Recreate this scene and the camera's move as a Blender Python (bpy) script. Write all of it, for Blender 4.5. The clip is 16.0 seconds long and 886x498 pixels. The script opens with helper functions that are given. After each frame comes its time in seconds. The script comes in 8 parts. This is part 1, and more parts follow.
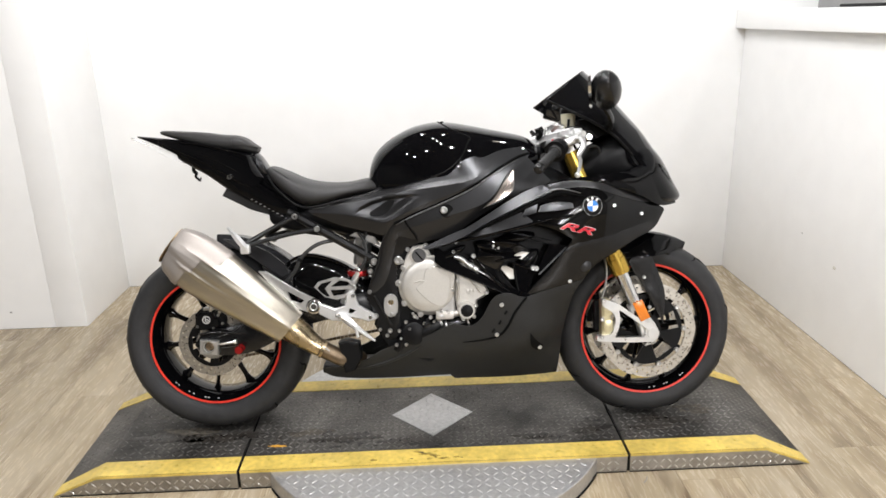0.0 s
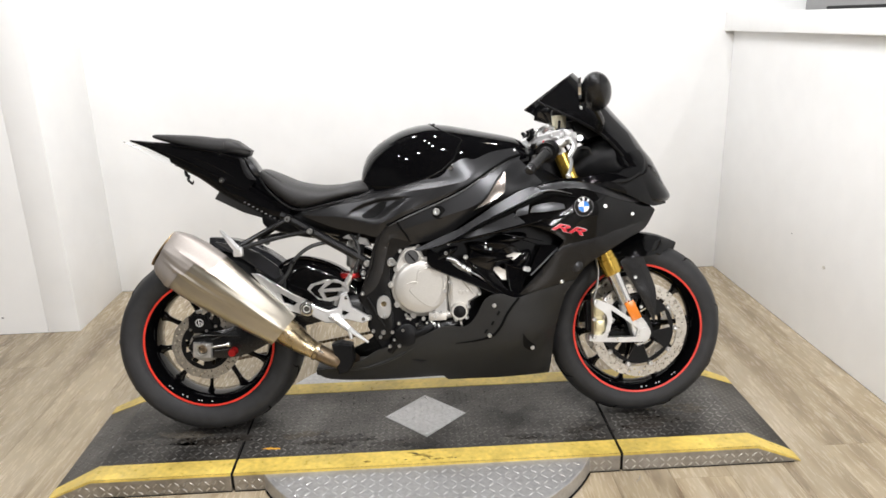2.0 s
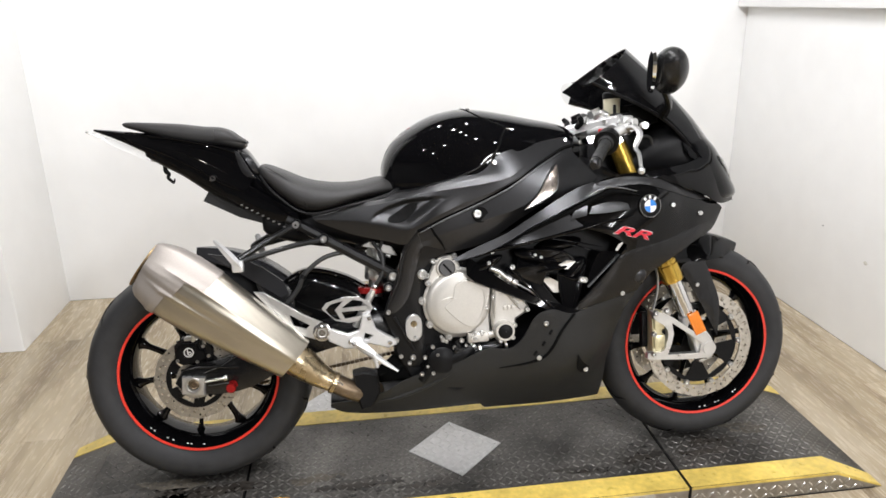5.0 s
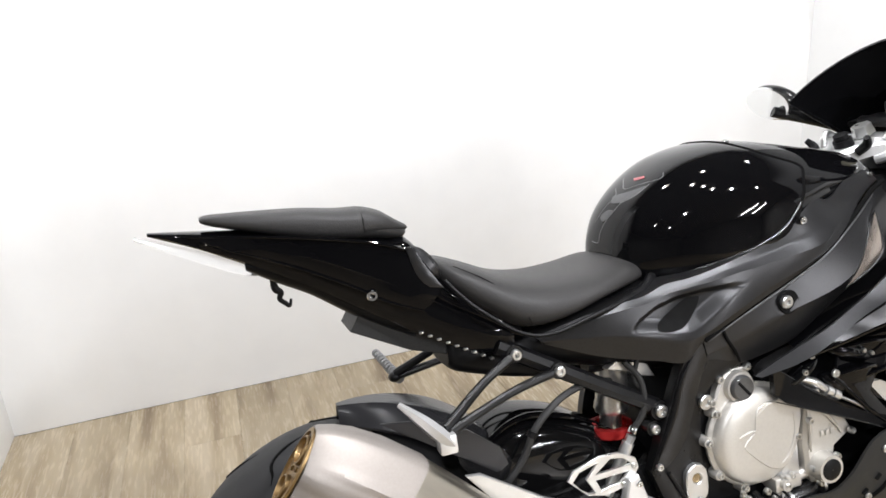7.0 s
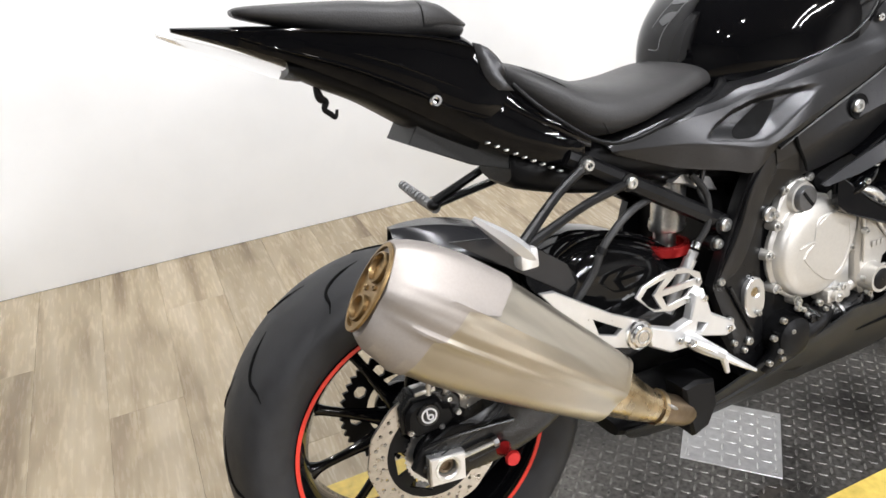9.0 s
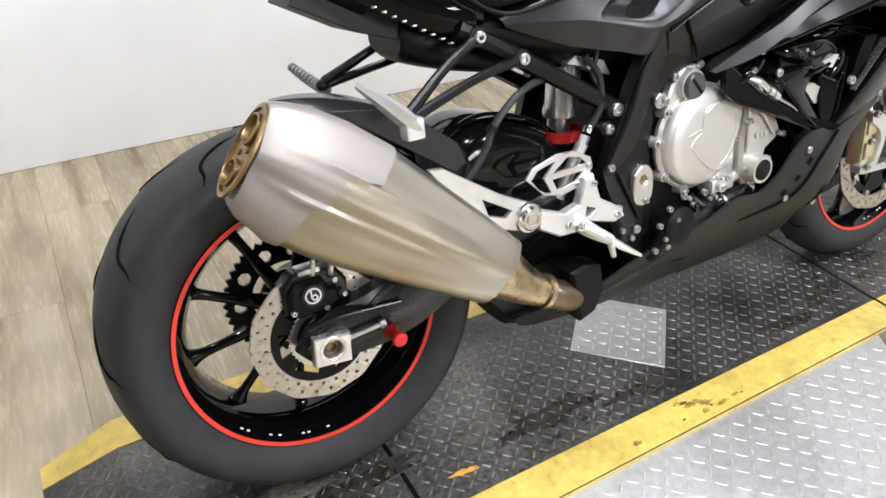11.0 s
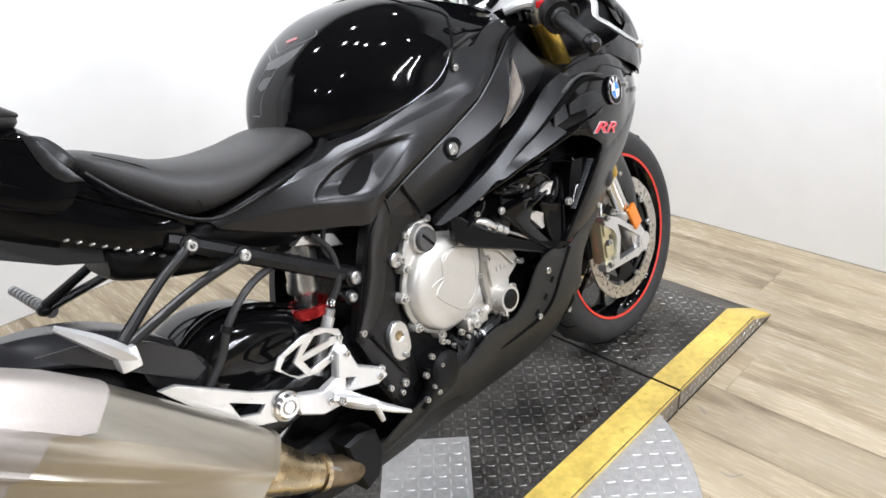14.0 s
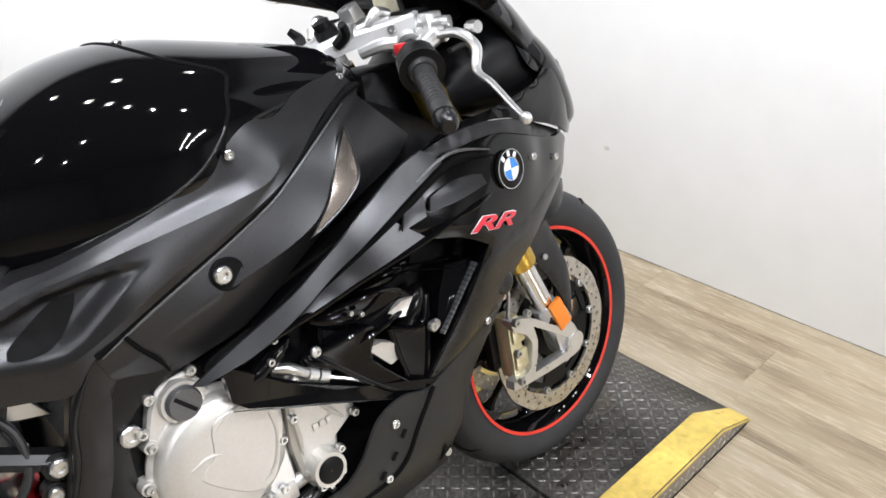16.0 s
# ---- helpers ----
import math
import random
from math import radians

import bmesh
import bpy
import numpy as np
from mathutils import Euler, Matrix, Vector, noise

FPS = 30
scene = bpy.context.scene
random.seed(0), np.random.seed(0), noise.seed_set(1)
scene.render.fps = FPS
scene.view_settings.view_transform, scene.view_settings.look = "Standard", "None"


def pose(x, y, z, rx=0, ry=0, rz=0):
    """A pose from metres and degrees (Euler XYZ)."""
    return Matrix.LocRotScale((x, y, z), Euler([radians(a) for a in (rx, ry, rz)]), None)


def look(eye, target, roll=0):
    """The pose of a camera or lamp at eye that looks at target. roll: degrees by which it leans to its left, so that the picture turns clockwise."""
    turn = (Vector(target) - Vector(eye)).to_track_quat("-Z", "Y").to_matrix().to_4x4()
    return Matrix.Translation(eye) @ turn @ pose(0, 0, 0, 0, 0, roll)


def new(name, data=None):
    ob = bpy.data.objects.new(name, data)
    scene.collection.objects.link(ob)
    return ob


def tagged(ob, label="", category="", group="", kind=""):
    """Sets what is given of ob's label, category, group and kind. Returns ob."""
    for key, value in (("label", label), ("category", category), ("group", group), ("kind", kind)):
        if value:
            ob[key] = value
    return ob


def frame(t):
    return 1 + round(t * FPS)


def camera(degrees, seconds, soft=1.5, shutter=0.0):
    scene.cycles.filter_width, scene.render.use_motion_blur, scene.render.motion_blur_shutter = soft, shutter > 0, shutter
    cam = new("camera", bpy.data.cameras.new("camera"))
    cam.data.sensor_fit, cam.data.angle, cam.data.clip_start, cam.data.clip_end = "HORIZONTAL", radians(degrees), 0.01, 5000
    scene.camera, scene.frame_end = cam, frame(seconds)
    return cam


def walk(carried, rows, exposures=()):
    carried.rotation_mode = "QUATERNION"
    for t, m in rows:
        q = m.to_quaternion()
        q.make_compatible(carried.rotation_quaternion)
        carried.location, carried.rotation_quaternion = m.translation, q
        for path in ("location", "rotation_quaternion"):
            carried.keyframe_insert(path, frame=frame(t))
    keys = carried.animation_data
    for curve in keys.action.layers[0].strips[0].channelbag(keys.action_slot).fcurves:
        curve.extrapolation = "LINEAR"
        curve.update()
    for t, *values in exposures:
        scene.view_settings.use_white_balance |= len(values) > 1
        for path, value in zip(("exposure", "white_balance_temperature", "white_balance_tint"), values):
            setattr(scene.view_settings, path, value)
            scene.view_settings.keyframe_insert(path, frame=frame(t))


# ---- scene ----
cam = camera(63.0, 16.0, soft=1.6)
PATH = [
    (0, (0.692, -2.232, 1.366), (0.748, -0.33, 0.753), -1.5),
    (0.5, (0.7, -2.229, 1.359), (0.751, -0.327, 0.743), -1.4),
    (1, (0.69, -2.234, 1.357), (0.75, -0.331, 0.746), -1.6),
    (1.5, (0.694, -2.238, 1.364), (0.762, -0.335, 0.753), -1.7),
    (2, (0.694, -2.245, 1.36), (0.769, -0.339, 0.758), -1.7),
    (2.5, (0.692, -2.248, 1.363), (0.773, -0.344, 0.757), -1.7),
    (3, (0.701, -2.254, 1.369), (0.787, -0.349, 0.768), -2.2),
    (3.5, (0.736, -2.244, 1.343), (0.759, -0.366, 0.656), 0.3),
    (3.7, (0.746, -2.243, 1.338), (0.725, -0.36, 0.665), 0.4),
    (5.8, (0.142, -1.509, 1.324), (0.61, 0.32, 0.663), -3.3),
    (6, (0.077, -1.431, 1.332), (0.577, 0.368, 0.617), -3.6),
    (6.5, (-0.03, -1.172, 1.283), (0.502, 0.638, 0.619), -3.7),
    (7, (-0.103, -0.989, 1.331), (0.452, 0.814, 0.666), -4.3),
    (7.5, (-0.245, -0.905, 1.348), (0.486, 0.839, 0.696), -4.3),
    (8, (-0.265, -0.873, 1.32), (0.475, 0.831, 0.578), -2.7),
    (8.5, (-0.279, -0.835, 1.247), (0.441, 0.785, 0.322), -2.0),
    (9, (-0.285, -0.856, 1.206), (0.391, 0.752, 0.228), -3.6),
    (9.2, (-0.285, -0.859, 1.184), (0.392, 0.726, 0.17), -2.7),
    (11.3, (-0.238, -0.89, 1.116), (0.641, 0.48, -0.046), 0.9),
    (11.5, (-0.216, -0.891, 1.12), (0.702, 0.443, -0.054), 0.6),
    (12, (-0.181, -0.899, 1.13), (0.819, 0.394, -0.024), -0.2),
    (12.5, (-0.141, -0.908, 1.158), (0.952, 0.372, 0.077), -2.9),
    (13, (-0.104, -0.912, 1.199), (1.075, 0.354, 0.196), -4.5),
    (13.5, (-0.096, -0.923, 1.215), (1.135, 0.353, 0.29), -3.9),
    (14, (-0.095, -0.934, 1.217), (1.16, 0.333, 0.311), -3.4),
    (14.5, (-0.073, -0.946, 1.239), (1.246, 0.265, 0.347), -2.2),
    (15, (0.095, -0.943, 1.239), (1.366, 0.325, 0.357), -4.6),
    (15.5, (0.321, -0.933, 1.256), (1.507, 0.419, 0.381), -3.9),
    (16, (0.471, -0.823, 1.232), (1.631, 0.486, 0.262), -2.3),
]
walk(cam, [(t, look(eye, target, roll)) for t, eye, target, roll in PATH], exposures=[(0, -0.36, 6900, 10), (3.7, -0.36, 6900, 10), (7, -0.22, 6700, 10), (9.5, -0.05, 6700, 10), (11.5, -0.08, 6450, 10), (13, -0.08, 6400, 10), (14, -0.15, 6450, 10), (16, -0.25, 6550, 10)])

# ---- world and lamps ----
world = bpy.data.worlds.new("room_world")
scene.world = world
world.use_nodes = True
world.node_tree.nodes["Background"].inputs[0].default_value = (0.9, 0.93, 1.0, 1)
world.node_tree.nodes["Background"].inputs[1].default_value = 0.25

CEIL = 3.0
# ceiling spotlights: (x, y, watts)
SPOTS = ((0.05, 0.75, 40), (0.85, 0.3, 45), (2.0, 0.3, 34), (0.3, -0.2, 45), (0.45, -0.65, 48), (0.62, -1.1, 85), (1.1, -1.65, 160), (2.0, -2.1, 60),
         # added lamps that brighten the left floor, not known fixtures
         (-0.6, -2.3, 80), (-1.7, -1.6, 45), (-1.8, -3.4, 95))
# linear lamps deeper in the showroom: (x, y, length, watts)
TUBES = ((2.9, -8.0, 5.0, 420), (3.7, -8.0, 5.0, 420))
LAMPS = [(x, y) for x, y, _ in SPOTS]
for lx, ly, watts in SPOTS:
    ld = bpy.data.lights.new("ceiling_lamp_light", "SPOT")
    ld.spot_size, ld.spot_blend, ld.shadow_soft_size, ld.energy, ld.color = radians(172), 0.2, 0.032, watts, (0.95, 0.985, 1.07)
    new("ceiling_lamp_light", ld).matrix_world = pose(lx, ly, CEIL - 0.075)

for lx, ly, long, watts in TUBES:
    ld = bpy.data.lights.new("tube_lamp_light", "AREA")
    ld.shape, ld.size, ld.size_y, ld.energy, ld.color = "RECTANGLE", 0.05, long, watts, (0.95, 0.985, 1.07)
    new("tube_lamp_light", ld).matrix_world = pose(lx, ly, CEIL - 0.11)

# ---- materials ----
def material(name, color, rough=0.5, metal=0.0, grain=0.0, grain_scale=60.0, bump=0.0, bump_scale=300.0, stain=0.0, stain_scale=6.0,
             rough_var=0.0, coat=0.0, transmission=0.0, alpha=1.0, stretch=(1, 1, 1), random_tone=0.0, ior=1.45, spec=0.5):
    """A surface with variation at two scales: fine grain and broad stains."""
    m = bpy.data.materials.new(name)
    m.use_nodes = True
    nt = m.node_tree
    n, link = nt.nodes, nt.links.new
    b = n["Principled BSDF"]
    b.inputs["Roughness"].default_value = rough
    b.inputs["Metallic"].default_value = metal
    b.inputs["Coat Weight"].default_value = coat
    b.inputs["Coat Roughness"].default_value = 0.03
    b.inputs["Transmission Weight"].default_value = transmission
    b.inputs["IOR"].default_value = ior
    b.inputs["Specular IOR Level"].default_value = spec
    b.inputs["Alpha"].default_value = alpha
    tc = n.new("ShaderNodeTexCoord")
    mp = n.new("ShaderNodeMapping")
    mp.inputs["Scale"].default_value = stretch
    link(tc.outputs["Object"], mp.inputs["Vector"])

    def noisy(scale, detail=4):
        t = n.new("ShaderNodeTexNoise")
        t.inputs["Scale"].default_value, t.inputs["Detail"].default_value = scale, detail
        link(mp.outputs["Vector"], t.inputs["Vector"])
        return t.outputs["Fac"]

    value = None

    def vary(fac, amount):
        nonlocal value
        r = n.new("ShaderNodeMapRange")
        r.inputs["From Min"].default_value, r.inputs["From Max"].default_value = 0.3, 0.7
        r.inputs["To Min"].default_value, r.inputs["To Max"].default_value = 1 - amount, 1 + amount
        link(fac, r.inputs["Value"])
        if value is None:
            value = r.outputs["Result"]
        else:
            mu = n.new("ShaderNodeMath")
            mu.operation = "MULTIPLY"
            link(value, mu.inputs[0]), link(r.outputs["Result"], mu.inputs[1])
            value = mu.outputs[0]

    fine = noisy(grain_scale) if grain or rough_var else None
    if grain:
        vary(fine, grain)
    if stain:
        vary(noisy(stain_scale, 6), stain)
    if random_tone:
        oi = n.new("ShaderNodeObjectInfo")
        rr = n.new("ShaderNodeMapRange")
        rr.inputs["To Min"].default_value, rr.inputs["To Max"].default_value = 1 - random_tone, 1 + random_tone
        link(oi.outputs["Random"], rr.inputs["Value"])
        if value is None:
            value = rr.outputs["Result"]
        else:
            mu = n.new("ShaderNodeMath")
            mu.operation = "MULTIPLY"
            link(value, mu.inputs[0]), link(rr.outputs["Result"], mu.inputs[1])
            value = mu.outputs[0]
    if value is not None:
        hsv = n.new("ShaderNodeHueSaturation")
        hsv.inputs["Color"].default_value = (*color, 1)
        link(value, hsv.inputs["Value"])
        link(hsv.outputs["Color"], b.inputs["Base Color"])
    else:
        b.inputs["Base Color"].default_value = (*color, 1)
    if rough_var:
        rv = n.new("ShaderNodeMapRange")
        rv.inputs["From Min"].default_value, rv.inputs["From Max"].default_value = 0.3, 0.7
        rv.inputs["To Min"].default_value, rv.inputs["To Max"].default_value = max(rough - rough_var, 0.02), min(rough + rough_var, 1)
        link(fine, rv.inputs["Value"])
        link(rv.outputs["Result"], b.inputs["Roughness"])
    if bump:
        bu = n.new("ShaderNodeBump")
        bu.inputs["Strength"].default_value, bu.inputs["Distance"].default_value = bump, 0.001
        link(noisy(bump_scale, 3), bu.inputs["Height"])
        link(bu.outputs["Normal"], b.inputs["Normal"])
    return m


wall_paint = material("wall_paint", (0.83, 0.83, 0.82), 0.55, grain=0.015, grain_scale=9, bump=0.15, bump_scale=160, stain=0.012, stain_scale=1.4)
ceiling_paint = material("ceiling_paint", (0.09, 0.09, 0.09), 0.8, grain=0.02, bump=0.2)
# grey stands in for the little light reaching the set-back upper wall
dimmed_paint = material("dimmed_paint", (0.27, 0.27, 0.265), 0.6, grain=0.03, grain_scale=9, bump=0.1, bump_scale=160, stain=0.05, stain_scale=1.4)
far_paint = material("far_paint", (0.14, 0.137, 0.132), 0.7, grain=0.1, grain_scale=3, stain=0.2, stain_scale=0.8)
lamp_trim = material("lamp_trim", (0.8, 0.8, 0.8), 0.4, grain=0.02)
tread_steel = material("tread_steel", (0.092, 0.087, 0.08), 0.44, 0.65, grain=0.45, grain_scale=110, stain=0.65, stain_scale=5, bump=0.3, bump_scale=240, rough_var=0.12, spec=0.3)
tread_lug = material("tread_lug", (0.165, 0.158, 0.147), 0.38, 0.65, grain=0.4, grain_scale=60, stain=0.6, stain_scale=5, rough_var=0.14, spec=0.3)
bright_plate = material("bright_plate", (0.5, 0.495, 0.488), 0.47, 0.75, grain=0.12, grain_scale=70, stain=0.05, stain_scale=9, rough_var=0.04)
bright_lug = material("bright_lug", (0.57, 0.565, 0.555), 0.46, 0.65, grain=0.1, grain_scale=70)
skirt_plate = material("skirt_plate", (0.34, 0.32, 0.29), 0.4, 0.85, grain=0.15, grain_scale=60, stain=0.15, stain_scale=8, rough_var=0.1)
skirt_lug = material("skirt_lug", (0.6, 0.58, 0.55), 0.28, 0.9, grain=0.1, grain_scale=70)
yellow_paint = material("yellow_paint", (0.64, 0.47, 0.11), 0.34, grain=0.14, grain_scale=60, stain=0.24, stain_scale=9, bump=0.3, bump_scale=200, rough_var=0.08)
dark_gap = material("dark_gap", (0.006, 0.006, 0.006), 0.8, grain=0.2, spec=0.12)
oil_stain = material("oil_stain", (0.022, 0.02, 0.018), 0.42, grain=0.5, grain_scale=90)
damp_dirt = material("damp_dirt", (0.03, 0.026, 0.022), 0.36, grain=0.5, grain_scale=70, stain=0.4, stain_scale=18, bump=0.3, bump_scale=160, rough_var=0.15, spec=0.4)
dry_dust = material("dry_dust", (0.085, 0.074, 0.058), 0.7, grain=0.5, grain_scale=80, stain=0.4, stain_scale=16, bump=0.3, bump_scale=160)
yellow_dirt = material("yellow_dirt", (0.36, 0.25, 0.05), 0.5, grain=0.5, grain_scale=120, stain=0.4, stain_scale=30)
orange_scuff = material("orange_scuff", (0.7, 0.36, 0.05), 0.6, grain=0.2)

tyre_rubber = material("tyre_rubber", (0.027, 0.027, 0.028), 0.55, grain=0.15, grain_scale=40, stain=0.15, stain_scale=9, bump=0.25, bump_scale=260, rough_var=0.08, spec=0.28)
groove_dark = material("groove_dark", (0.003, 0.003, 0.003), 0.85, grain=0.1, spec=0.1)
gloss_black = material("gloss_black", (0.0022, 0.0022, 0.0026), 0.035, grain=0.1, grain_scale=400, rough_var=0.01, spec=0.3)
satin_grey = material("satin_grey", (0.044, 0.044, 0.0455), 0.31, 0.8, grain=0.12, grain_scale=900, bump=0.05, bump_scale=900, rough_var=0.04, spec=0.4)
satin_black = material("satin_black", (0.009, 0.009, 0.0095), 0.24, 0.1, grain=0.15, grain_scale=500, bump=0.08, bump_scale=700, rough_var=0.05)
frame_black = material("frame_black", (0.006, 0.006, 0.0064), 0.3, 0.0, grain=0.05, grain_scale=25, rough_var=0.03, spec=0.35)
fin_grey = material("fin_grey", (0.13, 0.134, 0.138), 0.4, 0.6, grain=0.15, grain_scale=200)
edge_grey = material("edge_grey", (0.11, 0.11, 0.112), 0.34, 0.6, grain=0.1, grain_scale=400, rough_var=0.04)
frame_grey = material("frame_grey", (0.022, 0.022, 0.0225), 0.36, 0.4, grain=0.12, grain_scale=300, bump=0.1, bump_scale=500, rough_var=0.06, spec=0.4)
plastic_black = material("plastic_black", (0.004, 0.004, 0.0044), 0.42, grain=0.2, grain_scale=200, bump=0.2, bump_scale=600, rough_var=0.08, spec=0.2)
belly_grey = material("belly_grey", (0.028, 0.028, 0.0275), 0.46, 0.15, grain=0.2, grain_scale=500, bump=0.2, bump_scale=800, rough_var=0.05, spec=0.22)
seat_vinyl = material("seat_vinyl", (0.028, 0.027, 0.0265), 0.45, grain=0.12, grain_scale=300, bump=0.5, bump_scale=420, rough_var=0.06, spec=0.35)
brushed_steel = material("brushed_steel", (0.45, 0.415, 0.35), 0.35, 0.95, grain=0.05, grain_scale=14, stretch=(1, 12, 1), rough_var=0.03, stain=0.04)
blasted_steel = material("blasted_steel", (0.37, 0.337, 0.31), 0.55, 0.7, grain=0.03, grain_scale=250, bump=0.15, bump_scale=900)
bronze = material("bronze", (0.27, 0.185, 0.09), 0.38, 0.95, grain=0.2, grain_scale=60, stain=0.2, stain_scale=25)
heat_steel = material("heat_steel", (0.45, 0.36, 0.23), 0.28, 0.95, grain=0.22, grain_scale=35, stain=0.3, stain_scale=14, rough_var=0.08)
pipe_dark = material("pipe_dark", (0.2, 0.15, 0.1), 0.4, 0.9, grain=0.3, grain_scale=40, stain=0.3)
cast_silver = material("cast_silver", (0.58, 0.56, 0.52), 0.42, 0.65, grain=0.04, grain_scale=220, bump=0.1, bump_scale=500, rough_var=0.06)
bright_alloy = material("bright_alloy", (0.7, 0.7, 0.69), 0.3, 0.85, grain=0.04, grain_scale=40, rough_var=0.03)
white_alloy = material("white_alloy", (0.76, 0.76, 0.755), 0.36, 0.7, grain=0.04, grain_scale=40, bump=0.03, bump_scale=200)
chrome = material("chrome", (0.75, 0.75, 0.75), 0.14, 1.0, grain=0.05)
bolt_steel = material("bolt_steel", (0.6, 0.6, 0.59), 0.28, 0.95, grain=0.12, grain_scale=200)
disc_steel = material("disc_steel", (0.5, 0.47, 0.42), 0.33, 0.9, grain=0.14, grain_scale=90, stretch=(1, 1, 1), rough_var=0.1)
gold = material("gold_anodised", (0.56, 0.37, 0.075), 0.26, 0.9, grain=0.08, grain_scale=120)
pale_gold = material("pale_gold", (0.62, 0.56, 0.36), 0.34, 0.7, grain=0.08, grain_scale=120, bump=0.1)
red_anodised = material("red_anodised", (0.42, 0.02, 0.02), 0.25, 0.6, grain=0.08)
red_stripe = material("red_stripe", (0.64, 0.04, 0.024), 0.35, grain=0.06)
red_plastic = material("red_plastic", (0.6, 0.02, 0.025), 0.35, grain=0.08)
orange_lens = material("orange_lens", (0.72, 0.2, 0.02), 0.2, grain=0.06, grain_scale=300, coat=0.4)
badge_white = material("badge_white", (0.82, 0.82, 0.82), 0.2, grain=0.02, coat=0.5)
badge_blue = material("badge_blue", (0.03, 0.2, 0.6), 0.2, grain=0.02, coat=0.5)
decal_white = material("decal_white", (0.75, 0.73, 0.73), 0.35, grain=0.03)
decal_red = material("decal_red", (0.62, 0.03, 0.05), 0.3, grain=0.06)
faded_red = material("faded_red", (0.34, 0.08, 0.09), 0.3, grain=0.25, grain_scale=150)
decal_grey = material("decal_grey", (0.2, 0.2, 0.2), 0.4, grain=0.05)
reservoir_plastic = material("reservoir_plastic", (0.66, 0.62, 0.46), 0.4, grain=0.06, grain_scale=60)
clear_lens = material("clear_lens", (0.93, 0.93, 0.93), 0.12, transmission=1.0, ior=1.1, spec=0.3)
smoke_screen = material("smoke_screen", (0.004, 0.004, 0.0045), 0.05, grain=0.05, grain_scale=5)
mirror_glass = material("mirror_glass", (0.86, 0.87, 0.87), 0.03, 1.0)
rubber_hose = material("rubber_hose", (0.02, 0.02, 0.02), 0.45, grain=0.1)
gloss_fairing = material("gloss_fairing", (0.003, 0.003, 0.0032), 0.08, grain=0.1, grain_scale=400, rough_var=0.02, spec=0.35)
inlay_metal = material("inlay_metal", (0.36, 0.315, 0.28), 0.2, 0.9, grain=0.1, grain_scale=300, rough_var=0.04)
pad_film = material("pad_film", (0.07, 0.07, 0.072), 0.3, grain=0.15, grain_scale=120)
hugger_grey = material("hugger_grey", (0.018, 0.018, 0.0195), 0.22, grain=0.02, grain_scale=300)

# ---- mesh helpers ----
from mathutils import geometry


def obj(name, verts, faces, mat, parent=None, label="", sharp=35, smooth=True):
    me = bpy.data.meshes.new(name)
    me.from_pydata([tuple(map(float, v)) for v in verts], [], [tuple(f) for f in faces])
    bm = bmesh.new()
    bm.from_mesh(me)
    bmesh.ops.remove_doubles(bm, verts=bm.verts, dist=1e-5)
    bmesh.ops.recalc_face_normals(bm, faces=bm.faces)
    bm.to_mesh(me)
    bm.free()
    if smooth:
        me.shade_smooth()
        me.set_sharp_from_angle(angle=radians(sharp))
    me.materials.append(mat)
    ob = new(name, me)
    if parent is not None:
        ob.parent = parent
    if label:
        ob["label"] = label
    return ob


def join(*pieces):
    """One list of vertices and faces out of several."""
    verts, faces = [], []
    for v, f in pieces:
        k = len(verts)
        verts += list(v)
        faces += [tuple(i + k for i in q) for q in f]
    return verts, faces


def curve(points, n=8, closed=False):
    """A Catmull-Rom line through points of any dimension, n steps a span."""
    p = [np.array(q, float) for q in points]
    m = len(p)
    out = []
    for i in range(m if closed else m - 1):
        a, b, c, d = (p[(i + k) % m] if closed else p[min(max(i + k, 0), m - 1)] for k in (-1, 0, 1, 2))
        for s in range(n):
            t = s / n
            out.append(0.5 * (2 * b + (c - a) * t + (2 * a - 5 * b + 4 * c - d) * t * t + (3 * b - a - 3 * c + d) * t ** 3))
    if not closed:
        out.append(p[-1])
    return out


def rings_mesh(rings, cap=True, closed=False):
    verts, faces, k = [], [], len(rings[0])
    for r in rings:
        verts += list(r)
    m = len(rings)
    for i in range(m if closed else m - 1):
        j = (i + 1) % m
        for a in range(k):
            b = (a + 1) % k
            faces.append((i * k + a, i * k + b, j * k + b, j * k + a))
    if cap and not closed:
        faces += [tuple(range(k))[::-1], tuple(range((m - 1) * k, m * k))]
    return verts, faces


def tube(points, r, seg=10, n=6, flat=1.0):
    """A round bar along a smooth line; r a number or one for each point."""
    rad = [r] * len(points) if np.isscalar(r) else list(r)
    line = curve([(*p, q) for p, q in zip(points, rad)], n) if len(points) > 2 else [np.array((*p, q), float) for p, q in zip(points, rad)]
    rings, side = [], None
    for i, q in enumerate(line):
        d = line[min(i + 1, len(line) - 1)][:3] - line[max(i - 1, 0)][:3]
        d = d / (np.linalg.norm(d) + 1e-9)
        if side is None:
            side = np.cross(d, (0, 0, 1) if abs(d[2]) < 0.9 else (0, 1, 0))
        side = side - d * (side @ d)
        side /= np.linalg.norm(side)
        up = np.cross(side, d)
        rings.append([q[:3] + q[3] * (math.cos(a) * side + flat * math.sin(a) * up) for a in (2 * math.pi * s / seg for s in range(seg))])
    return rings_mesh(rings)


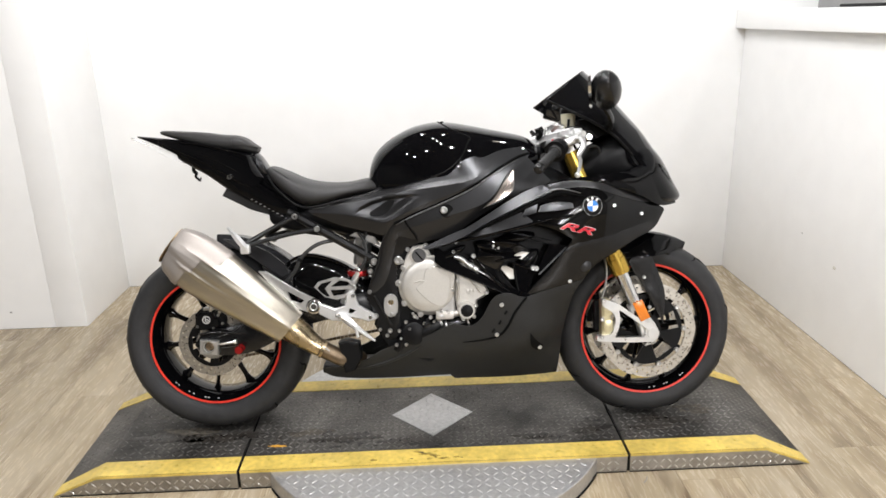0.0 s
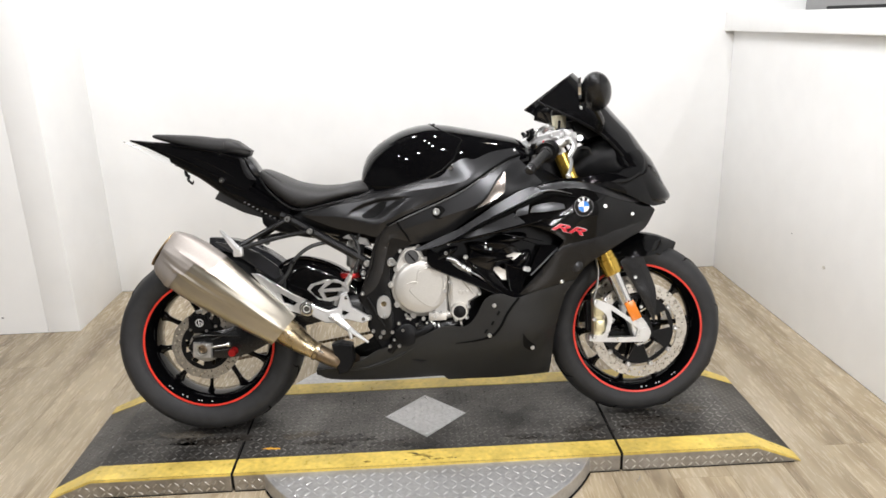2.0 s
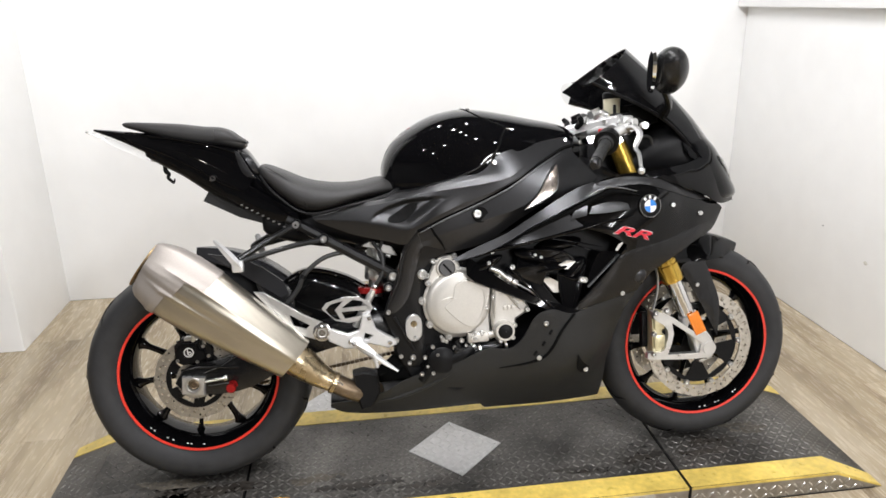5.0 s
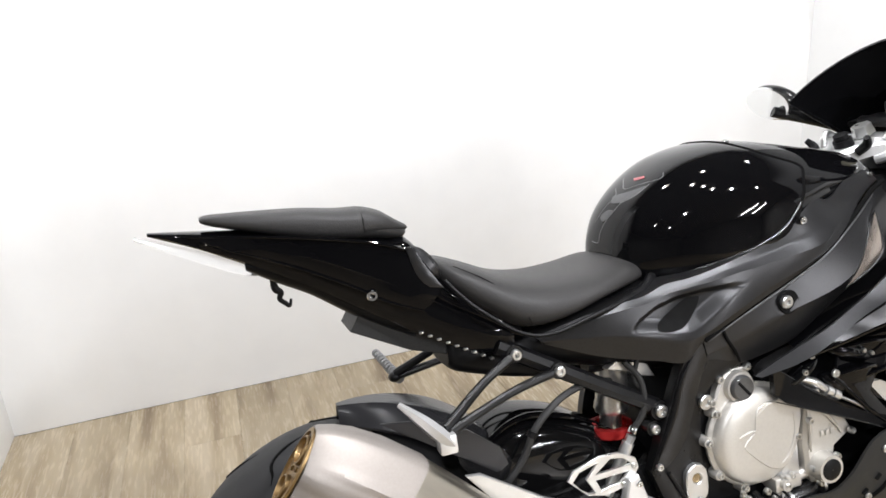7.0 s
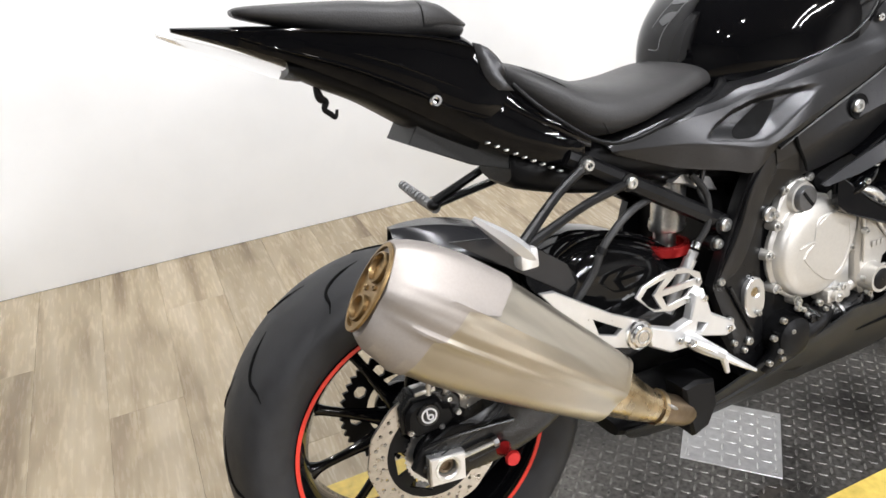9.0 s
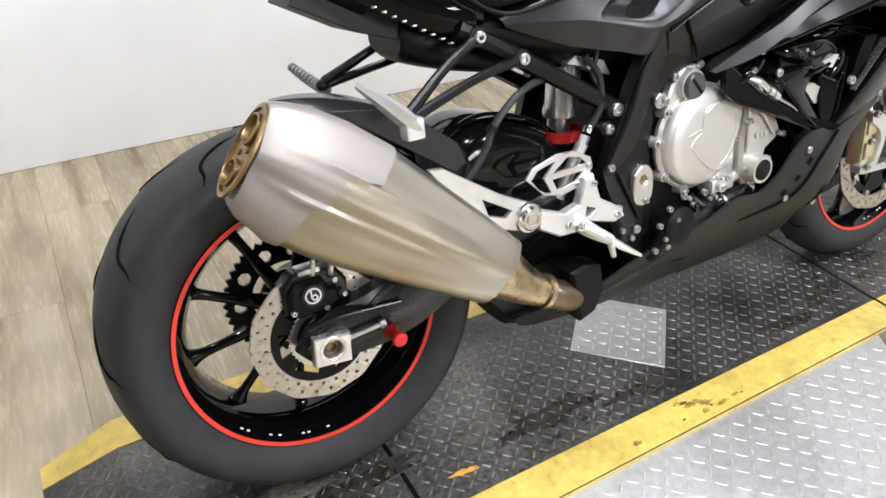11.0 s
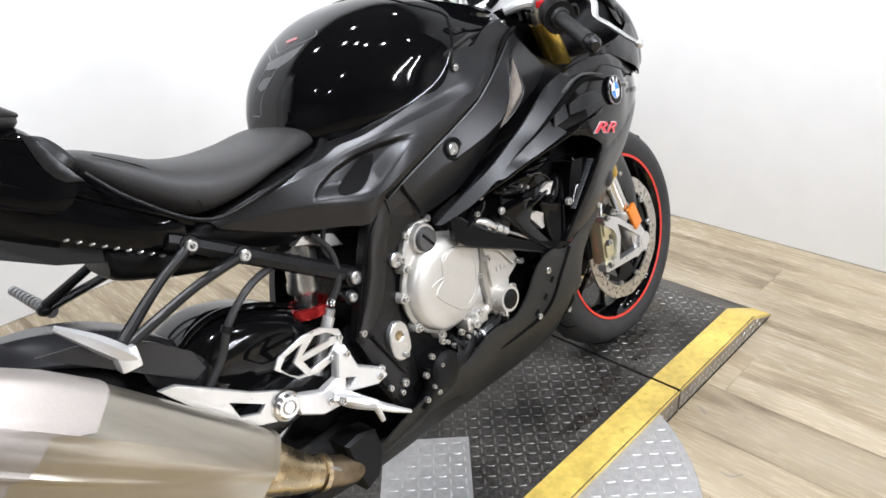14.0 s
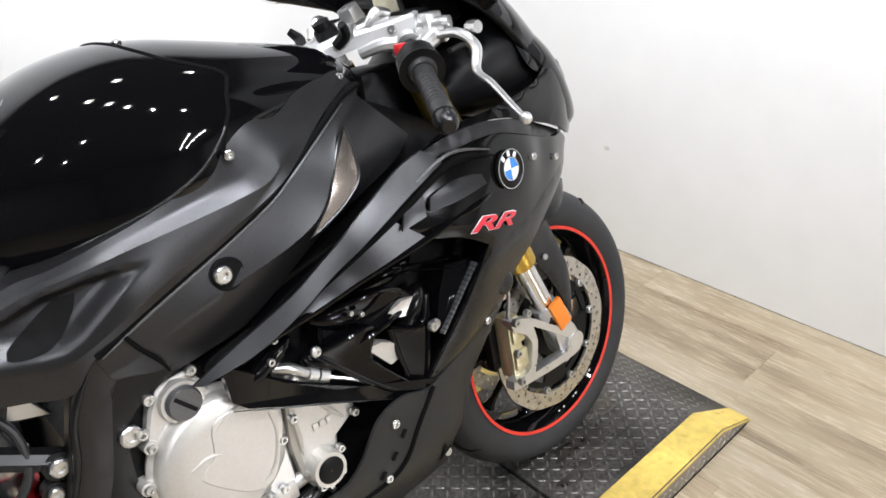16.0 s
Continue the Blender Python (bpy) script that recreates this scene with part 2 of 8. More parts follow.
def bolt(at, r=0.007, h=0.006, axis=(0, -1, 0), seg=12):
    """A round cap screw with a chamfer and a socket."""
    a = np.array(axis, float)
    a /= np.linalg.norm(a)
    s = np.cross(a, (0, 0, 1) if abs(a[2]) < 0.9 else (1, 0, 0))
    s /= np.linalg.norm(s)
    u = np.cross(a, s)
    prof = [(r, 0), (r, h * 0.7), (r * 0.8, h), (r * 0.45, h), (r * 0.4, h * 0.45), (0.0005, h * 0.4)]
    rings = [[np.array(at) + a * y + q * (math.cos(t) * s + math.sin(t) * u) for t in (2 * math.pi * k / seg for k in range(seg))] for q, y in prof]
    return rings_mesh(rings)


def lathe(profile, centre, seg=64, closed=False):
    """Turns (radius, y) about an axle along y."""
    cx, cy, cz = centre
    rings = [[(cx + r * math.cos(a), cy + y, cz + r * math.sin(a)) for r, y in profile] for a in (2 * math.pi * k / seg for k in range(seg))]
    k, m = len(profile), seg
    verts = [v for r in rings for v in r]
    faces = []
    for i in range(m):
        j = (i + 1) % m
        for a in range(k if closed else k - 1):
            b = (a + 1) % k
            faces.append((i * k + a, j * k + a, j * k + b, i * k + b))
    return verts, faces


def inside(p, poly):
    x, y, hit = p[0], p[1], False
    for i in range(len(poly)):
        (x1, y1), (x2, y2) = poly[i - 1], poly[i]
        if (y1 > y) != (y2 > y) and x < (x2 - x1) * (y - y1) / (y2 - y1) + x1:
            hit = not hit
    return hit


def fill(outline, holes=(), grid=0.0, lines=()):
    """Triangles inside an outline: points, faces and the outlines' edges."""
    loops = [list(map(tuple, outline)), *[list(map(tuple, h)) for h in holes]]
    pts, edges = [], []
    for lp in loops:
        k = len(pts)
        pts += [Vector((float(q[0]), float(q[1]))) for q in lp]
        edges += [(k + i, k + (i + 1) % len(lp)) for i in range(len(lp))]
    for line in lines:
        k, run = len(pts), []
        for a, b in zip(line, line[1:]):
            m = max(1, int(math.hypot(b[0] - a[0], b[1] - a[1]) / 0.007))
            run += [(a[0] + (b[0] - a[0]) * q / m, a[1] + (b[1] - a[1]) * q / m) for q in range(m)]
        run.append(line[-1])
        pts += [Vector((float(q[0]), float(q[1]))) for q in run]
        edges += [(k + i, k + i + 1) for i in range(len(run) - 1)]
    if grid:
        xs, zs = [q[0] for q in loops[0]], [q[1] for q in loops[0]]
        edge = np.array([p[:] for p in pts])
        for i, x in enumerate(np.arange(min(xs), max(xs), grid)):
            for z in np.arange(min(zs) + (i % 2) * grid / 2, max(zs), grid):
                if inside((x, z), loops[0]) and not any(inside((x, z), h) for h in loops[1:]) and np.hypot(*(edge - (x, z)).T).min() > grid * 0.55:
                    pts.append(Vector((float(x), float(z))))
    v, _, f, *_ = geometry.delaunay_2d_cdt(pts, edges, [], 0, 1e-7)
    keep = []
    for t in f:
        c = sum((v[i] for i in t), Vector((0, 0))) / len(t)
        if inside(c, loops[0]) and not any(inside(c, h) for h in loops[1:]):
            keep.append(tuple(t))
    return [tuple(q) for q in v], keep


def rim_edges(faces):
    seen = {}
    for f in faces:
        for a, b in zip(f, f[1:] + f[:1]):
            if (b, a) in seen:
                seen.pop((b, a))
            else:
                seen[(a, b)] = 1
    return list(seen)


def slab(outline, y0, y1, holes=(), edge=0.0):
    """A flat plate cut to an outline of (x, z), from y0 to y1, with holes; edge: a small chamfer on the y0 side."""
    v, f = fill(outline, holes)
    n = len(v)
    if edge:
        cen = np.mean(v, 0)
        shrink = []
        pr = {}
        for a, b in rim_edges(f):
            pr.setdefault(a, []).append(b), pr.setdefault(b, []).append(a)
        rim = rim_edges(f)
        nrm = {}
        for a, b in rim:
            d = np.subtract(v[b], v[a])
            q = np.array((d[1], -d[0])) / (np.linalg.norm(d) + 1e-9)
            nrm[a] = nrm.get(a, 0) + q
            nrm[b] = nrm.get(b, 0) + q
        top = [tuple(np.array(p) - (edge * nrm[i] / (np.linalg.norm(nrm[i]) + 1e-9) if i in nrm else 0)) for i, p in enumerate(v)]
        s = 1 if y1 > y0 else -1
        verts = [(p[0], y0, p[1]) for p in top] + [(p[0], y0 + s * edge, p[1]) for p in v] + [(p[0], y1, p[1]) for p in v]
        faces = [t for t in f] + [tuple(i + 2 * n for i in t[::-1]) for t in f]
        for a, b in rim:
            faces += [(a, b, b + n, a + n), (a + n, b + n, b + 2 * n, a + 2 * n)]
        return verts, faces
    verts = [(p[0], y0, p[1]) for p in v] + [(p[0], y1, p[1]) for p in v]
    faces = [t for t in f] + [tuple(i + n for i in t[::-1]) for t in f]
    faces += [(a, b, b + n, a + n) for a, b in rim_edges(f)]
    return verts, faces


def spline(ctrl, lift=0.0):
    """A thin-plate surface: the half width over (x, z) through the given (x, z, half width)."""
    c = np.array(ctrl, float)
    m = len(c)

    def ker(d):
        return np.where(d > 1e-9, d * d * np.log(d + 1e-12), 0)

    a = np.zeros((m + 3, m + 3))
    a[:m, :m] = ker(np.hypot(c[:, None, 0] - c[None, :, 0], c[:, None, 1] - c[None, :, 1])) + 2e-4 * np.eye(m)
    a[:m, m], a[:m, m + 1:m + 3] = 1, c[:, :2]
    a[m, :m], a[m + 1:, :m] = 1, c[:, :2].T
    w = np.linalg.solve(a, np.r_[c[:, 2], 0, 0, 0])

    def at(x, z):
        return float(ker(np.hypot(c[:, 0] - x, c[:, 1] - z)) @ w[:m] + w[m] + w[m + 1] * x + w[m + 2] * z) + lift

    return at


def outline(points, step=0.012, smooth=True):
    """A closed outline; a point with a third value is kept as a corner."""
    n = len(points)
    out = []
    for i in range(n):
        b, c = np.array(points[i][:2], float), np.array(points[(i + 1) % n][:2], float)
        a = b if len(points[i]) > 2 or not smooth else np.array(points[i - 1][:2], float)
        d = c if len(points[(i + 1) % n]) > 2 or not smooth else np.array(points[(i + 2) % n][:2], float)
        k = max(1, int(np.linalg.norm(c - b) / step))
        for s in range(k):
            t = s / k
            out.append(tuple(0.5 * (2 * b + (c - a) * t + (2 * a - 5 * b + 4 * c - d) * t * t + (3 * b - a - 3 * c + d) * t ** 3)))
    return out


def shell(points, width, thick=0.004, holes=(), grid=0.014, side=-1, lift=0.0, ease=0.003, smooth=True, lines=()):
    """A curved panel: an outline over (x, z) laid on the half-width surface, with a turned-in edge."""
    line = outline(points, smooth=smooth)
    v, f = fill(line, holes, grid, lines)
    n = len(v)
    rim = rim_edges(f)
    on_rim = {i for e in rim for i in e}
    w = [width(*p) + lift for p in v]
    verts = [(p[0], side * (q - (ease if i in on_rim else 0)), p[1]) for i, (p, q) in enumerate(zip(v, w))]
    verts += [(p[0], side * (q - thick - ease), p[1]) for p, q in zip(v, w)]
    faces = list(f) + [tuple(i + n for i in t[::-1]) for t in f] + [(a, b, b + n, a + n) for a, b in rim]
    return verts, faces


def loft(lines, base, side=-1, n=8, sub=4, thick=0.005, dent=None):
    """A creased panel: lines of (x, z, offset) with matching points, joined by straight facets over the half-width surface, less a dent."""
    runs = [curve(line, n) for line in lines]
    grid = []
    for a, b, parts in zip(runs, runs[1:], sub if isinstance(sub, tuple) else (sub,) * len(runs)):
        for k in range(parts):
            grid.append([p + (q - p) * k / parts for p, q in zip(a, b)])
    grid.append(runs[-1])
    if dent:
        grid = [[np.array((p[0], p[1], p[2] - dent(p[0], p[1]))) for p in row] for row in grid]
    m, rows = len(grid[0]), len(grid)
    verts = [(p[0], side * (base(p[0], p[1]) + p[2]), p[1]) for row in grid for p in row]
    verts += [(x, y - side * thick, z) for x, y, z in verts]
    k = m * rows
    faces = [(j * m + i, j * m + i + 1, (j + 1) * m + i + 1, (j + 1) * m + i) for j in range(rows - 1) for i in range(m - 1)]
    faces += [tuple(k + q for q in f[::-1]) for f in faces]
    rim = [(j * m + i) for j, i in [(0, i) for i in range(m)] + [(j, m - 1) for j in range(1, rows)] + [(rows - 1, i) for i in range(m - 2, -1, -1)] + [(j, 0) for j in range(rows - 2, 0, -1)]]
    faces += [(a, b, b + k, a + k) for a, b in zip(rim, rim[1:] + rim[:1])]
    return verts, faces, grid


def body(stations, seg=40, n=6, shift=None):
    """A closed body along x from stations (x, top, bottom, half width, roundness, low width factor)."""
    rings = []
    for x, top, low, hw, rnd, lf in curve(stations, n):
        zc, h, ring = (top + low) / 2, (top - low) / 2, []
        for k in range(seg):
            a = 2 * math.pi * k / seg
            c, s = math.cos(a), math.sin(a)
            y = math.copysign(abs(c) ** (2 / rnd), c)
            z = math.copysign(abs(s) ** (2 / rnd), s)
            f = 1 + (lf - 1) * (1 - z) / 2
            ring.append((x + (shift(y, z) if shift else 0), hw * y * f, zc + h * z))
        rings.append(ring)
    return rings_mesh(rings)


def ball(centre, radii, seg=20, rows=12):
    rings = []
    for i in range(rows + 1):
        a = math.pi * (i + 0.02) / (rows + 0.04)
        rings.append([(centre[0] + radii[0] * math.sin(a) * math.cos(b), centre[1] + radii[1] * math.sin(a) * math.sin(b), centre[2] + radii[2] * math.cos(a))
                      for b in (2 * math.pi * k / seg for k in range(seg))])
    return rings_mesh(rings)


def block(x0, x1, y0, y1, z0, z1, edge=0.002):
    """A box with all its edges chamfered."""
    c = np.array([(x0 + x1) / 2, (y0 + y1) / 2, (z0 + z1) / 2])
    h = np.abs(np.array([x1 - x0, y1 - y0, z1 - z0])) / 2
    e = min(edge, *(0.45 * h))
    bm = bmesh.new()
    bmesh.ops.create_cube(bm, size=2)
    for v in bm.verts:
        v.co = Vector(v.co * Vector(h))
    bmesh.ops.bevel(bm, geom=bm.edges[:], offset=e, segments=2, affect="EDGES", profile=0.6)
    bm.verts.index_update()
    verts, faces = [tuple(np.array(v.co) + c) for v in bm.verts], [tuple(v.index for v in f.verts) for f in bm.faces]
    bm.free()
    return verts, faces


def turn(mesh, m):
    return [tuple(m @ Vector(v)) for v in mesh[0]], mesh[1]


def mirrored(mesh):
    return [(x, -y, z) for x, y, z in mesh[0]], [tuple(reversed(f)) for f in mesh[1]]


def empty(name, m=None, **tags):
    ob = new(name)
    ob.empty_display_size = 0.1
    if m is not None:
        ob.matrix_world = m
    return tagged(ob, **tags)

# ---- the room ----
WX0, WX1, WY = -0.915, 2.36, 1.53        # niche: side walls and back wall
STEP_Y = 1.0                            # the wall left of the niche
RX0, RX1, RY0 = -4.2, 5.5, -13.0        # far walls of the room


def wall(name, x0, x1, y0, y1, mat=wall_paint, z1=CEIL):
    ob = obj(name, *block(x0, x1, y0, y1, 0, z1, 0.004), mat)
    return tagged(ob, "plain painted wall closing the showroom" if mat is far_paint else "wall set back above the ledge, its dimness put into grey paint" if mat is dimmed_paint else "smooth white painted wall of the photo niche", "wall", kind="structure")


wall("wall_north", WX0 - 0.15, WX1 + 0.5, WY, WY + 0.15)
wall("wall_east", WX1, WX1 + 0.36, -1.3, WY, z1=1.355)
wall("wall_east_upper", WX1 + 0.36, WX1 + 0.5, -1.3, WY, dimmed_paint)
wall("wall_south_east", WX1 + 0.5, RX1, -1.45, -1.3, far_paint)
wall("wall_far_east", RX1, RX1 + 0.15, RY0, -1.3, far_paint)
wall("wall_west_niche", WX0 - 0.15, WX0, STEP_Y, WY)
wall("wall_north_west", RX0, WX0 - 0.15, STEP_Y, STEP_Y + 0.15)
wall("wall_west", RX0 - 0.15, RX0, RY0, STEP_Y, far_paint)
wall("wall_south", RX0, RX1, RY0 - 0.15, RY0, far_paint)
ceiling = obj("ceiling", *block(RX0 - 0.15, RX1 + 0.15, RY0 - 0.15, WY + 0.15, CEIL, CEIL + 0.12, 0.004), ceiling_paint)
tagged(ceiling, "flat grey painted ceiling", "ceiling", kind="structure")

# the boxed ledge along the east wall
ledge = obj("trim_ledge", *block(WX1 - 0.05, WX1, -1.3, WY - 0.003, 1.27, 1.36, 0.004), wall_paint)
tagged(ledge, "white boxed ledge along the side wall", "ledge", kind="structure")
rod = obj("curtain_rod", *tube([(WX1 - 0.04, -1.28, 1.367), (WX1 - 0.04, 0.62, 1.367)], 0.006), plastic_black)
tagged(rod, "thin black rod lying on the white ledge", "rod")

# small scuffs on the walls
for sx, sy, sz, r in ((WX1 - 0.002, 0.477, 0.353, 0.0105), (WX1 - 0.002, 0.75, 0.42, 0.004)):
    v, f = ball((sx, sy, sz), (0.0016, r, r * 0.7), 14, 8)
    tagged(obj("wall_scuff", v, f, decal_grey if r < 0.01 else material("scuff_beige", (0.62, 0.6, 0.54), 0.6, grain=0.2)), "faint grey scuff mark on the white wall", "scuff", kind="structure")
v, f = ball((-1.26, STEP_Y - 0.001, 0.085), (0.006, 0.0016, 0.004), 14, 8)
tagged(obj("wall_scuff", v, f, decal_grey), "small dark chip in the white wall", "scuff", kind="structure")

# recessed ceiling lamps, the three added western ones among them
lamp_glow = bpy.data.materials.new("lamp_glow")
lamp_glow.use_nodes = True
lg = lamp_glow.node_tree.nodes["Principled BSDF"]
lg.inputs["Emission Color"].default_value, lg.inputs["Emission Strength"].default_value = (1, 0.94, 0.86, 1), 40
for k, (lx, ly) in enumerate(LAMPS):
    lamp = empty("ceiling_lamp", pose(lx, ly, CEIL), label="round white recessed ceiling spotlight, lit, three of them added", category="lamp", group="ceiling spotlights")
    seg, prof = 28, [(0.1, 0), (0.1, -0.012), (0.078, -0.014), (0.074, -0.004)]
    rings = [[(r * math.cos(a), r * math.sin(a), z) for a in (2 * math.pi * q / seg for q in range(seg))] for r, z in prof]
    obj("ring", *rings_mesh(rings, cap=False), lamp_trim, lamp)
    rings = [[(r * math.cos(a), r * math.sin(a), z) for a in (2 * math.pi * q / seg for q in range(seg))] for r, z in ((0.073, -0.003), (0.002, -0.002))]
    obj("diffuser", *rings_mesh(rings), lamp_glow, lamp)


for lx, ly, long, _ in TUBES:
    lamp = empty("tube_lamp", pose(lx, ly, CEIL), label="long white linear ceiling lamp, lit", category="lamp", group="linear ceiling lamps")
    obj("housing", *block(-0.05, 0.05, -long / 2 - 0.03, long / 2 + 0.03, -0.06, -0.001, 0.004), lamp_trim, lamp)
    obj("diffuser", *block(-0.03, 0.03, -long / 2, long / 2, -0.095, -0.06, 0.012), lamp_glow, lamp)


# ---- the floor: oak-look planks running towards the back wall ----
def oak():
    m = bpy.data.materials.new("oak_planks")
    m.use_nodes = True
    n, link = m.node_tree.nodes, m.node_tree.links.new
    b = n["Principled BSDF"]
    tc, oi = n.new("ShaderNodeTexCoord"), n.new("ShaderNodeObjectInfo")
    off = n.new("ShaderNodeVectorMath")
    off.operation = "MULTIPLY_ADD"
    comb = n.new("ShaderNodeCombineXYZ")
    for i in range(3):
        link(oi.outputs["Random"], comb.inputs[i])
    off.inputs[1].default_value = (37, 53, 11)
    link(comb.outputs[0], off.inputs[0])
    link(tc.outputs["Object"], off.inputs[2])
    mp = n.new("ShaderNodeMapping")
    mp.inputs["Scale"].default_value = (9, 0.9, 1)
    link(off.outputs[0], mp.inputs["Vector"])
    big = n.new("ShaderNodeTexNoise")
    big.inputs["Scale"].default_value, big.inputs["Detail"].default_value, big.inputs["Distortion"].default_value = 1.6, 5, 0.6
    link(mp.outputs[0], big.inputs["Vector"])
    fine = n.new("ShaderNodeTexNoise")
    fine.inputs["Scale"].default_value, fine.inputs["Detail"].default_value = 16, 6
    link(mp.outputs[0], fine.inputs["Vector"])
    ramp = n.new("ShaderNodeValToRGB")
    e = ramp.color_ramp.elements
    e[0].position, e[0].color = 0.3, (0.21, 0.15, 0.086, 1)
    e[1].position, e[1].color = 0.69, (0.46, 0.375, 0.255, 1)
    mid = e.new(0.48)
    mid.color = (0.38, 0.3, 0.185, 1)
    link(big.outputs["Fac"], ramp.inputs["Fac"])
    r = n.new("ShaderNodeMapRange")
    r.inputs["From Min"].default_value, r.inputs["From Max"].default_value = 0.3, 0.7
    r.inputs["To Min"].default_value, r.inputs["To Max"].default_value = 0.88, 1.03
    link(fine.outputs["Fac"], r.inputs["Value"])
    r2 = n.new("ShaderNodeMapRange")
    r2.inputs["To Min"].default_value, r2.inputs["To Max"].default_value = 0.88, 1.1
    link(oi.outputs["Random"], r2.inputs["Value"])
    mu = n.new("ShaderNodeMath")
    mu.operation = "MULTIPLY"
    link(r.outputs[0], mu.inputs[0]), link(r2.outputs[0], mu.inputs[1])
    hsv = n.new("ShaderNodeHueSaturation")
    hsv.inputs["Saturation"].default_value = 0.9
    link(ramp.outputs[0], hsv.inputs["Color"]), link(mu.outputs[0], hsv.inputs["Value"])
    link(hsv.outputs[0], b.inputs["Base Color"])
    rr = n.new("ShaderNodeMapRange")
    rr.inputs["To Min"].default_value, rr.inputs["To Max"].default_value = 0.24, 0.3
    link(fine.outputs["Fac"], rr.inputs["Value"]), link(rr.outputs[0], b.inputs["Roughness"])
    bu = n.new("ShaderNodeBump")
    bu.inputs["Strength"].default_value, bu.inputs["Distance"].default_value = 0.03, 0.001
    link(fine.outputs["Fac"], bu.inputs["Height"]), link(bu.outputs[0], b.inputs["Normal"])
    return m


oak_planks = oak()
floor = tagged(obj("floor", *block(RX0 - 0.15, RX1 + 0.15, RY0 - 0.15, WY + 0.15, -0.1, -0.006, 0.004), dark_gap), "pale oak plank floor with dark seams", "floor", kind="structure")
PW, PL = 0.181, 1.22
plank_mesh = {}


def plank(x0, y0, x1, y1):
    key = (round(x1 - x0, 3), round(y1 - y0, 3))
    if key not in plank_mesh:
        w, h = (x1 - x0) / 2 - 0.0002, (y1 - y0) / 2 - 0.0002
        b = 0.0004
        v = [(sx * w, sy * h, -0.006) for sx, sy in ((-1, -1), (1, -1), (1, 1), (-1, 1))]
        v += [(sx * w, sy * h, -b) for sx, sy in ((-1, -1), (1, -1), (1, 1), (-1, 1))]
        v += [(sx * (w - b), sy * (h - b), 0) for sx, sy in ((-1, -1), (1, -1), (1, 1), (-1, 1))]
        f = [(8, 9, 10, 11)] + [(i, (i + 1) % 4, 4 + (i + 1) % 4, 4 + i) for i in range(4)] + [(4 + i, 4 + (i + 1) % 4, 8 + (i + 1) % 4, 8 + i) for i in range(4)]
        me = bpy.data.meshes.new("plank")
        me.from_pydata(v, [], f)
        me.materials.append(oak_planks)
        plank_mesh[key] = me
    ob = new("plank", plank_mesh[key])
    ob.location = ((x0 + x1) / 2, (y0 + y1) / 2, 0)
    ob.parent = floor


def lay_floor():
    rnd = random.Random(4)
    i, x = 0, WX1
    while x > -2.2:
        x0 = max(x - PW, -2.2)
        y, first = (WY if x > WX0 else STEP_Y), PL * ((i * 0.37) % 1.0) + 0.1
        y1 = y
        while y1 > -2.7:
            y0 = max(y1 - (first if y1 == y else PL), -2.7)
            plank(x0, y0, x, y1)
            y1 = y0
        x, i = x0, i + 1
    # the rest of the floor, out of the walked part
    verts, faces = [], []
    for x0, x1, y0, y1 in ((RX0, -2.2, RY0, STEP_Y), (-2.2, WX1, RY0, -2.7), (WX1, RX1, RY0, -1.45)):
        xx = x0
        while xx < x1 - 0.001:
            yy, xe = y0, min(xx + PW, x1)
            yy = y0 - rnd.random() * PL
            while yy < y1 - 0.001:
                a, b = max(yy, y0), min(yy + PL, y1)
                if b > a:
                    k = len(verts)
                    verts += [(xx + 0.0008, a + 0.0008, 0), (xe - 0.0008, a + 0.0008, 0), (xe - 0.0008, b - 0.0008, 0), (xx + 0.0008, b - 0.0008, 0)]
                    faces.append((k, k + 1, k + 2, k + 3))
                yy += PL
            xx = xe
    tagged(obj("outer_planks", verts, faces, oak_planks, floor, smooth=False), kind="stuff")

# ---- the low display platform ----
PZ = 0.062
PX = (-0.457, -0.32, 0.106, 1.307, 1.738, 1.88)   # tip, kink, seam, seam, kink, tip
PY0, PY1 = -0.319, 0.235
YW = 0.074
GAP = 0.009
DISC_C, DISC_R = (0.705, -0.045), 0.574


def lug_field(x_range, y_range, keep, z, pitch=0.0225, long=0.0102, wide=0.0027, tall=0.0013, slope=None):
    """Raised lens-shaped lugs in a crossing pattern."""
    verts, faces = [], []
    nx, ny = int((x_range[1] - x_range[0]) / pitch), int((y_range[1] - y_range[0]) / pitch)
    for i in range(nx + 1):
        for j in range(ny + 1):
            x, y = x_range[0] + i * pitch, y_range[0] + j * pitch
            if not keep(x, y):
                continue
            a = radians(45 if (i + j) % 2 else -45)
            c, s = math.cos(a), math.sin(a)
            k = len(verts)
            for u, w, h in ((-1, 0, 0), (-0.5, -0.85, 0), (0.5, -0.85, 0), (1, 0, 0), (0.5, 0.85, 0), (-0.5, 0.85, 0), (-0.62, 0, 1), (-0.3, -0.35, 1), (0.3, -0.35, 1), (0.62, 0, 1), (0.3, 0.35, 1), (-0.3, 0.35, 1)):
                px, py = u * long, w * wide
                qx, qy = x + c * px - s * py, y + s * px + c * py
                verts.append((qx, qy, (z if slope is None else slope(qx)) + h * tall))
            faces += [tuple(k + q for q in (6, 7, 8, 9, 10, 11))] + [(k + q, k + (q + 1) % 6, k + 6 + (q + 1) % 6, k + 6 + q) for q in range(6)]
    return verts, faces


def top_z(x):
    if x < PX[1]:
        return 0.004 + (PZ - 0.004) * (x - PX[0]) / (PX[1] - PX[0])
    if x > PX[4]:
        return 0.004 + (PZ - 0.004) * (PX[5] - x) / (PX[5] - PX[4])
    return PZ


